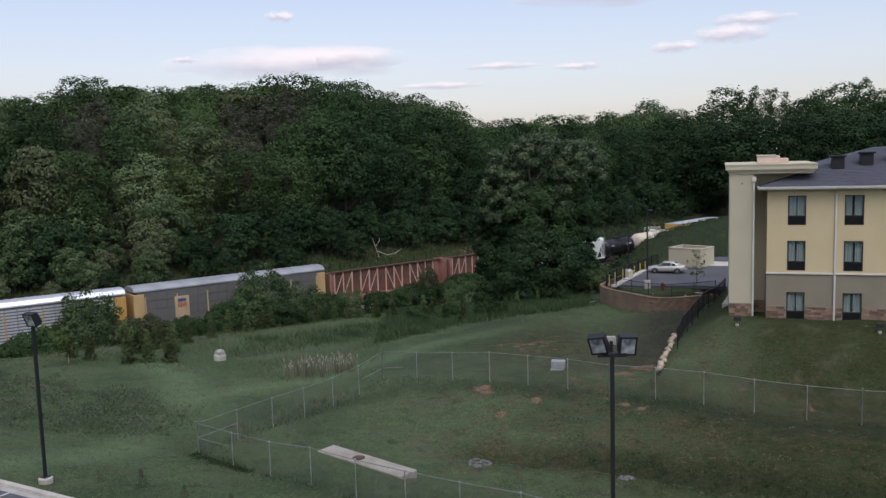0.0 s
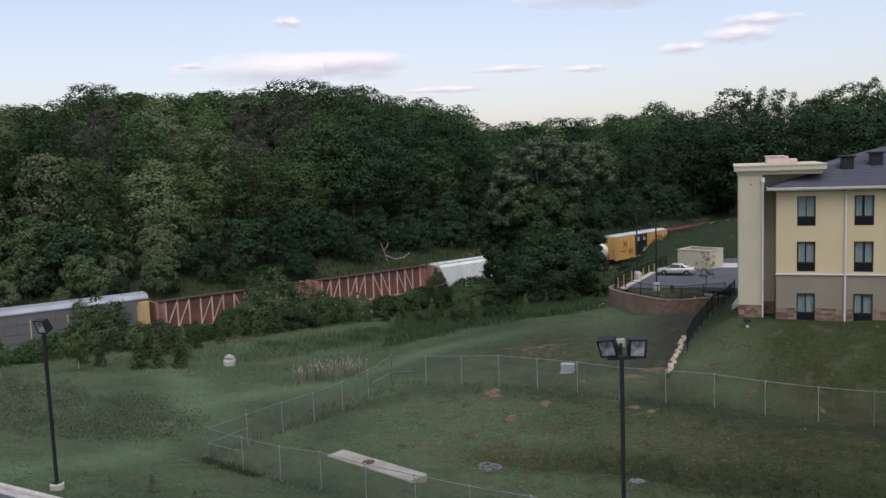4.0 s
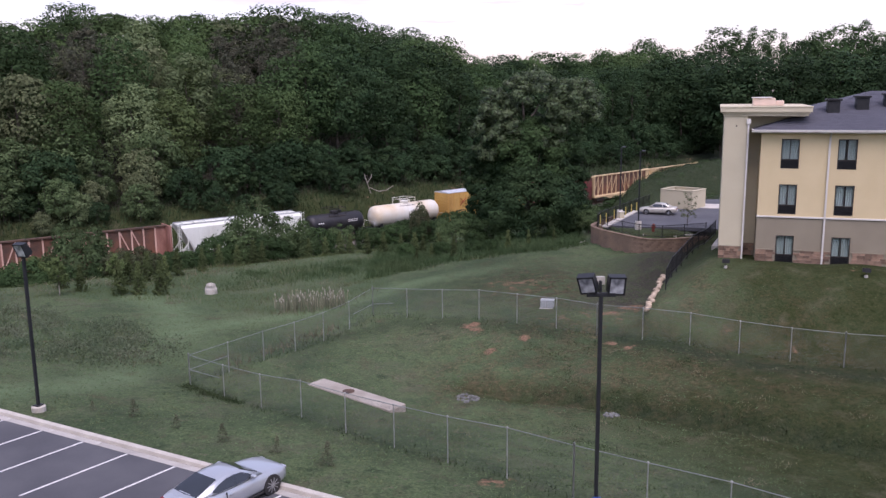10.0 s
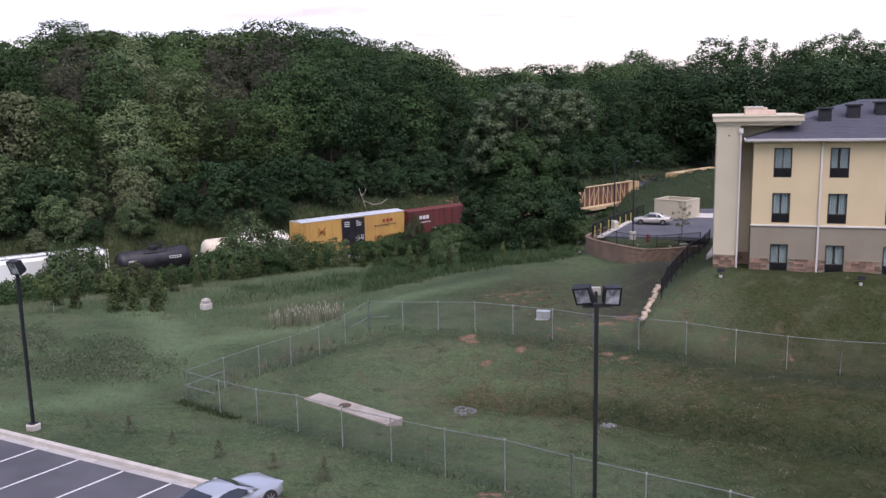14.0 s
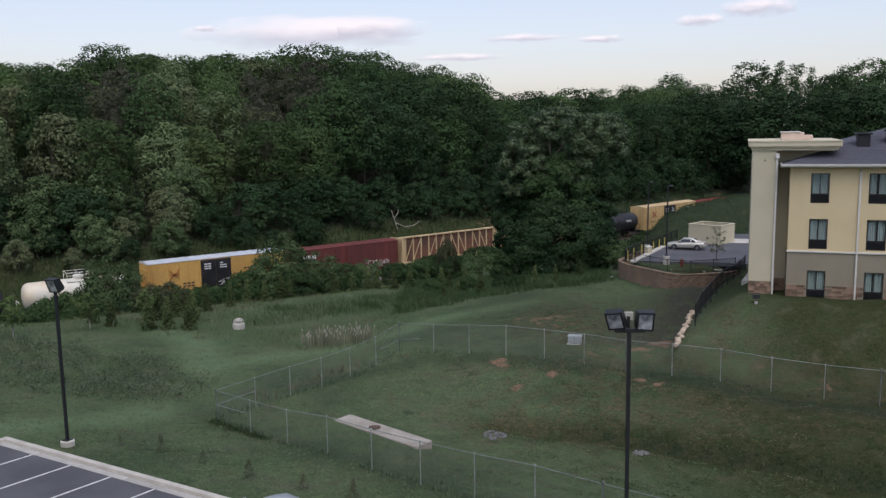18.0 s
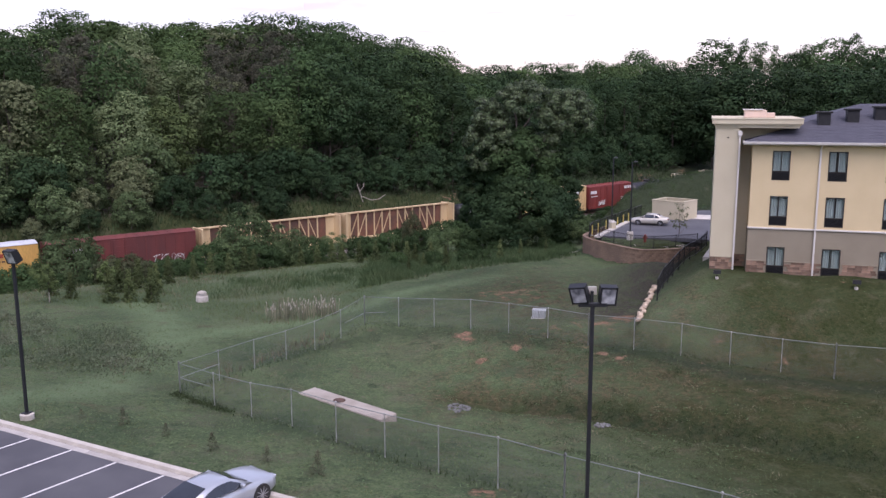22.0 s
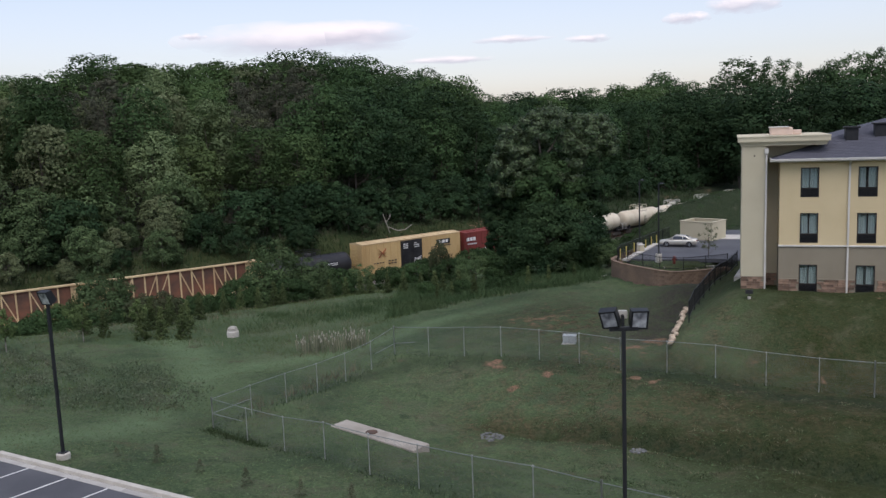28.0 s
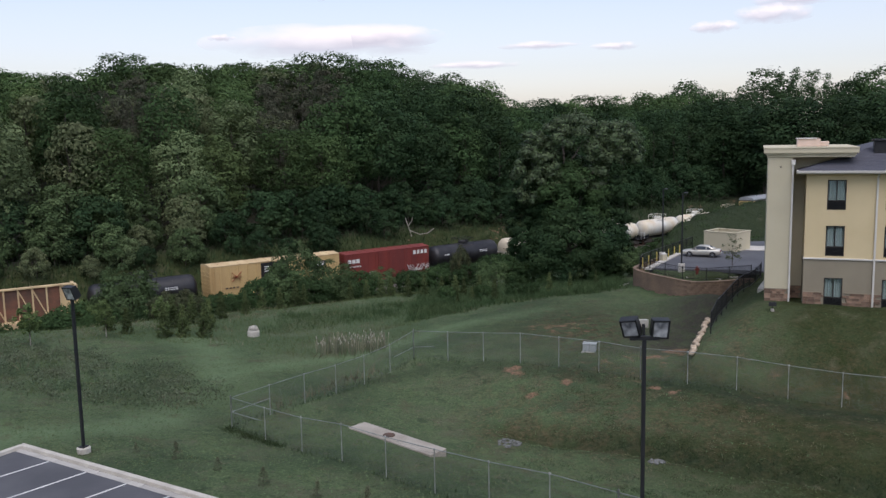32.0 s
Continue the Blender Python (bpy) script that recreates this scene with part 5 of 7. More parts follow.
def rock(size, seed, material):
    rng, bm = random.Random(seed), B()
    bmesh.ops.create_icosphere(bm, subdivisions=2, radius=size / 2)
    for v in bm.verts:
        v.co *= 0.85 + 0.35 * noise.noise(v.co * 2.2 / size + Vector((seed * 3.1, 0, 0)))
        v.co.z *= 0.72
    return finish(bm, "stone", material)


BLOCK = mat("pale_boulder", (0.42, 0.34, 0.25), (0.33, 0.25, 0.17), 1.6, 0.9, bump=0.5, bscale=7, rnd=0.2)
RIPRAP = mat("grey_riprap", (0.125, 0.125, 0.12), (0.075, 0.08, 0.07), 2, 0.9, bump=0.5, bscale=9, rnd=0.35)


def rocks():
    rng = random.Random(11)
    row = thing("boulder_edging", Matrix(), "row of pale boulders stepping down the bank", "boulders")
    me = [rock(0.5, k, BLOCK) for k in range(4)]
    for k in range(19):
        f = k / 18
        x, y = 14.15 + 3.5 * f, 56.4 + 9.0 * f
        z = 0.0 + 0.3 * f
        piece("boulder", me[k % 4], row, pose(x + rng.uniform(-0.1, 0.1), y, z - 0.12, rng.uniform(-10, 10), rng.uniform(-10, 10), rng.uniform(0, 360)))
    for n, cx, cy, rx, ry in ((44, 1.55, 46.5, 0.65, 0.8), (20, 9.3, 43.8, 0.5, 0.35)):
        pile = thing("riprap_pile", Matrix(), "small heap of grey broken stone in the grass", "stones", "riprap")
        me = [rock(0.26, 20 + k, RIPRAP) for k in range(4)]
        for k in range(n):
            a, r = rng.uniform(0, 6.28), math.sqrt(rng.random())
            x, y = cx + rx * r * math.cos(a), cy + ry * r * math.sin(a)
            piece("stone", me[k % 4], pile, pose(x, y, hz(x, y) - 0.02, rng.uniform(0, 40), 0, rng.uniform(0, 360)))


rocks()


def utility_box():
    x, y = 7.95, 61.0
    z = hz(x, y)
    root = thing("utility_cabinet", pose(x, y, z, 0, 0, -15), "pale grey metal utility cabinet on a concrete pad", "utility cabinet")
    pale = mat("pale_cabinet_paint", (0.34, 0.36, 0.35), (0.26, 0.28, 0.27), 1.5, 0.5, fine=0.06)
    part("pad", box(B(), -0.56, 0.56, -0.42, 0.42, -0.4, 0.03, 0.02), GUTTER, root)
    part("housing", box(B(), -0.48, 0.48, -0.32, 0.32, 0.03, 0.56, 0.05), pale, root)
    part("lid", box(B(), -0.51, 0.51, -0.35, 0.35, 0.56, 0.63, 0.03), pale, root)
    part("door_seam", box(B(), -0.015, 0.0, -0.325, -0.315, 0.08, 0.58), STEEL, root)
    cx, cy = -19.75, 71.7
    w = thing("drain_inlet", pose(cx, cy, hz(cx, cy), 0, 0, 12), "round concrete drain riser with a barred domed top", "drain inlet")
    part("riser", lathe(B(), [(0.52, -0.5), (0.52, 0.45), (0.48, 0.5)], 20), CONCRETE, w)
    bm = B()
    for k in range(8):
        a = math.pi * k / 8
        c, s = math.cos(a) * 0.46, math.sin(a) * 0.46
        pts = [(c, s, 0.48), (c * 0.75, s * 0.75, 0.82), (0, 0, 0.95), (-c * 0.75, -s * 0.75, 0.82), (-c, -s, 0.48)]
        for p, q in zip(pts, pts[1:]):
            bar(bm, p, q, 0.045)
    lathe(bm, [(0.40, 0.74), (0.40, 0.79)], 20)
    part("dome_grate", bm, CONCRETE, w, "pale barred dome grate")


utility_box()


# ---- far lot behind the retaining wall ----
WALLBLOCK = mat("tan_wall_block", (0.205, 0.138, 0.092), (0.150, 0.106, 0.075), 1.0, 0.9, bump=0.3, bscale=10, rnd=0.22)
FENCEBLACK = mat("black_fence_paint", (0.012, 0.012, 0.013), (0.018, 0.018, 0.018), 3, 0.5, 0.2)
BOLLARD = mat("yellow_bollard_paint", (0.50, 0.39, 0.10), (0.42, 0.33, 0.09), 3, 0.6)
WALL_LINE = [(25.9, 80.6), (24.1, 80.0), (21.8, 79.3), (20.3, 79.2), (19.1, 80.1), (18.1, 81.8), (17.1, 83.7), (16.2, 85.8), (16.0, 88.0), (17.1, 90.4), (21.0, 96.8)]


def along(line, step):
    pts, left = [], 0.0
    for (ax, ay), (bx, by) in zip(line, line[1:]):
        L = math.hypot(bx - ax, by - ay)
        s = left
        while s < L:
            pts.append((ax + (bx - ax) * s / L, ay + (by - ay) * s / L, math.degrees(math.atan2(by - ay, bx - ax))))
            s += step
        left = s - L
    return pts


def rounded(line, n=6):
    out = []
    for i in range(1, len(line) - 2):
        p = [Vector((*q, 0)) for q in line[i - 1:i + 3]]
        for k in range(n):
            t = k / n
            q = 0.5 * ((2 * p[1]) + (p[2] - p[0]) * t + (2 * p[0] - 5 * p[1] + 4 * p[2] - p[3]) * t * t + (3 * p[1] - p[0] - 3 * p[2] + p[3]) * t ** 3)
            out.append((q.x, q.y))
    return out


def far_lot():
    line = rounded([WALL_LINE[0], *WALL_LINE, WALL_LINE[-1]])
    root = thing("retaining_wall", Matrix(), "curved tan block retaining wall below a parking lot", "retaining wall", kind="structure")
    core = B()
    for (ax, ay), (bx, by) in zip(line, line[1:]):
        d = Vector((bx - ax, by - ay, 0)).normalized()
        n = Vector((d.y, -d.x, 0))
        q = [(ax, ay), (bx, by), (bx + n.x * 0.3, by + n.y * 0.3), (ax + n.x * 0.3, ay + n.y * 0.3)]
        prism(core, q, WALLZ - 3.9, WALLZ + 0.06, "z")
    part("wall_core", core, WALLBLOCK, root)
    blk = finish(box(B(), 0.004, 0.396, -0.02, 0.055, 0.004, 0.196, 0.012), "block", WALLBLOCK)
    for c in range(18):
        for i, (x, y, a) in enumerate(along(line, 0.4)):
            if y > 92:
                continue
            z = WALLZ - 0.2 * (c + 1)
            m = pose(x, y, z, 0, 0, a) @ pose(-0.2 if c % 2 else 0, 0.0, 0)
            if c < 14:
                BLOCKS.append(m)
    cap = finish(box(B(), 0.003, 0.497, -0.32, 0.09, 0, 0.09, 0.012), "cap_stone", WALLBLOCK)
    for x, y, a in along(line, 0.5):
        piece("cap_stone", cap, root, pose(x, y, WALLZ, 0, 0, a))
    near = sorted(range(len(BLOCKS)), key=lambda k: abs(BLOCKS[k].translation.y - 79))[:280]
    for k in near:
        piece("block", blk, root, BLOCKS[k])
    chosen = set(near)
    verts, faces = [], []
    base = [v.co.copy() for v in blk.vertices]
    polys = [tuple(p.vertices) for p in blk.polygons]
    for k, m in enumerate(BLOCKS):
        if k not in chosen:
            o = len(verts)
            verts += [tuple(m @ v) for v in base]
            faces += [tuple(i + o for i in p) for p in polys]
    me = bpy.data.meshes.new("block_courses")
    me.from_pydata(verts, [], faces)
    me.materials.append(WALLBLOCK)
    ob = new("block_courses", me)
    ob.parent = root
    tagged(ob, kind="stuff")
    # paved surface
    bm = B()
    prism(bm, [(20.0, 84.6), (24.6, 84.2), (27.4, 83.0), (60, 72), (75, 110), (30, 105), (24.5, 99.6), (17.2, 86.0)], LOTZ - 0.3, LOTZ + 0.06, "z")
    solo("far_parking_lot", bm, ASPHALT, "grey asphalt parking lot behind a hotel", "parking lot", kind="structure")
    bm = B()
    prism(bm, [(16.55, 85.2), (17.05, 84.8), (22.6, 95.4), (22.1, 95.7)], LOTZ, LOTZ + 0.16, "z")
    for cx, cy, w in ((20.6, 81.7, 0.75), (22.4, 80.9, 0.5), (24.2, 81.6, 0.5)):
        prism(bm, [(cx - w, cy - 0.2), (cx + w, cy - 0.2), (cx + w, cy + 0.2), (cx - w, cy + 0.2)], WALLZ - 0.4, WALLZ + 0.13, "z")
    prism(bm, [(26.5, 99.0), (60, 88), (60, 92), (26.5, 103)], LOTZ, LOTZ + 0.10, "z")
    prism(bm, [(22.0, 67.5), (23.6, 71.0), (26.6, 77.3), (30, 76), (24.5, 66.8)], 0.9, 2.16, "z")
    solo("far_pavement", bm, CONCRETE, "pale concrete pavement and kerb beside a hotel", "pavement", kind="structure")
    # picket fences
    def pickets(line, base, tall, name_group, label):
        f = thing("picket_fence", Matrix(), label, "fence", name_group)
        pts = along(line, 2.4)
        for x, y, a in pts:
            z = base(x, y)
            part("post", bar(B(), (x, y, z - 0.2), (x, y, z + tall + 0.08), 0.07), FENCEBLACK, f)
        for (x0, y0, _), (x1, y1, _) in zip(pts, pts[1:]):
            z0, z1 = base(x0, y0), base(x1, y1)
            for h in (0.15, tall):
                part("rail", bar(B(), (x0, y0, z0 + h), (x1, y1, z1 + h), 0.045), FENCEBLACK, f)
            bm = B()
            for k in range(1, 15):
                t = k / 15
                x, y, z = x0 + (x1 - x0) * t, y0 + (y1 - y0) * t, z0 + (z1 - z0) * t
                bar(bm, (x, y, z + 0.12), (x, y, z + tall), 0.017)
            tagged(part("picket_infill", bm, FENCEBLACK, f), kind="stuff")
    flat = lambda x, y: WALLZ + 0.06
    pickets([(25.8, 81.1), (23.9, 80.5), (21.7, 79.75), (20.4, 79.65), (19.4, 80.45), (18.45, 82.05), (17.45, 83.95), (16.6, 85.95), (16.4, 87.8), (17.5, 90.1), (26.6, 105.0)], flat, 1.2, "picket fences", "black metal picket fence on top of a retaining wall")
    pickets([(25.9, 78.6), (21.8, 71.2), (18.8, 65.2), (17.4, 62.0), (16.0, 58.9)], lambda x, y: float(height(x + 0.9, y - 0.3)), 1.35, "picket fences", "black metal picket fence stepping down a grassy bank")
    for x, y in ((16.6, 86.5), (17.5, 88.0), (18.8, 90.3), (20.5, 92.4), (21.6, 94.5), (22.5, 95.9)):
        b = thing("bollard", pose(x, y, LOTZ), "yellow steel bollard beside a fence", "bollard", "yellow bollards")
        part("tube", lathe(B(), [(0.055, -0.2), (0.055, 0.98), (0.04, 1.03), (0.01, 1.06)], 10), BOLLARD, b)
        part("collar", lathe(B(), [(0.11, -0.05), (0.11, 0.06)], 10), CONCRETE, b)
    # enclosure
    enc = thing("refuse_enclosure", pose(26.0, 99.1, LOTZ, 0, 0, -43), "cream block refuse enclosure with a flat coping", "enclosure")
    for name, a in (("wall", (0, 4.0, 0, 0.2)), ("wall", (0, 0.2, 0.2, 3.4)), ("wall", (3.8, 4.0, 0.2, 3.4)), ("wall", (0.2, 3.8, 3.2, 3.4))):
        part(name, box(B(), *a, -0.3, 2.15, 0.01), PALESTUCCO, enc)
    bm = B()
    for a in ((-0.06, 4.06, -0.06, 0.26), (-0.06, 0.26, 0.26, 3.46), (3.74, 4.06, 0.26, 3.46), (0.26, 3.74, 3.14, 3.46)):
        box(bm, *a, 2.15, 2.21, 0.01)
    part("coping", bm, PALESTUCCO, enc)
    cab = thing("power_cabinet", pose(19.5, 90.2, LOTZ, 0, 0, 30), "small white power cabinet beside yellow bollards", "utility cabinet")
    part("housing", box(B(), -0.3, 0.3, -0.22, 0.22, -0.1, 0.8, 0.02), PALESTUCCO, cab)
    part("lid", box(B(), -0.33, 0.33, -0.25, 0.25, 0.8, 0.86, 0.015), TRIM, cab)
    flume = thing("drain_flume", Matrix(), "narrow pale concrete flume at the wall's foot", "concrete flume")
    a, b = Vector((13.2, 86.0, 0)), Vector((15.5, 88.6, 0))
    part("channel", bar(B(), (a.x, a.y, hz(a.x, a.y) - 0.02), (b.x, b.y, hz(b.x, b.y) - 0.02), 0.16, 0.16), GUTTER, flume)
    hyd = thing("fire_hydrant", pose(21.0, 82.2, hz(21.0, 82.2), 0, 0, 0), "red fire hydrant on the grass verge", "fire hydrant")
    red = mat("hydrant_red", (0.16, 0.03, 0.02), (0.12, 0.03, 0.02), 3, 0.5)
    part("barrel", lathe(B(), [(0.14, -0.1), (0.14, 0.5), (0.17, 0.52), (0.17, 0.6), (0.11, 0.74), (0.03, 0.8)], 12), red, hyd)
    part("outlet", lathe(B(), [(0.07, -0.25), (0.07, 0.25)], 10, "x", (0, 0, 0.45)), red, hyd)


BLOCKS = []
far_lot()


# ---- plants ----
BARK = mat("grey_brown_bark", (0.10, 0.08, 0.065), (0.06, 0.05, 0.04), 3, 0.95, bump=0.6, bscale=12, stretch=(1, 1, 0.2))
PALEBARK = mat("bleached_wood", (0.30, 0.27, 0.23), (0.20, 0.18, 0.15), 3, 0.95, bump=0.4, bscale=12)
LEAF = mat("deep_green_leaves", (0.050, 0.086, 0.030), (0.070, 0.106, 0.038), 0.25, 0.7, rnd=0.30, island=0.2, fine=0.1, spec=0.07)
# Foliage paled for the left side, where haze is put into leaf colour
LEAFP = mat("haze_pale_leaves", (0.108, 0.148, 0.066), (0.132, 0.168, 0.078), 0.25, 0.75, rnd=0.25, island=0.2, fine=0.1, spec=0.07)
RANK = mat("rank_ditch_blades", (0.019, 0.035, 0.012), (0.036, 0.052, 0.020), 0.2, 0.8, island=0.35, spec=0.07)
LEAFY = mat("yellow_green_leaves", (0.086, 0.126, 0.044), (0.108, 0.146, 0.054), 0.25, 0.7, rnd=0.25, island=0.2, fine=0.1, spec=0.07)
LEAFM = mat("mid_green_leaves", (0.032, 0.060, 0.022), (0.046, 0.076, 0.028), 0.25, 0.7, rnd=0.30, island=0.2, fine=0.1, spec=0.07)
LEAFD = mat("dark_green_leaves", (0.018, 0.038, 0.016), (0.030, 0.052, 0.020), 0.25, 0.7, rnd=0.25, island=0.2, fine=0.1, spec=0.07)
LEAFB = mat("dull_olive_leaves", (0.092, 0.114, 0.054), (0.112, 0.126, 0.064), 0.3, 0.8, rnd=0.2, island=0.25, fine=0.1, spec=0.07)
PINE = mat("brown_green_pine_needles", (0.066, 0.074, 0.048), (0.088, 0.086, 0.058), 0.3, 0.85, rnd=0.2, island=0.25, fine=0.1, spec=0.07)
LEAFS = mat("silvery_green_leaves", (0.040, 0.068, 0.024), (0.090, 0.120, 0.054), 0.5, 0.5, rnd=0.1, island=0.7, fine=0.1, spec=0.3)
NEEDLE = mat("young_conifer_needles", (0.088, 0.112, 0.043), (0.060, 0.085, 0.034), 0.5, 0.8, rnd=0.3, island=0.35, spec=0.07)
SHRUB = mat("fresh_green_shrub_leaves", (0.058, 0.092, 0.036), (0.088, 0.124, 0.052), 0.4, 0.7, rnd=0.2, island=0.35, spec=0.1)
DULL = mat("dull_grey_green_shrub_leaves", (0.100, 0.105, 0.066), (0.078, 0.092, 0.052), 1.5, 0.8, rnd=0.2, island=0.35, spec=0.07)
RUSSET = mat("russet_tinged_leaves", (0.070, 0.070, 0.036), (0.046, 0.062, 0.030), 1.5, 0.8, rnd=0.3, island=0.35, spec=0.07)
BLADES = mat("rough_grass_blades", (0.078, 0.116, 0.044), (0.112, 0.134, 0.058), 0.12, 0.8, island=0.3, fine=0.1, spec=0.07)
LAWN = mat("lawn_blades", (0.098, 0.140, 0.068), (0.076, 0.114, 0.056), 0.12, 0.8, island=0.4, fine=0.1, spec=0.07)
BRAMBLE = mat("bramble_leaves", (0.084, 0.118, 0.066), (0.124, 0.138, 0.088), 0.35, 0.75, island=0.35, fine=0.1, spec=0.07)
TUFT = mat("pale_lawn_tufts", (0.098, 0.128, 0.058), (0.128, 0.144, 0.072), 0.4, 0.85, island=0.35, spec=0.07)
STRAW = mat("straw_coloured_blades", (0.19, 0.165, 0.105), (0.13, 0.125, 0.075), 0.3, 0.9, island=0.3)
WEEDS = mat("tall_green_weeds", (0.050, 0.086, 0.036), (0.070, 0.102, 0.044), 0.2, 0.8, island=0.25, spec=0.07)
# Darker twin of the tall weeds, with shade put into its colour
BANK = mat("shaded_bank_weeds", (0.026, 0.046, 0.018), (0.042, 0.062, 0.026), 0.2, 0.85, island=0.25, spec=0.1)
SEED = mat("pale_seed_heads", (0.38, 0.36, 0.29), (0.30, 0.28, 0.22), 2, 0.9)
REED = mat("grey_green_cattail_stalks", (0.22, 0.21, 0.14), (0.13, 0.14, 0.085), 0.6, 0.9, island=0.4)


def thin(material, share=0.2):
    """Lets part of the light through, as leaves and blades do."""
    n, l = material.node_tree.nodes, material.node_tree.links
    b = n["Principled BSDF"]
    t, mx = n.new("ShaderNodeBsdfTranslucent"), n.new("ShaderNodeMixShader")
    mx.inputs["Fac"].default_value = share
    l.new(b.inputs["Base Color"].links[0].from_socket, t.inputs["Color"])
    l.new(b.outputs["BSDF"], mx.inputs[1]), l.new(t.outputs["BSDF"], mx.inputs[2])
    l.new(mx.outputs["Shader"], n["Material Output"].inputs["Surface"])


for material in (LEAF, LEAFP, LEAFY, LEAFB, LEAFS, PINE, LEAFM, SHRUB, RUSSET, NEEDLE, BLADES, LAWN, BRAMBLE, WEEDS, STRAW):
    thin(material)


def leaves(name, centres, normals, sizes, material, rng):
    """Small leaves at the given places, one triangle each."""
    n = len(centres)
    r = rng.normal(size=(n, 3))
    a = np.cross(normals, r)
    a /= np.linalg.norm(a, axis=1)[:, None] + 1e-9
    b = np.cross(normals, a)
    s = sizes[:, None]
    v = np.stack([centres - a * s, centres + b * s * 1.1, centres + a * s * 0.9 - b * s * 0.3], 1)
    return loose(name, v, material)


def loose(name, v, material):
    n, k = v.shape[:2]
    me = bpy.data.meshes.new(name)
    me.vertices.add(k * n), me.loops.add(k * n), me.polygons.add(n)
    me.vertices.foreach_set("co", v.reshape(-1))
    me.loops.foreach_set("vertex_index", np.arange(k * n, dtype=np.int32))
    me.polygons.foreach_set("loop_start", np.arange(0, k * n, k, dtype=np.int32))
    me.update(calc_edges=True)
    me.materials.append(material)
    return me


def crown(name, seed, tall, wide, low, n_clumps, per, leaf, material, top=0.55, size=(0.08, 0.15), cone=False):
    """Leaves in clumps over an uneven crown from low to tall metres, with gaps."""
    rng = np.random.default_rng(seed)
    C, N = [], []
    lobes = rng.normal(size=(6, 3)) * wide * np.array([0.15, 0.15, 0.06])
    for k in range(n_clumps):
        f = rng.random()
        prof = 1 - f if cone else math.sin(math.pi * min(max(f, 0.03), 0.97) ** top) ** 0.6
        ang, rad = rng.uniform(0, 2 * math.pi), math.sqrt(rng.uniform(0.1, 1.0))
        lob = lobes[rng.integers(6)] * (0.3 if cone else 1)
        bump = 1 + 0.3 * math.sin(3 * ang + seed) * math.cos(6 * f + seed)
        R = wide / 2 * prof * bump * rad
        c = np.array([R * math.cos(ang) + lob[0], R * math.sin(ang) + lob[1], low + (tall - low) * f * 0.96 + lob[2]])
        cr = wide * rng.uniform(*size)
        d = rng.normal(size=(per, 3))
        d /= np.linalg.norm(d, axis=1)[:, None]
        p = c + d * cr * (rng.uniform(0.25, 1.0, (per, 1)) ** 0.6) * np.array([1.1, 1.1, 0.85])
        C.append(p), N.append(d + rng.normal(size=(per, 3)) * 0.22 + np.array([0, 0, 0.4]))
    C, N = np.concatenate(C), np.concatenate(N)
    C[:, 2] = np.maximum(C[:, 2], 0.03)
    N /= np.linalg.norm(N, axis=1)[:, None]
    return leaves(name, C, N, leaf * rng.uniform(0.55, 1.3, len(C)), material, rng)


def domed(name, seed, tall, wide, low, lobes, count, leaf, material, size=(0.09, 0.22), flat=0.8, core=0.12, droop=-0.35):
    """A broadleaf crown: boughs as overlapping domes over a rounded whole, each clad in small leaves on its outer side."""
    rng = np.random.default_rng(seed)
    k = np.arange(lobes)
    up = np.clip(1 - (k + 0.5) / lobes * 1.7 + rng.normal(size=lobes) * 0.06, -0.8, 1)
    ang = k * 2.39996 + rng.normal(size=lobes) * 0.35
    ring = np.sqrt(1 - up ** 2)
    d = np.stack([ring * np.cos(ang), ring * np.sin(ang), up], 1)
    R = wide * rng.uniform(*size, lobes)
    mid = np.array([0, 0, low + (tall - low) * 0.48])
    reach = np.stack([wide / 2 - R * 0.8, wide / 2 - R * 0.8, (tall - low) * 0.52 - R * 0.62], 1)
    C = mid + d * reach * rng.uniform(0.70, 1.12, (lobes, 1)) + np.array([*(rng.normal(size=2) * wide * 0.04), 0])
    own = rng.choice(lobes, count, p=R ** 2 / np.sum(R ** 2))
    u = rng.normal(size=(count, 3))
    u /= np.linalg.norm(u, axis=1)[:, None]
    face = d[own] * 0.7 + np.array([0, 0, 0.6])
    side = np.sum(u * face, 1)
    u = np.where((side < droop)[:, None], -u, u)
    ripple = 1 + 0.12 * np.sin(9 * u[:, 0] + own) * np.sin(8 * u[:, 1] + 2 * own) + 0.1 * np.sin(11 * u[:, 2] + own)
    depth = np.where(rng.random(count) < core, rng.uniform(0.1, 0.7, count), rng.uniform(0.82, 1.06, count))
    depth = np.where(rng.random(count) < 0.07, rng.uniform(1.05, 1.38, count), depth)
    P = C[own] + u * (R[own] * depth * ripple)[:, None] * np.array([1, 1, flat])
    keep = np.ones(count, bool)
    for j in range(lobes):
        q = (P - C[j]) / (R[j] * np.array([1, 1, flat]))
        keep &= ~((np.sum(q * q, 1) < 0.5) & (own != j))
    P, u = P[keep], u[keep]
    N = u + rng.normal(size=u.shape) * 0.3 + np.array([0, 0, 0.25])
    N /= np.linalg.norm(N, axis=1)[:, None]
    P[:, 2] = np.maximum(P[:, 2], 0.03)
    return leaves(name, P, N, leaf * rng.uniform(0.6, 1.35, len(P)), material, rng)


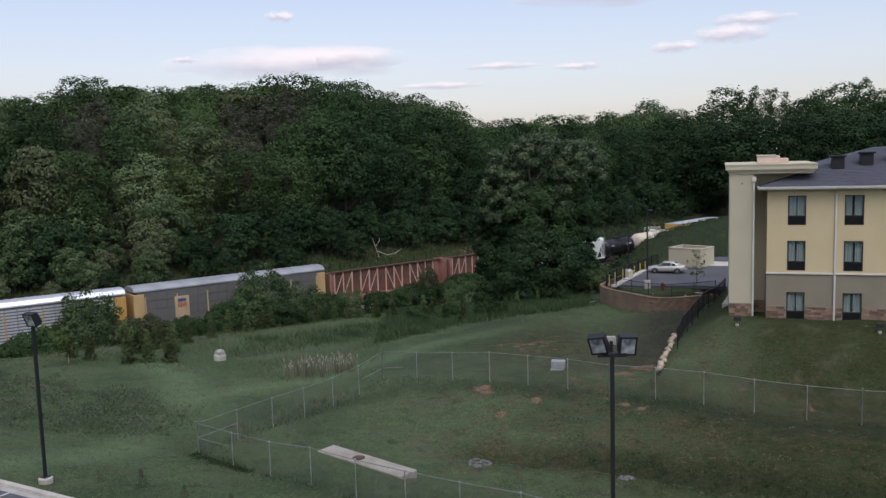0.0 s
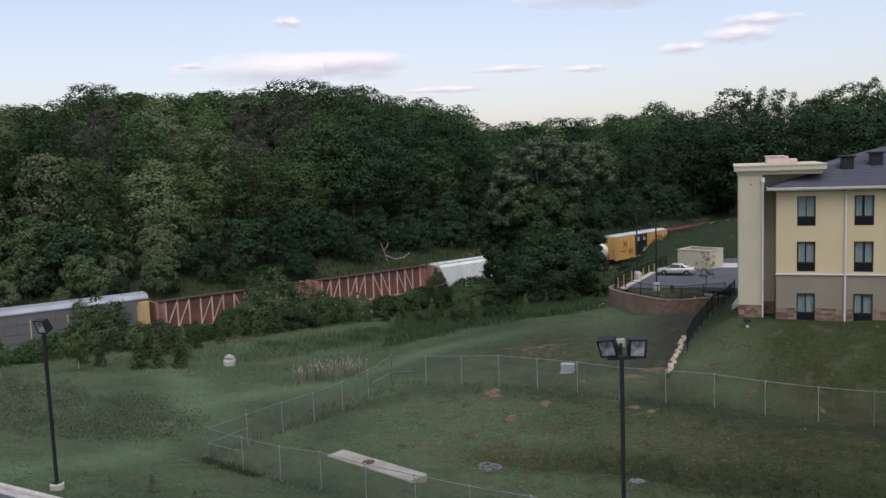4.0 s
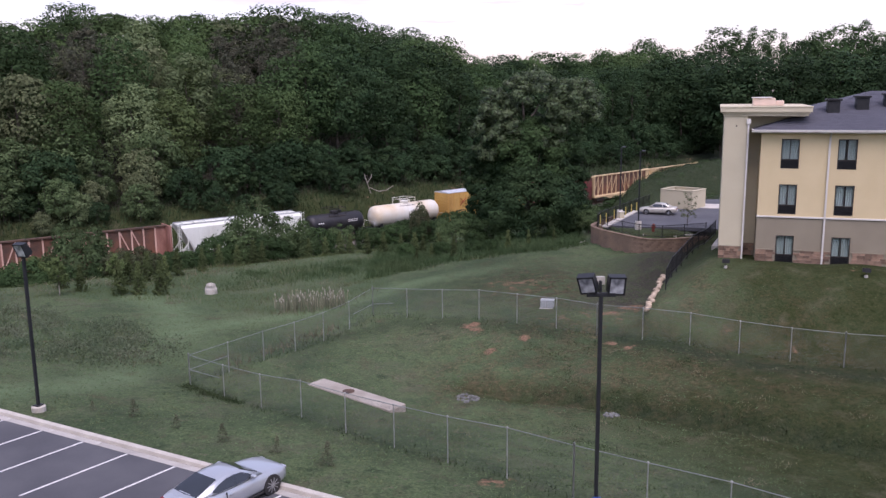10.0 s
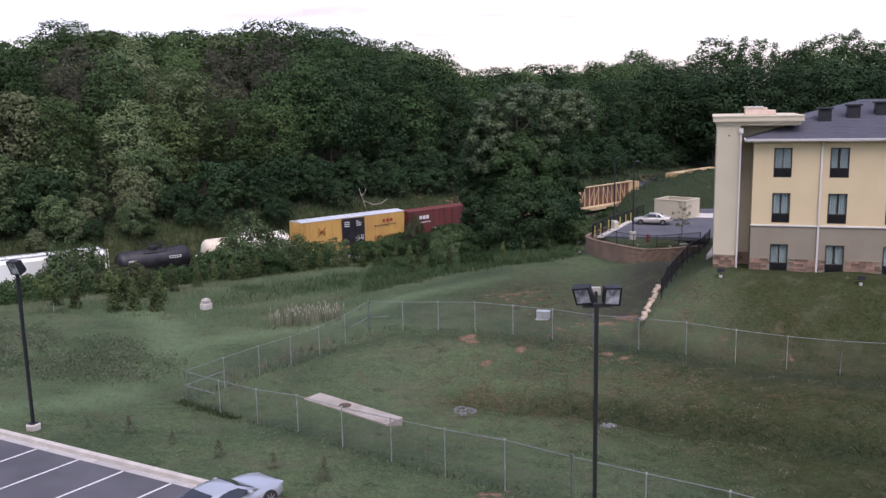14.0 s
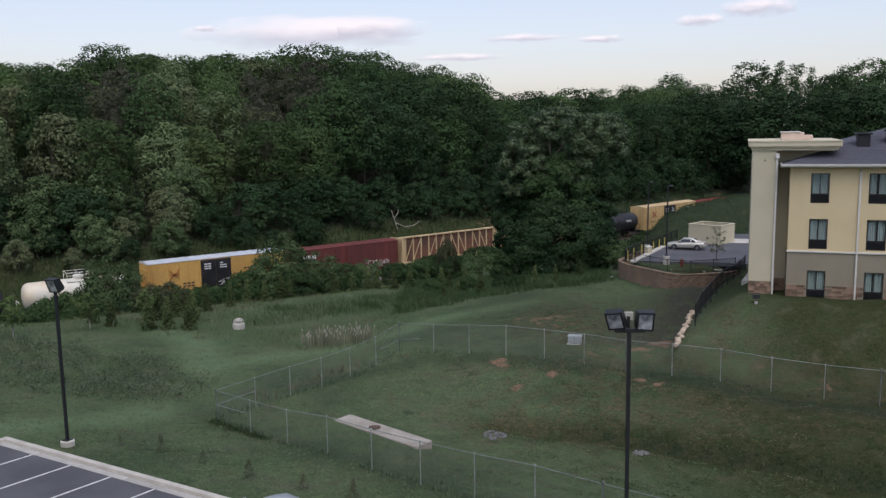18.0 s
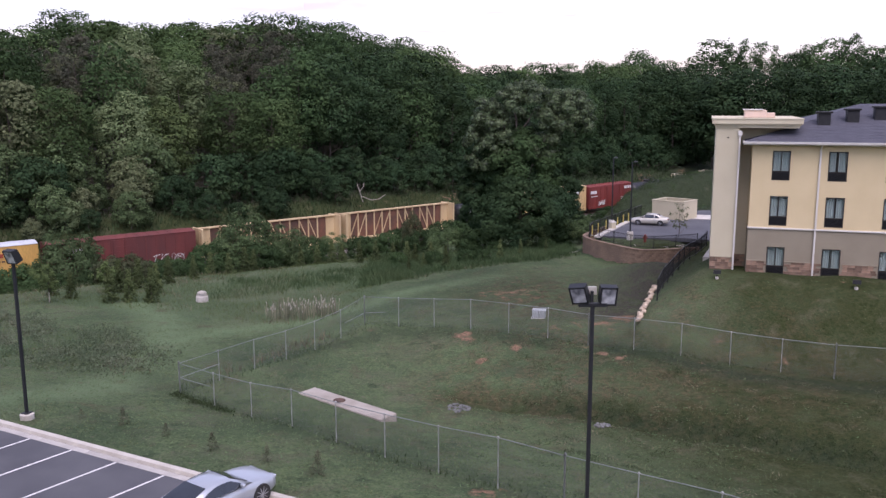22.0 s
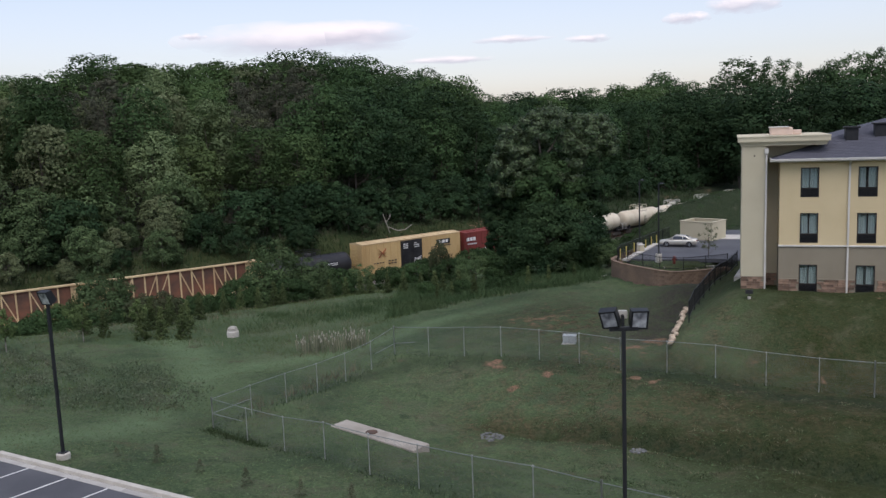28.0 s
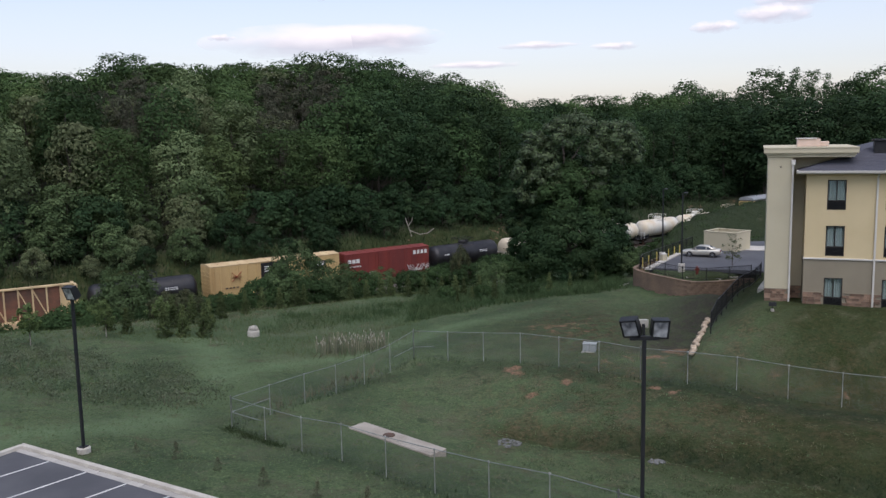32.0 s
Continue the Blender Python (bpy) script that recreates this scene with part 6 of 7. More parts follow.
def tube(bm, pts, sides=8):
    """A bent, tapering limb through (point, radius) stations."""
    rings = []
    for k, (p, r) in enumerate(pts):
        way = pts[min(k + 1, len(pts) - 1)][0] - pts[max(k - 1, 0)][0]
        q = way.to_track_quat("Z", "Y").to_matrix()
        rings.append([bm.verts.new(p + q @ Vector((r * math.cos(a), r * math.sin(a), 0))) for a in (2 * math.pi * i / sides for i in range(sides))])
    for lo, hi in zip(rings, rings[1:]):
        for i in range(sides):
            bm.faces.new((lo[i], lo[(i + 1) % sides], hi[(i + 1) % sides], hi[i]))
    bm.faces.new(rings[0][::-1]), bm.faces.new(rings[-1])
    return bm


def boughs(tall, radius, seed, limbs, spread, start):
    """Stations of a stem and of its limbs."""
    rng = random.Random(seed)
    p, stem, out = Vector((0, 0, -0.6)), [], []
    for k in range(7):
        stem.append((p.copy(), radius * (1 - 0.13 * k)))
        p = p + Vector((rng.uniform(-0.25, 0.25) * tall / 15, rng.uniform(-0.25, 0.25) * tall / 15, (tall + 0.6) / 6.5))
    for k in range(limbs):
        f = start + (0.9 - start) * k / limbs
        i = min(int(f * 6), 5)
        a = stem[i][0].lerp(stem[i + 1][0], f * 6 - i)
        ang = k * 2.4 + rng.uniform(-0.4, 0.4)
        r = spread * (1.1 - 0.7 * f)
        m = a + Vector((math.cos(ang) * r * 0.55, math.sin(ang) * r * 0.55, r * 0.35))
        e = a + Vector((math.cos(ang) * r, math.sin(ang) * r, r * 0.95))
        out.append([(a, radius * 0.36), (m, radius * 0.24), (e, radius * 0.08)])
    return stem, out


def trunk(tall, radius, seed, limbs=6, spread=2.5, start=0.3, material=None):
    stem, out = boughs(tall, radius, seed, limbs, spread, start)
    bm = tube(B(), stem)
    for pts in out:
        tube(bm, pts, 6)
    return finish(bm, "trunk", material or BARK)


def tree_kind(name, label, category, group, tall, wide, low, clumps, per, leaf, material, seed, radius=0.25, top=0.55, **more):
    root = thing(name, pose(0, 0, -300), label, category, group)
    root["tall"] = tall
    piece("trunk", trunk(tall * 0.86, radius, seed, spread=wide * 0.4), root)
    piece("crown", crown("crown", seed, tall, wide, low, clumps, per, leaf, material, top, **more), root)
    SPARE.append(root)
    return root


def dome_kind(name, label, category, group, tall, wide, low, lobes, count, leaf, material, seed, radius=0.24, bark=None, **more):
    root = thing(name, pose(0, 0, -300), label, category, group)
    root["tall"] = tall
    piece("trunk", trunk(tall * 0.84, radius, seed, spread=wide * 0.36, material=bark), root)
    piece("crown", domed("crown", seed, tall, wide, low, lobes, count, leaf, material, **more), root)
    SPARE.append(root)
    return root


SPARE = []


def plant(kind, x, y, scale=1.0, turn=0.0, sink=0.0, wide=1.0):
    ob = copy_thing(kind, pose(x, y, hz(x, y) - sink, 0, 0, turn))
    ob.scale = (scale * wide, scale * wide, scale)
    return ob


# the skyline's height above the eye's level, by bearing, in degrees
SKY_AZ = (-34, -26.4, -24.8, -22.5, -20.3, -17.1, -16.1, -13, -10.1, -6.6, -3.7, -0.7, 0.8, 1.9, 5.2, 7.7, 9.9, 11.4, 13.5, 14.5, 16.3, 17.6, 18.2, 19.5, 21.6, 22.5, 23.7, 24.6, 25.2, 26.1, 26.9, 34)
SKY_EL = (4.3, 4.26, 4.17, 4.97, 4.86, 4.52, 4.78, 4.72, 5.02, 4.75, 4.05, 3.5, 2.7, 2.1, 1.93, 2.15, 1.87, 2.2, 2.77, 2.5, 1.88, 2.2, 3.3, 3.64, 3.44, 2.5, 3.04, 2.75, 3.87, 3.6, 2.7, 3.0)


def sky_top(x, y):
    az = math.degrees(math.atan2(x, y))
    return EYE[2] + math.hypot(x, y) * math.tan(radians(float(np.interp(az, SKY_AZ, SKY_EL))))


def forest():
    rng = random.Random(21)
    kinds = {}
    for i, (key, t, w, lo, lobes, n, m, lab) in enumerate((
            ("deep", 18, 10.0, 2.5, 50, 8600, LEAF, "broadleaf tree with a deep green domed crown"), ("dark", 20, 10.5, 3.3, 56, 8600, LEAFD, "tall broadleaf tree with dark green foliage"),
            ("yellow", 16, 9.4, 1.7, 46, 8200, LEAFY, "broadleaf tree with yellow-green summer foliage"), ("olive", 17, 8.6, 1.9, 44, 7800, LEAFB, "broadleaf tree with dull olive foliage"),
            ("mid", 19, 9.6, 2.8, 52, 8600, LEAFM, "broadleaf tree with a tall green crown"), ("spread", 15, 10.5, 1.1, 52, 8600, LEAFD, "spreading dark green tree on the slope"),
            ("pale", 17, 10.2, 1.7, 50, 8600, LEAFP, "broadleaf tree with pale green foliage, haze in its colour"))):
        kinds[key] = dome_kind("forest_tree", lab, "tree", "woodland trees", t, w, lo, lobes, n, 0.215, m, 40 + i, size=(0.12, 0.23))
    kinds["pine"] = tree_kind("pine_tree", "brownish-green pine with a ragged open crown", "tree", "woodland pines", 19, 8.5, 3, 150, 60, 0.17, PINE, 61, 0.22, 0.75, size=(0.06, 0.13))
    kinds["airy"] = dome_kind("airy_tree", "tall light-crowned tree with sky between its boughs", "tree", "tall airy trees", 20, 8.0, 5, 44, 7000, 0.17, LEAFM, 62, size=(0.09, 0.17), core=0.3, flat=1.1)
    edge = [dome_kind("edge_tree", lab, "tree", "woodland edge", t, w, 0.2, 40, 4000, 0.20, m, 71 + i, 0.12, size=(0.08, 0.2), core=0.2) for i, (t, w, m, lab) in enumerate((
        (8.5, 7.5, SHRUB, "low leafy tree at the wood's edge"), (7.0, 7.0, LEAFP, "low pale leafy tree at the wood's edge"), (8.0, 7.5, LEAFD, "low dark green tree at the wood's edge"), (7.5, 7.0, LEAFB, "low olive-green tree at the wood's edge")))]

    # Bearing sets the tone: darker kinds rightward, haze-paled ones leftward
    def choose(az, row):
        if az > 16:
            return rng.choice(("dark", "mid", "dark", "dark", "spread"))
        if az > 1:
            return rng.choice(("dark", "dark", "mid", "spread"))
        if az > -3:
            return rng.choice(("mid", "dark", "deep", "mid"))
        if az > -8:
            return rng.choice(("dark", "mid", "dark", "spread", "mid"))
        if row > 3 and (-27 < az < -20 or -15 < az < -10):
            return rng.choice(("pine", "pine", "pine", "mid", "olive"))
        if az > -16:
            return rng.choice(("deep", "mid", "pale", "deep", "yellow", "deep"))
        return rng.choice(("pale", "yellow", "pale", "deep", "olive", "pale"))

    for row, off in enumerate((11.0, 14.5, 18, 22, 27.5, 34, 42, 51, 61)):
        step = 3.9 if row < 3 else 6.6 + row * 0.3
        for s in np.arange(-112, 150, step):
            p = on_track(s + rng.uniform(-2, 2)) @ Vector((0, off + rng.uniform(-2.2, 2.2) * (0.5 if row == 0 else 1), 0))
            az = math.degrees(math.atan2(p.x, p.y))
            if not -32 < az < 29 or (row > 6 and az > 8) or (row == 0 and az > -9) or (row == 1 and 4 < az < 9):
                continue
            if row < 3:
                k = rng.choice((edge[0], edge[3], edge[0], edge[2], edge[1] if az < -18 else edge[2])) if az < -13 else edge[2]
                plant(k, p.x, p.y, rng.uniform(0.34, 0.6) if row == 0 else rng.uniform(0.45, 0.75) if row == 1 else rng.uniform(0.7, 1.1), rng.uniform(0, 360), 0.2)
                continue
            k = kinds[choose(az, row)]
            most = (sky_top(p.x, p.y) - rng.uniform(0.2, 3.0) - hz(p.x, p.y)) / k["tall"]
            if most > 0.35:
                s_ = min(rng.uniform(0.8, 1.12), most)
                plant(k, p.x, p.y, s_, rng.uniform(0, 360), 0.3, min(1.5, 0.92 / s_) if s_ < 0.9 else 1.0)
    # the crest
    az = -31.0
    while az < 29:
        r0 = 150.0
        want = 66 if az < -1 else 40 if az < 16 else 32
        while track_off(r0 * math.sin(radians(az)), r0 * math.cos(radians(az))) < want + rng.uniform(-5, 5) and r0 < 330:
            r0 += 2
        x, y = r0 * math.sin(radians(az)), r0 * math.cos(radians(az))
        tall = 18.3 < az < 22.3 or 25.0 < az < 26.4
        k = kinds["airy" if tall else rng.choice(("deep", "dark", "mid", "mid") if az > -10 else ("deep", "mid", "deep", "olive"))]
        s_ = (sky_top(x, y) - hz(x, y) + (0.2 if tall else 0.9) - rng.choice((0, 0, 0.3, 0.8, 1.4))) / k["tall"]
        plant(k, x, y, s_, rng.uniform(0, 360), 0.0, max(0.8 if tall else 1.3, min(1.6, 1 / s_)))
        az += rng.uniform(0.7, 1.2)
    for az in np.arange(14.5, 29, 1.3):
        r0 = 205 + rng.uniform(0, 14)
        x, y = r0 * math.sin(radians(az)), r0 * math.cos(radians(az))
        k = kinds["dark"]
        s_ = (min(sky_top(x, y), EYE[2] + r0 * 0.045) - hz(x, y) - rng.uniform(1.5, 4.0)) / k["tall"]
        plant(k, x, y, s_, rng.uniform(0, 360), 0.0, 1.3)


forest()


def big_tree():
    x, y = 10.6, 101.0
    root = thing("silver_maple", pose(x, y, hz(x, y)), "tall silvery-green maple standing alone before the railway", "tree")
    z = hz(x, y)
    stem, limbs = boughs(18.5, 0.42, 7, 9, 5.5, 0.25)
    part("trunk", tube(B(), stem, 10), BARK, root)
    for pts in limbs:
        part("limb", tube(B(), pts, 7), BARK, root)
    # Lower, front and rear crowns take darker leaves: shade put into their colour
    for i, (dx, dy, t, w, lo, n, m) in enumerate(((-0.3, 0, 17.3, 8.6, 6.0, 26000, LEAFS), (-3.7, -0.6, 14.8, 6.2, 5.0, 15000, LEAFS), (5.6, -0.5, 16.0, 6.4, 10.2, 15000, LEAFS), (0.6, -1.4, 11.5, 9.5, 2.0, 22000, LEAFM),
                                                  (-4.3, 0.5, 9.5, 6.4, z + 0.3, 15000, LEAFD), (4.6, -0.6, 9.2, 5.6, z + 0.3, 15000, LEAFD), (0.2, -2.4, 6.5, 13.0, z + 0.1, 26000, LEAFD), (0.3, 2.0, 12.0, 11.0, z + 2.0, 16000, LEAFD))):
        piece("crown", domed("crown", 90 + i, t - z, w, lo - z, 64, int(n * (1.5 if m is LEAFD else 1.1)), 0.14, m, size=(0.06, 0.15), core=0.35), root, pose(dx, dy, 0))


big_tree()


def shrubs():
    rng = random.Random(5)
    bush = dome_kind("shrub", "dense green shrub beside the railway", "shrub", "railway shrubs", 4.2, 5.2, 0.0, 30, 6000, 0.095, SHRUB, 301, 0.08, size=(0.08, 0.19), core=0.25)
    bush2 = dome_kind("shrub", "light green bushy shrub in rough grass", "shrub", "railway shrubs", 3.2, 4.6, 0.0, 38, 5500, 0.105, LEAFY, 302, 0.07, size=(0.07, 0.18), core=0.2)
    bush3 = dome_kind("shrub", "low dark green bush between the railway and meadow", "shrub", "railway shrubs", 3.0, 4.4, 0.0, 38, 4800, 0.11, LEAFM, 306, 0.07, size=(0.07, 0.18), core=0.2)
    brown = dome_kind("shrub", "dull russet-green shrub beside the railway", "shrub", "railway shrubs", 3.0, 4.0, 0.0, 36, 6000, 0.09, RUSSET, 308, 0.07, size=(0.07, 0.18), core=0.2)
    con = tree_kind("young_conifer", "young olive-green conifer in rough grass", "conifer", "young conifers", 3.4, 1.7, 0.1, 120, 26, 0.085, NEEDLE, 303, 0.05, cone=True, size=(0.08, 0.16))
    sap = tree_kind("staked_sapling", "young staked sapling with a pale trunk guard", "sapling", "saplings", 4.0, 2.4, 1.4, 50, 40, 0.11, LEAFY, 304, 0.06, 0.7)
    part("trunk_guard", lathe(B(), [(0.06, 0), (0.055, 1.2)], 8), PALEBARK, sap)
    small = tree_kind("planted_shrub", "small dull green conical shrub planted in the verge", "shrub", "verge shrubs", 1.1, 0.95, 0.02, 90, 12, 0.026, DULL, 305, 0.015, cone=True, size=(0.07, 0.15))
    thin_tree = tree_kind("young_tree", "thin young tree with sparse dull leaves in a verge", "tree", "", 3.4, 1.7, 0.9, 44, 20, 0.06, LEAFB, 307, 0.05, 0.7)
    plant(thin_tree, 25.0, 84.6, 1.0, 0, hz(25.0, 84.6) - LOTZ - 0.05)
    for i, (x, y, s) in enumerate(((-3.5, 90.9, 0.62), (-0.8, 87.4, 0.50), (1.5, 83.3, 0.70), (4.9, 84.6, 0.55), (7.0, 84.7, 0.66), (9.2, 86.1, 0.58), (3.4, 86.4, 0.50), (12.2, 89.2, 0.50), (-2.3, 85.4, 0.45), (0.3, 88.1, 0.60))):
        plant(bush3 if i % 3 == 0 else con, x, y, s, rng.uniform(0, 360), 0.05, 0.8)
    # tall clumps that hide parts of the train
    for x, y, s, k in ((-38.6, 88.0, 1.68, bush), (-41.2, 87.0, 1.15, bush2), (-36.2, 87.5, 1.35, bush), (-42.0, 84.0, 1.2, bush3), (-37.0, 83.5, 0.9, bush3), (-31.2, 83.0, 1.0, brown), (-29.4, 81.5, 0.95, brown), (-33.4, 83.5, 0.8, bush3), (-20.8, 97.0, 1.85, bush), (-18.6, 99.0, 1.3, bush), (-22.8, 96.0, 1.3, bush), (-24.8, 92.5, 1.45, bush3), (-19.3, 94.0, 1.1, bush3), (-27.5, 87.5, 0.75, bush3), (-2.2, 106.0, 1.75, brown), (-1.4, 104.5, 1.1, bush3)):
        plant(k, x, y, s, rng.uniform(0, 360), 0.1, 0.42 if y == 106.0 else 0.75 if s > 1.4 else 1.0)
    for s in np.arange(-66, 24, 2.2):
        p = on_track(s + rng.uniform(-1, 1)) @ Vector((0, -5.0 + rng.uniform(-2.2, 0.9), 0))
        plant(rng.choice((bush3, bush3, bush3, bush)), p.x, p.y, rng.uniform(0.62, 1.05) * (1.1 if s > -30 else 1.0), rng.uniform(0, 360), 0.1)
    for s in np.arange(25, 37, 1.6):
        p = on_track(s) @ Vector((0, -4.6 + rng.uniform(-1.2, 0.6), 0))
        plant(bush3, p.x, p.y, rng.uniform(0.3, 0.48), rng.uniform(0, 360), 0.1)
    for x, y, s in ((-33.3, 73.5, 0.70), (-31.1, 72.0, 0.70), (-27.3, 71.0, 0.92), (-25.8, 71.2, 0.85), (-24.0, 71.4, 0.90), (-28.0, 75.1, 0.90), (-27.2, 77.6, 0.85), (-25.3, 80.8, 0.80), (-24.9, 75.7, 0.80), (-23.7, 83.5, 0.72), (-23.2, 88.3, 0.75), (-21.3, 87.9, 0.70), (-20.1, 90.2, 0.80), (-19.1, 90.3, 0.70), (-14.9, 96.0, 0.72), (-13.1, 96.0, 0.70), (-11.3, 95.9, 0.78), (-10.2, 95.8, 0.68), (-8.2, 95.7, 0.74), (-6.3, 95.1, 0.78), (-4.3, 94.5, 0.70), (-2.8, 93.9, 0.76), (-1.8, 93.3, 0.66), (-0.1, 91.7, 0.70)):
        plant(con, x, y, s, rng.uniform(0, 360), 0.05)
    for x, y, s in ((-31.8, 69.5, 0.8), (-36.5, 66.0, 0.85), (-28.6, 73.8, 0.75)):
        plant(sap, x, y, s, rng.uniform(0, 360), 0.02)
    for x, y, s in ((-14.4, 37.9, 0.32), (-16.7, 38.8, 0.18), (-11.95, 36.4, 0.24), (-9.5, 34.9, 0.30), (-6.9, 33.7, 0.28), (-4.6, 32.3, 0.38)):
        plant(small, x, y, s * 2.6, rng.uniform(0, 360), 0.02)
    for x, y, s in ((13.5, 96, 1.1), (16, 100, 1.2), (10.5, 94.5, 0.9), (2.0, 97, 0.9), (6.0, 97.5, 1.1), (17.2, 96.5, 0.8), (20, 108, 0.25), (29, 116, 0.35), (25.9, 97.2, 0.36), (52, 122, 1.0), (56, 126, 0.9), (4.5, 96, 0.7), (7, 93.5, 0.55), (13, 93, 0.5), (34, 121, 0.4), (40, 126, 0.35), (46, 131, 0.5), (52, 136, 0.5)):
        plant(rng.choice((bush, bush3)), x, y, s, rng.uniform(0, 360), 0.1)


shrubs()


def dead_tree():
    x, y = -10.35, 130.2
    root = thing("fallen_dead_tree", pose(x, y, hz(x, y)), "bare bleached dead tree leaning at the wood's edge", "dead tree")
    for name, pts in (("trunk", ((0, 0, -0.3), (-0.6, 0, 1.6), (-1.0, 0.1, 2.9))), ("branch", ((-0.3, 0, 0.9), (1.2, -0.2, 0.3), (2.4, -0.3, 0.5), (3.4, -0.3, 1.2))), ("branch", ((-0.6, 0, 1.6), (0.0, 0, 2.4), (0.1, 0, 3.0)))):
        bm = B()
        for a, b in zip(pts, pts[1:]):
            bar(bm, a, b, 0.17, 0.11, 6)
        part(name, bm, PALEBARK, root)


dead_tree()


def scatter(name, n, region, keep, tall, wide, material, label, category, seed, lean=0.25):
    """Upright blades as one object of uncountable stuff."""
    rng = np.random.default_rng(seed)
    x = rng.uniform(region[0], region[1], n)
    y = rng.uniform(region[2], region[3], n)
    ok = rng.random(n) < keep(x, y)
    x, y = x[ok], y[ok]
    z = height(x, y)
    m = len(x)
    base = np.stack([x, y, z], 1)
    a = rng.uniform(0, 2 * math.pi, m)
    side = np.stack([np.cos(a), np.sin(a), 0 * a], 1) * (wide * rng.uniform(0.6, 1.4, m))[:, None]
    h = tall * rng.uniform(0.5, 1.3, m)
    tip = base + np.stack([rng.normal(size=m) * lean * h, rng.normal(size=m) * lean * h, h], 1)
    ob = new(name, loose(name, np.stack([base - side, base + side, tip], 1), material))
    return tagged(ob, label, category, kind="stuff")


def grasses():
    zone = lambda x, y: zones(x, y)[0]
    brush = lambda x, y: zones(x, y, True)
    lot = lambda x, y: smooth(0.3, 0.8, KERB_N[0] * x + KERB_N[1] * y - KERB_D)
    free = lambda x, y: (track_off(x, y) < -3.5) * 1.0
    scatter("meadow_grass", 200000, (-62, 18, 44, 112), lambda x, y: zone(x, y) * free(x, y) * (0.45 + 0.55 * np.sin(x * 0.4 + 2 * np.sin(y * 0.3)) ** 2), 0.26, 0.013, BLADES, "tall rough olive-green meadow grass below the railway", "grass", 1, 0.5)
    # Left-hand haze is put into these pale blades; they thin out rightward
    scatter("lawn_grass", 230000, (-40, 40, 20, 84), lambda x, y: lot(x, y) * (1 - zone(x, y)) * (1 - zones(x, y)[1]) * (1 - 0.9 * zones(x, y)[2]) * (1 - 0.93 * smooth(4, 20, x)) * np.clip(1.25 - y / 90, 0, 1), 0.045, 0.03, LAWN, "short uneven green lawn grass", "grass", 2, 2.2)
    clump = lambda x, y: smooth(0.15, 0.75, np.sin(x * 0.55 + 1.9 * np.sin(y * 0.41)) * np.sin(y * 0.5 + 1.7 * np.sin(x * 0.37)))
    inner = [(-12.4, 49.0), (-11.0, 52.3), (-9.5, 56.0), (-7.6, 58.8)]
    scatter("pale_weeds", 4200, (-15, -5, 46, 61), lambda x, y: np.exp(-(beside(x, y, inner) / 0.5) ** 2) * (0.3 + 0.7 * np.sin(y * 1.3) ** 2), 0.6, 0.03, STRAW, "pale dry weeds inside a fence", "weeds", 15, 0.35)
    corner = [(-13.9, 44.5), (-12.2, 43.2), (-10.6, 41.9)]
    scatter("corner_weeds", 24000, (-16, -8, 39, 47), lambda x, y: np.exp(-(beside(x, y, corner) / 0.35) ** 2), 0.2, 0.011, RANK, "dark clump of weeds at the foot of a fence", "weeds", 16, 0.5)
    scatter("lawn_tufts", 150000, (-26, 34, 24, 72), lambda x, y: lot(x, y) * (1 - zone(x, y)) * (1 - zones(x, y)[2]) * smooth(0.1, 0.6, np.sin(1.3 * x + 2.1 * np.sin(0.8 * y)) * np.sin(1.1 * y + 1.9 * np.sin(0.9 * x)) + 0.25) * (1 - 0.85 * smooth(6, 22, x)), 0.06, 0.014, TUFT, "pale tufts of longer grass in the lawn", "grass", 17, 0.9)
    scatter("straw_tufts", 13000, (-50, 10, 46, 100), lambda x, y: zone(x, y) * free(x, y) * clump(x, y), 0.45, 0.03, STRAW, "straw-coloured dry tufts in the meadow", "dry grass", 12, 0.6)
    scatter("tall_weeds", 70000, (-24, 10, 66, 104), lambda x, y: zone(x, y) * smooth(-28, -26, track_off(x, y)) * (1 - smooth(-20, -18, track_off(x, y))) * smooth(-21, -17, x) * (0.35 + 0.65 * clump(x + 9, y - 4)), 0.55, 0.02, WEEDS, "band of tall green weeds below young conifers", "weeds", 13, 0.4)
    scatter("slope_weeds", 30000, (3, 19, 55, 80), lambda x, y: 0.18 * zones(x, y)[2] + 0.4 * clump(1.3 * x, 1.4 * y) * smooth(4, 7, x) * (1 - smooth(70, 76, y)) * smooth(57, 60, y), 0.13, 0.014, WEEDS, "patchy green weeds on bare sloping soil", "weeds", 14, 1.0)
    scatter("ditch_grass", 80000, (-2, 40, 18, 51), lambda x, y: np.exp(-((beside(x, y, DITCH) + 0.5) / 0.4) ** 2) * smooth(1, 12, x) * (0.35 + 0.65 * np.sin(1.7 * x + 2 * np.sin(0.9 * x)) ** 2), 0.36, 0.018, RANK, "rank grass along a shallow ditch", "grass", 3, 0.8)
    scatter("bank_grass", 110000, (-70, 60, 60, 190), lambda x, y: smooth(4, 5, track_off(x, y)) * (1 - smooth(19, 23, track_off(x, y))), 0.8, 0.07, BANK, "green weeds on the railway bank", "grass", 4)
    scatter("crest_weeds", 80000, (-7, 18, 78, 102), lambda x, y: zone(x, y) * (track_off(x, y) < -4) * (0.35 + 0.65 * clump(1.7 * x, 1.3 * y)), 0.6, 0.03, WEEDS, "tall weeds behind the crest of a bank", "weeds", 21, 0.5)
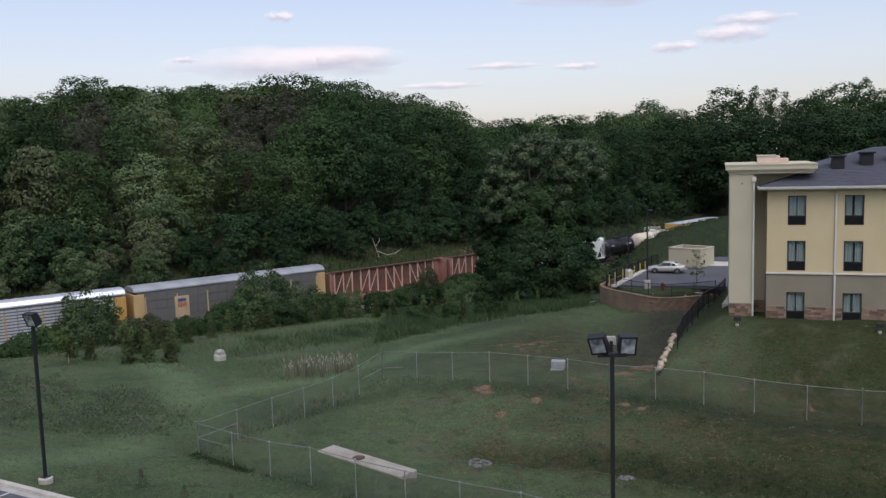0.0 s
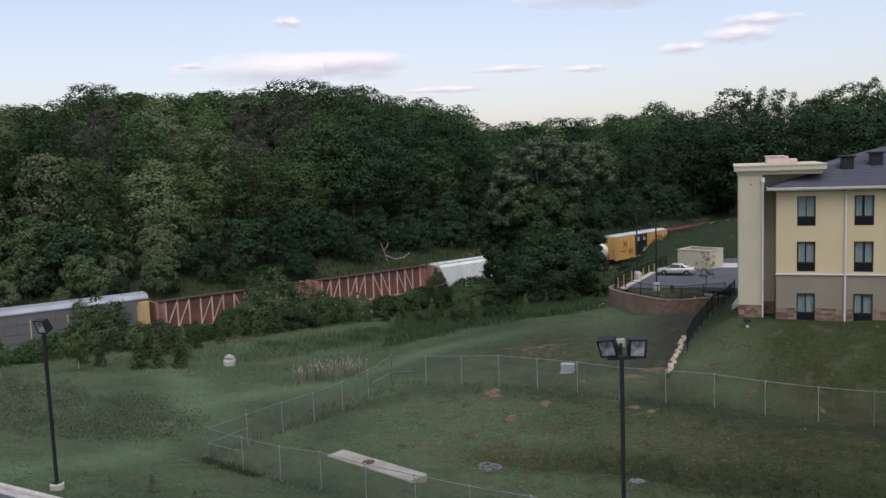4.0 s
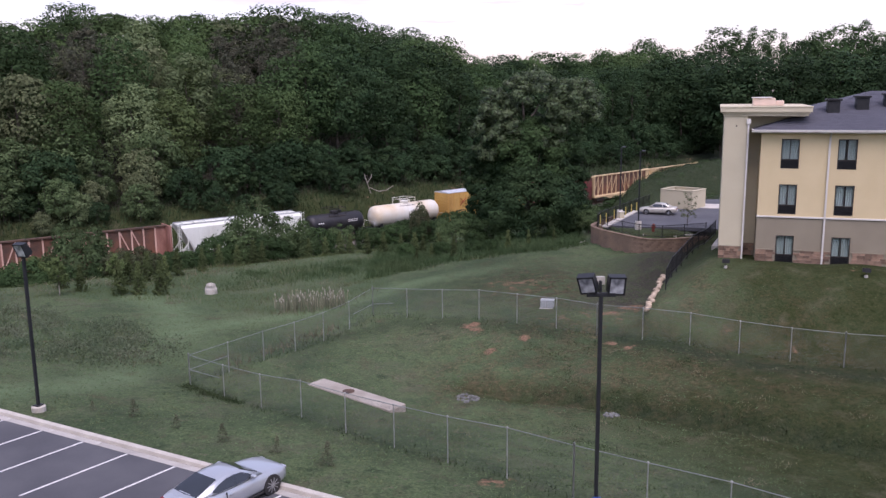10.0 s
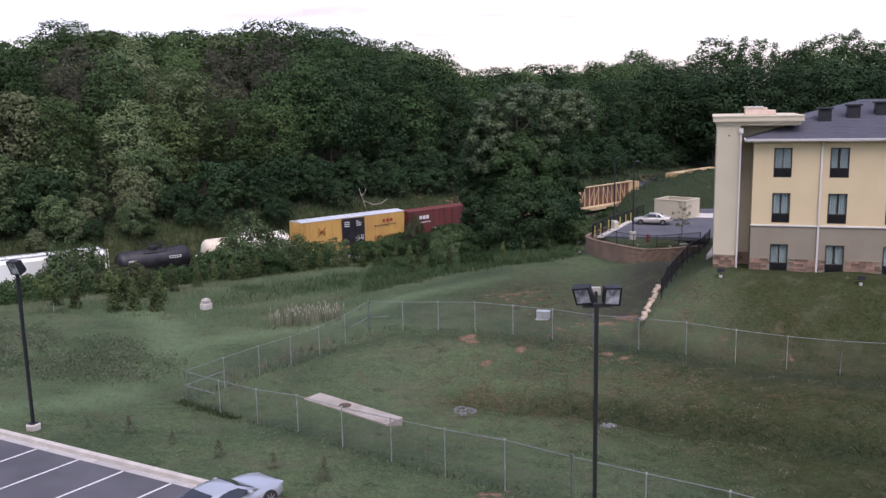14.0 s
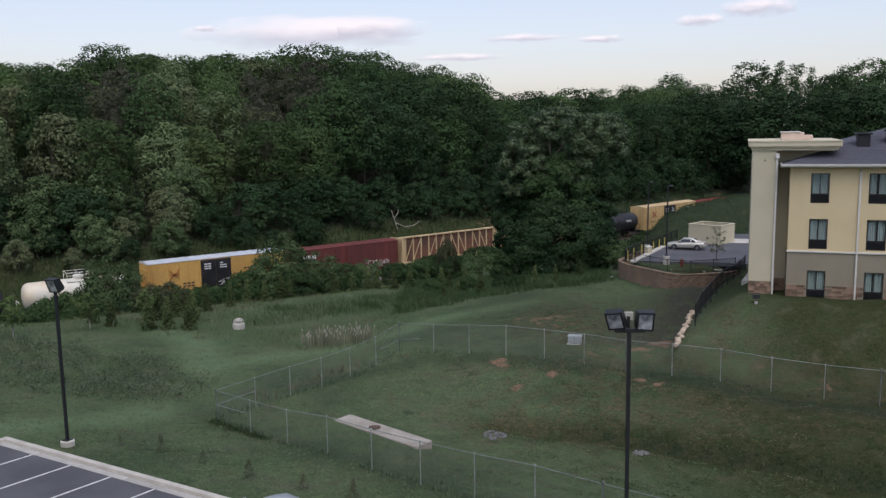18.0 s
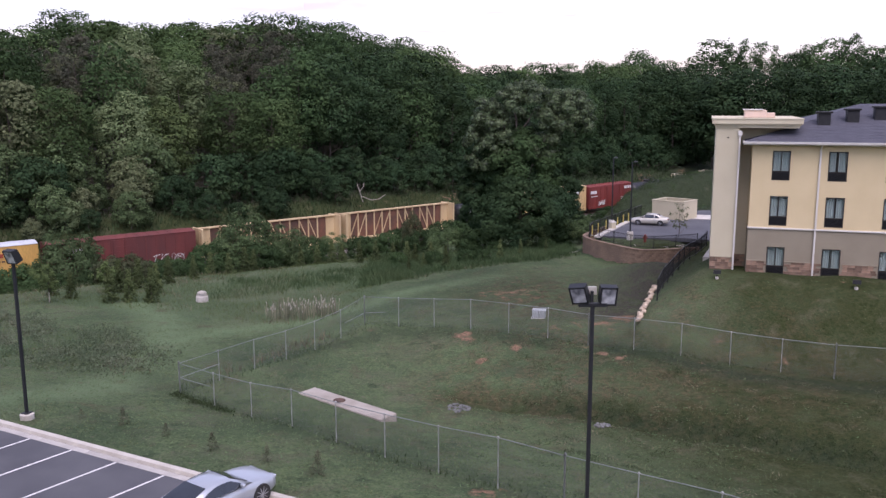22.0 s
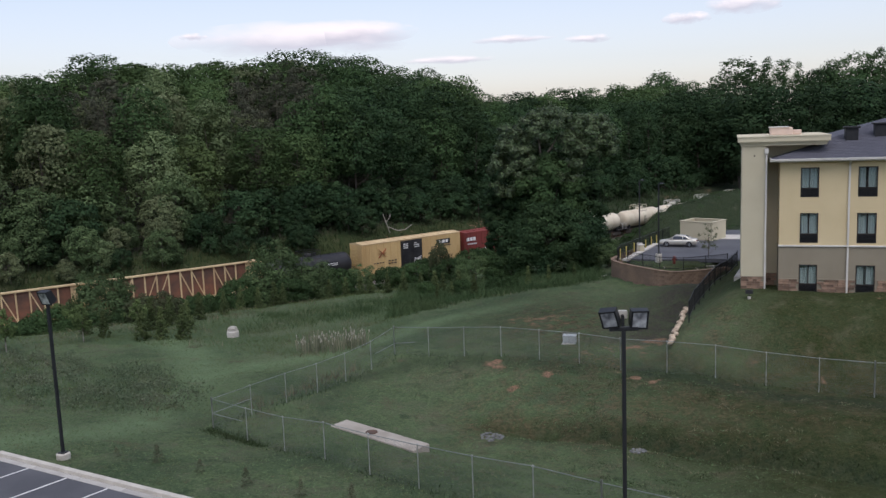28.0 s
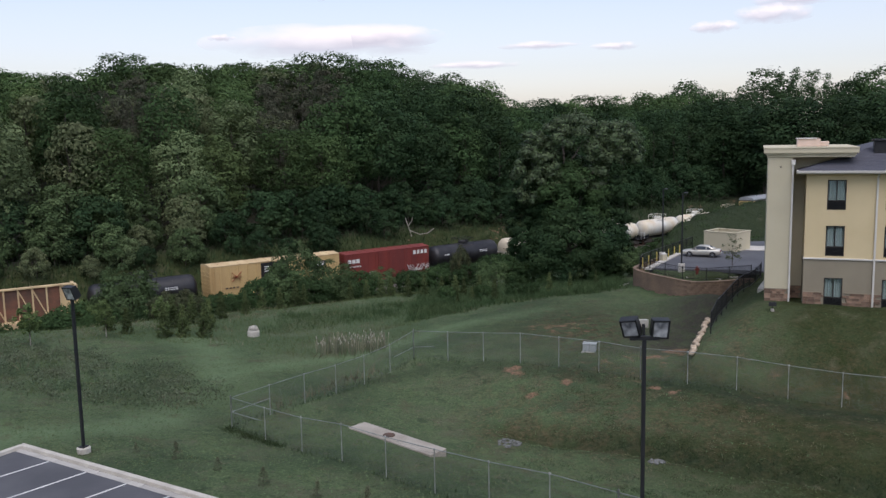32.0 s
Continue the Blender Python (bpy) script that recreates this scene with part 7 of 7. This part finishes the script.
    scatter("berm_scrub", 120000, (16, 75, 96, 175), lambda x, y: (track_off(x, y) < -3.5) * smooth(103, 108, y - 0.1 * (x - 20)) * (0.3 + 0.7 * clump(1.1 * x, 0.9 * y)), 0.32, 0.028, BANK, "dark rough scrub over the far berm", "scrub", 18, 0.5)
    scatter("berm_weeds", 40000, (18, 60, 98, 165), lambda x, y: (track_off(x, y) < -3.5) * smooth(103, 108, y - 0.1 * (x - 20)) * clump(1.6 * x + 2, 1.3 * y - 3), 0.42, 0.04, WEEDS, "patchy green weeds over the far berm", "weeds", 22, 0.6)
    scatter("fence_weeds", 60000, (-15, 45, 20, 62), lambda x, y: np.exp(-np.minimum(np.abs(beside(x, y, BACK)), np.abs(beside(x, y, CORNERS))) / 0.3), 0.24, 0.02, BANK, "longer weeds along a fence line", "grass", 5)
    mottle = lambda x, y: np.sin(0.9 * x + 1.6 * np.sin(0.7 * y)) * np.sin(1.2 * y + 1.4 * np.sin(0.8 * x)) + 0.5 * np.sin(2.7 * x + 1.9 * np.sin(2.1 * y))
    inside = lambda x, y: smooth(0.5, 2.5, beside(x, y, CORNERS) * -1) * smooth(0.3, 1.5, beside(x, y, BACK))
    scatter("hollow_tufts", 170000, (-6, 40, 22, 60), lambda x, y: inside(x, y) * smooth(0.2, 0.8, mottle(x, y)) * smooth(-2, 8, x), 0.11, 0.010, RANK, "dark tufts of rank grass in a hollow", "grass", 19, 0.7)
    scatter("dry_tufts", 65000, (-10, 40, 22, 60), lambda x, y: inside(x, y) * smooth(0.45, 1.0, mottle(x + 3.7, y - 2.2)), 0.10, 0.016, STRAW, "pale dry tufts in a grassed hollow", "dry grass", 20, 1.0)
    # low brambles
    rng = np.random.default_rng(6)
    n = 170000
    x, y = rng.uniform(-52, -16, n), rng.uniform(42, 74, n)
    patch = np.sin(x * 1.1 + 1.7 * np.sin(y * 0.9)) * np.sin(y * 1.0 + 1.6 * np.sin(x * 0.7)) + 0.4 * np.sin(x * 3.1 + y * 2.3)
    ok = rng.random(n) < brush(x, y) * (0.12 + 0.88 * smooth(-0.5, 0.5, patch + 0.6 * smooth(-27, -20, x)))
    x, y, patch = x[ok], y[ok], patch[ok]
    c = np.stack([x, y, height(x, y) + rng.random(len(x)) * np.clip(0.42 + 0.3 * patch, 0.08, 1)], 1)
    nn = rng.normal(size=c.shape) + np.array([0, 0, 0.6])
    nn /= np.linalg.norm(nn, axis=1)[:, None]
    tagged(new("bramble_patch", leaves("bramble_patch", c, nn, rng.uniform(0.035, 0.08, len(c)), BRAMBLE, rng)), "patchy low green brambles in rough ground", "brambles", kind="stuff")
    # cattails
    rng = random.Random(9)
    root = thing("cattail_bed", Matrix(), "bed of dry pale cattails in a wet hollow", "cattails")
    bm, heads = B(), B()
    for k in range(230):
        a, r = rng.uniform(0, 6.28), math.sqrt(rng.random())
        x, y = -10.4 + 2.9 * r * math.cos(a), 66.4 + 1.8 * r * math.sin(a) + 0.5 * r * math.cos(a)
        z, h = hz(x, y), rng.uniform(0.8, 1.45)
        t = (x + rng.uniform(-0.15, 0.15), y + rng.uniform(-0.15, 0.15), z + h)
        bar(bm, (x, y, z - 0.1), t, 0.035, 0.02, 4)
        if k % 3 == 0:
            bar(heads, (t[0], t[1], t[2] - 0.14), (t[0], t[1], t[2] + 0.04), 0.06)
    tagged(part("reed_growth", bm, REED, root), kind="stuff")
    tagged(part("seed_fluff", heads, SEED, root), kind="stuff")


grasses()
for spare in SPARE:
    for ob in (*spare.children_recursive, spare):
        bpy.data.objects.remove(ob)


# ---- parked cars ----
TYRE = mat("tyre_rubber", (0.015, 0.015, 0.015), (0.022, 0.022, 0.022), 5, 0.85)
ALLOY = mat("alloy_rim", (0.45, 0.46, 0.47), (0.35, 0.36, 0.37), 5, 0.35, 0.8)
CARGLASS = mat("tinted_car_glass", (0.02, 0.024, 0.028), (0.025, 0.03, 0.034), 1, 0.06, 0.0, fine=0.02, spec=0.8)
TAIL = mat("red_tail_lamp", (0.28, 0.01, 0.012), (0.2, 0.01, 0.01), 3, 0.2, spec=0.7)
HEADL = mat("clear_head_lamp", (0.55, 0.57, 0.6), (0.4, 0.42, 0.45), 6, 0.15, 0.3, spec=0.7)


def paint(name, c):
    m = mat(name, c, [v * 0.93 for v in c], 0.8, 0.30, 0.45, fine=0.03, spec=0.5)
    m.node_tree.nodes["Principled BSDF"].inputs["Coat Weight"].default_value = 0.6
    return m


def loft(bm, sections):
    """Closed rings of points, one after the other, capped."""
    rings = [[bm.verts.new(p) for p in s] for s in sections]
    for a, b in zip(rings, rings[1:]):
        n = len(a)
        for k in range(n):
            bm.faces.new((a[k], a[(k + 1) % n], b[(k + 1) % n], b[k]))
    bm.faces.new(rings[0][::-1]), bm.faces.new(rings[-1])
    bmesh.ops.recalc_face_normals(bm, faces=bm.faces)
    return bm


def car(name, m, label, coat, L, W, wheelbase, belt, roof, stations, cabin, wheel_r=0.34, fastback=False):
    """A car along +x (its nose), on its wheels. stations: (x, half width, sill, belt height); cabin: (x, half width, height) of the roof's ribs."""
    root = thing(name, m, label, "car", "parked cars")
    secs = []
    for x, hw, lo, hi in stations:
        half = [(hw * 0.90, lo), (hw * 0.985, lo + 0.12), (hw, lo + (hi - lo) * 0.5), (hw * 0.975, lo + (hi - lo) * 0.72), (hw * 0.90, hi - 0.04), (hw * 0.72, hi + 0.005), (hw * 0.35, hi + 0.02)]
        ring = [(x, -a, b) for a, b in half] + [(x, a, b) for a, b in half[::-1]]
        secs.append(ring)
    body = part("body", loft(B(), secs), coat, root, smooth=True)
    mod = body.modifiers.new("round", "SUBSURF")
    mod.levels = mod.render_levels = 1
    secs = []
    for x, hw, z0, z1 in cabin:
        half = [(hw[0], z0), (hw[0] * 0.6 + hw[1] * 0.4, z0 + 0.45 * (z1 - z0)), (hw[1], z0 + 0.84 * (z1 - z0)), (hw[1] * 0.86, z1 - 0.01), (hw[1] * 0.45, z1 + 0.015)]
        secs.append([(x, -a, b) for a, b in half] + [(x, a, b) for a, b in half[::-1]])
    part("cabin", loft(B(), secs), coat, root, smooth=True)

    def panel(points, name, out, material=CARGLASS, label=""):
        """A thin sheet through the points, set proud of the shell."""
        pts = [Vector(p) for p in points]
        bm, o = B(), Vector(out).normalized()
        lo, hi = [bm.verts.new(p - o * 0.02) for p in pts], [bm.verts.new(p + o * 0.016) for p in pts]
        n = len(pts)
        for k in range(n):
            bm.faces.new((lo[k], lo[(k + 1) % n], hi[(k + 1) % n], hi[k]))
        bm.faces.new(lo[::-1]), bm.faces.new(hi)
        bmesh.ops.recalc_face_normals(bm, faces=bm.faces)
        return part(name, bm, material, root, label)

    f0, f1, mid, r1, r0 = cabin
    top = lambda c: c[3] + 0.012
    panel([(f0[0] - 0.10, -f0[1][1] * 0.86, top(f0) + 0.03), (f0[0] - 0.10, f0[1][1] * 0.86, top(f0) + 0.03), (f1[0] + 0.07, f1[1][1] * 0.84, top(f1) - 0.035), (f1[0] + 0.07, -f1[1][1] * 0.84, top(f1) - 0.035)], "windscreen", (0.5, 0, 1), CARGLASS, "dark sloping windscreen")
    wr = 0.95 if fastback else 0.84
    panel([(r1[0] + 0.06, -r1[1][1] * wr * 0.9, top(r1) + 0.012), (r1[0] + 0.02, 0, top(r1) + 0.03), (r1[0] + 0.06, r1[1][1] * wr * 0.9, top(r1) + 0.012), (r0[0] + 0.20, r0[1][1] * wr, top(r0) + 0.045), (r0[0] + 0.14, 0, top(r0) + 0.05), (r0[0] + 0.20, -r0[1][1] * wr, top(r0) + 0.045)], "rear_window", (-0.4, 0, 1), CARGLASS, "dark sloping rear window")
    ylow, yhigh = mid[1][0], mid[1][1]
    zl, zh = mid[2] + 0.05, mid[2] + 0.80 * (mid[3] - mid[2])
    for s in (-1, 1):
        yy = lambda z: s * (ylow + (yhigh - ylow) * min(max((z - mid[2]) / (0.84 * (mid[3] - mid[2])), 0), 1) + (0.03 if fastback else 0.008))
        out = (0, s, 0.45)
        xm = mid[0] - 0.28
        zr = r1[2] + 0.72 * (r1[3] - r1[2])
        if fastback:
            arch = [(f0[0] - 0.34, zl), (f0[0] - 0.62, zl + 0.17), (f1[0] - 0.02, zh - 0.02), (f1[0] - 0.35, zh + 0.012), (mid[0] - 0.12, zh), (r1[0] + 0.06, zh - 0.075), (r1[0] - 0.26, zl + 0.13), (r1[0] - 0.30, zl + 0.08), (r1[0] - 0.10, zl + 0.025), (mid[0], zl)]
            panel([(x, yy(z), z) for x, z in arch], "side_window", out, CARGLASS, "long dark side window under an arched roofline")
        else:
            panel([(f0[0] - 0.26, yy(zl), zl), (f1[0] - 0.02, yy(zh), zh), (xm + 0.03, yy(zh), zh), (xm + 0.03, yy(zl), zl)], "side_window", out)
            panel([(xm - 0.04, yy(zl), zl), (xm - 0.04, yy(zh), zh), (r1[0] + 0.10, yy(zr), zr), (r1[0] - 0.28, yy(zl + 0.06), zl + 0.06), (r1[0] - 0.02, yy(zl), zl)], "quarter_window", out)
        part("mirror", box(B(), f0[0] - 0.62, f0[0] - 0.46, *sorted((s * (W / 2 - 0.10), s * (W / 2 + 0.10))), belt + 0.02, belt + 0.15, 0.04), coat, root)
        part("door_handle", box(B(), xm + 0.08, xm + 0.26, *sorted((s * (W / 2 - 0.04), s * (W / 2 + 0.008))), belt - 0.21, belt - 0.175, 0.008), coat, root)
        part("door_seam", box(B(), xm - 0.05, xm - 0.038, *sorted((s * (W / 2 - 0.07), s * (W / 2 - 0.008))), 0.34, belt - 0.05), BLACK, root)
        part("headlight", box(B(), L / 2 - 0.30, L / 2 - 0.12, *sorted((s * 0.42, s * 0.72)), belt - 0.33, belt - 0.23, 0.02), HEADL, root, "clear headlight")
        part("tail_light", box(B(), -L / 2 + 0.02, -L / 2 + 0.14, *sorted((s * 0.40, s * 0.70)), belt - 0.17, belt - 0.04, 0.02), TAIL, root, "red tail lamp")
        part("side_skirt", box(B(), -wheelbase / 2 + 0.35, wheelbase / 2 - 0.4, *sorted((s * (W / 2 - 0.12), s * (W / 2 - 0.02))), 0.19, 0.27, 0.02), BLACK, root)
    part("rear_panel", box(B(), -L / 2 + 0.0, -L / 2 + 0.05, -W / 2 + 0.45, W / 2 - 0.45, belt - 0.20, belt - 0.06, 0.015), BLACK, root)
    part("number_plate", box(B(), -L / 2 - 0.015, -L / 2 + 0.02, -0.26, 0.26, belt - 0.45, belt - 0.31, 0.006), MARK, root)
    part("front_grille", box(B(), L / 2 - 0.16, L / 2 - 0.03, -0.5, 0.5, 0.42, 0.60, 0.02), BLACK, root)
    for x in (-wheelbase / 2 - 0.03, wheelbase / 2 - 0.03):
        for s in (-1, 1):
            y = s * (W / 2 - 0.12)
            arch = part("wheel_arch", lathe(B(), [(wheel_r + 0.06, -0.02), (wheel_r + 0.06, 0.02)], 22, "y", (x, s * (W / 2 - 0.018), wheel_r)), BLACK, root)
            wh = part("wheel", lathe(B(), [(wheel_r - 0.05, -0.11), (wheel_r, -0.07), (wheel_r, 0.07), (wheel_r - 0.05, 0.11)], 22, "y", (x, y, wheel_r)), TYRE, root)
            bm = B()
            for k in range(10):
                a = 2 * math.pi * k / 10
                bar(bm, (x, y + s * 0.125, wheel_r), (x + math.cos(a) * (wheel_r - 0.07), y + s * 0.115, wheel_r + math.sin(a) * (wheel_r - 0.07)), 0.045, 0.03)
            lathe(bm, [(0.07, y + s * 0.10), (0.06, y + s * 0.14)], 10, "y", (x, 0, wheel_r))
            part("rim", bm, ALLOY, wh, "spoked alloy rim")
    return root


def coupe():
    L, W = 4.78, 1.91
    st = [(-2.39, 0.62, 0.42, 0.86), (-2.30, 0.84, 0.32, 0.96), (-1.9, 0.93, 0.24, 1.0), (-1.35, 0.955, 0.22, 1.0), (-0.6, 0.935, 0.2, 0.96), (0.3, 0.935, 0.2, 0.95), (1.0, 0.95, 0.2, 0.95), (1.5, 0.955, 0.22, 0.90), (1.90, 0.92, 0.22, 0.84), (2.17, 0.84, 0.26, 0.78), (2.29, 0.66, 0.32, 0.67)]
    cab = [(0.98, (0.82, 0.76), 0.92, 0.94), (0.12, (0.83, 0.62), 0.92, 1.34), (-0.45, (0.84, 0.62), 0.92, 1.38), (-0.98, (0.84, 0.63), 0.94, 1.32), (-2.05, (0.76, 0.64), 0.96, 1.0)]
    p = lot_point(-20.85, -1.75)
    m = Matrix.Translation(p) @ pose(0, 0, 0, 0, 0, 90 - 28.6 - 7.7)
    car("sports_coupe", m, "silver two-door sports coupe parked nose to the kerb", paint("silver_paint", (0.46, 0.485, 0.51)), L, W, 2.72, 0.96, 1.38, st, cab, 0.35, True)


def sedan():
    L, W = 4.8, 1.82
    st = [(-2.4, 0.60, 0.40, 0.90), (-2.3, 0.80, 0.32, 1.0), (-1.9, 0.89, 0.26, 1.03), (-1.3, 0.91, 0.22, 1.0), (0, 0.91, 0.2, 0.97), (1.0, 0.91, 0.2, 0.95), (1.5, 0.90, 0.22, 0.88), (2.0, 0.85, 0.24, 0.80), (2.3, 0.74, 0.28, 0.70), (2.4, 0.55, 0.36, 0.60)]
    cab = [(1.15, (0.78, 0.72), 0.92, 0.95), (0.35, (0.80, 0.62), 0.92, 1.41), (-0.35, (0.81, 0.63), 0.92, 1.46), (-1.05, (0.80, 0.60), 0.94, 1.38), (-1.8, (0.74, 0.62), 0.98, 1.03)]
    m = pose(24.3, 93.4, LOTZ + 0.06, 0, 0, 158) @ Matrix.Diagonal((0.87, 0.87, 0.87, 1))
    car("sedan", m, "pale gold four-door sedan parked beside an enclosure", paint("champagne_paint", (0.50, 0.47, 0.40)), L, W, 2.78, 0.96, 1.46, st, cab, 0.33)


coupe()
sedan()


# ---- clouds far off ----
def cloud_material():
    m = bpy.data.materials.new("thin_cloud")
    m.use_nodes = True
    n, l = m.node_tree.nodes, m.node_tree.links
    tc = n.new("ShaderNodeTexCoord")
    length = n.new("ShaderNodeVectorMath")
    length.operation = "LENGTH"
    l.new(tc.outputs["Object"], length.inputs[0])
    info, add, mp = n.new("ShaderNodeObjectInfo"), n.new("ShaderNodeVectorMath"), n.new("ShaderNodeMapping")
    mp.inputs["Scale"].default_value = (1.6, 0.7, 1)
    l.new(tc.outputs["Object"], mp.inputs["Vector"])
    l.new(mp.outputs["Vector"], add.inputs[0]), l.new(info.outputs["Location"], add.inputs[1])
    nz = n.new("ShaderNodeTexNoise")
    nz.inputs["Scale"].default_value, nz.inputs["Detail"].default_value = 1.3, 7
    l.new(add.outputs[0], nz.inputs["Vector"])
    body = n.new("ShaderNodeMath")
    body.operation = "SUBTRACT"
    l.new(nz.outputs["Fac"], body.inputs[0])
    fall = n.new("ShaderNodeMath")
    fall.operation = "MULTIPLY_ADD"
    l.new(length.outputs["Value"], fall.inputs[0])
    fall.inputs[1].default_value, fall.inputs[2].default_value = 0.62, -0.12
    l.new(fall.outputs[0], body.inputs[1])
    rg = n.new("ShaderNodeMapRange")
    rg.inputs["From Min"].default_value, rg.inputs["From Max"].default_value = 0.0, 0.42
    rg.inputs["To Max"].default_value = 0.8
    l.new(body.outputs[0], rg.inputs["Value"])
    em, tr, mix = n.new("ShaderNodeEmission"), n.new("ShaderNodeBsdfTransparent"), n.new("ShaderNodeMixShader")
    sep, tint = n.new("ShaderNodeSeparateXYZ"), n.new("ShaderNodeValToRGB")
    l.new(tc.outputs["Object"], sep.inputs[0])
    lift = n.new("ShaderNodeMath")
    lift.operation = "MULTIPLY_ADD"
    l.new(nz.outputs["Fac"], lift.inputs[0])
    lift.inputs[1].default_value = 1.2
    l.new(sep.outputs["Y"], lift.inputs[2])
    # Clouds glow; their pink lit tops and grey undersides are put into the colour
    tint.color_ramp.elements[0].position, tint.color_ramp.elements[1].position = 0.3, 0.95
    tint.color_ramp.elements[0].color, tint.color_ramp.elements[1].color = (0.54, 0.52, 0.55, 1), (0.92, 0.83, 0.79, 1)
    l.new(lift.outputs[0], tint.inputs["Fac"]), l.new(tint.outputs["Color"], em.inputs["Color"])
    em.inputs["Strength"].default_value = 0.72
    l.new(rg.outputs["Result"], mix.inputs["Fac"]), l.new(tr.outputs[0], mix.inputs[1]), l.new(em.outputs[0], mix.inputs[2])
    l.new(mix.outputs[0], n["Material Output"].inputs["Surface"])
    return m


CLOUD = cloud_material()


def cloud(az, el, wide, tall):
    r = 3200.0
    d = Vector((math.sin(radians(az)) * math.cos(radians(el)), math.cos(radians(az)) * math.cos(radians(el)), math.sin(radians(el))))
    c = Vector(EYE) + d * r
    bm = B()
    bmesh.ops.create_circle(bm, cap_ends=True, cap_tris=True, segments=32, radius=1.0)
    me = finish(bm, "cloud", CLOUD, True)
    ob = new("cloud", me)
    ob.matrix_basis = look(c, EYE) @ Matrix.Diagonal((r * math.tan(radians(wide / 2)), r * math.tan(radians(tall / 2)), 60, 1))
    ob.visible_shadow = False
    tagged(ob, "thin pinkish-grey evening cloud low in the sky", "cloud", "evening clouds", "structure")


for c in ((-9.5, 6.05, 17.0, 2.5), (-6.9, 6.4, 9.8, 1.7), (11.9, 10.0, 14.9, 2.1), (-10.4, 9.0, 2.2, 0.85), (19.7, 7.7, 5.4, 0.9), (18.4, 6.9, 5.4, 1.3), (15.1, 6.3, 3.2, 0.85), (4.1, 5.6, 5.7, 0.6), (9.0, 5.4, 3.3, 0.6), (-0.1, 4.45, 6.4, 0.6), (-16.5, 6.3, 1.8, 0.5)):
    cloud(*c)


# ---- the building from which the camera looks out ----
def own_building():
    root = thing("own_building", Matrix.Translation((0, 0, 0)) @ pose(0, -0.9, 0, 0, 0, -28.6), "plain pale stucco building behind the camera", "building", kind="structure")
    part("wall", box(B(), -40, 40, -18, 0, -0.5, 19.0), PALESTUCCO, root)
    part("parapet", box(B(), -40.2, 40.2, -18.2, 0.15, 19.0, 19.6, 0.02), TRIM, root)


own_building()


motions()
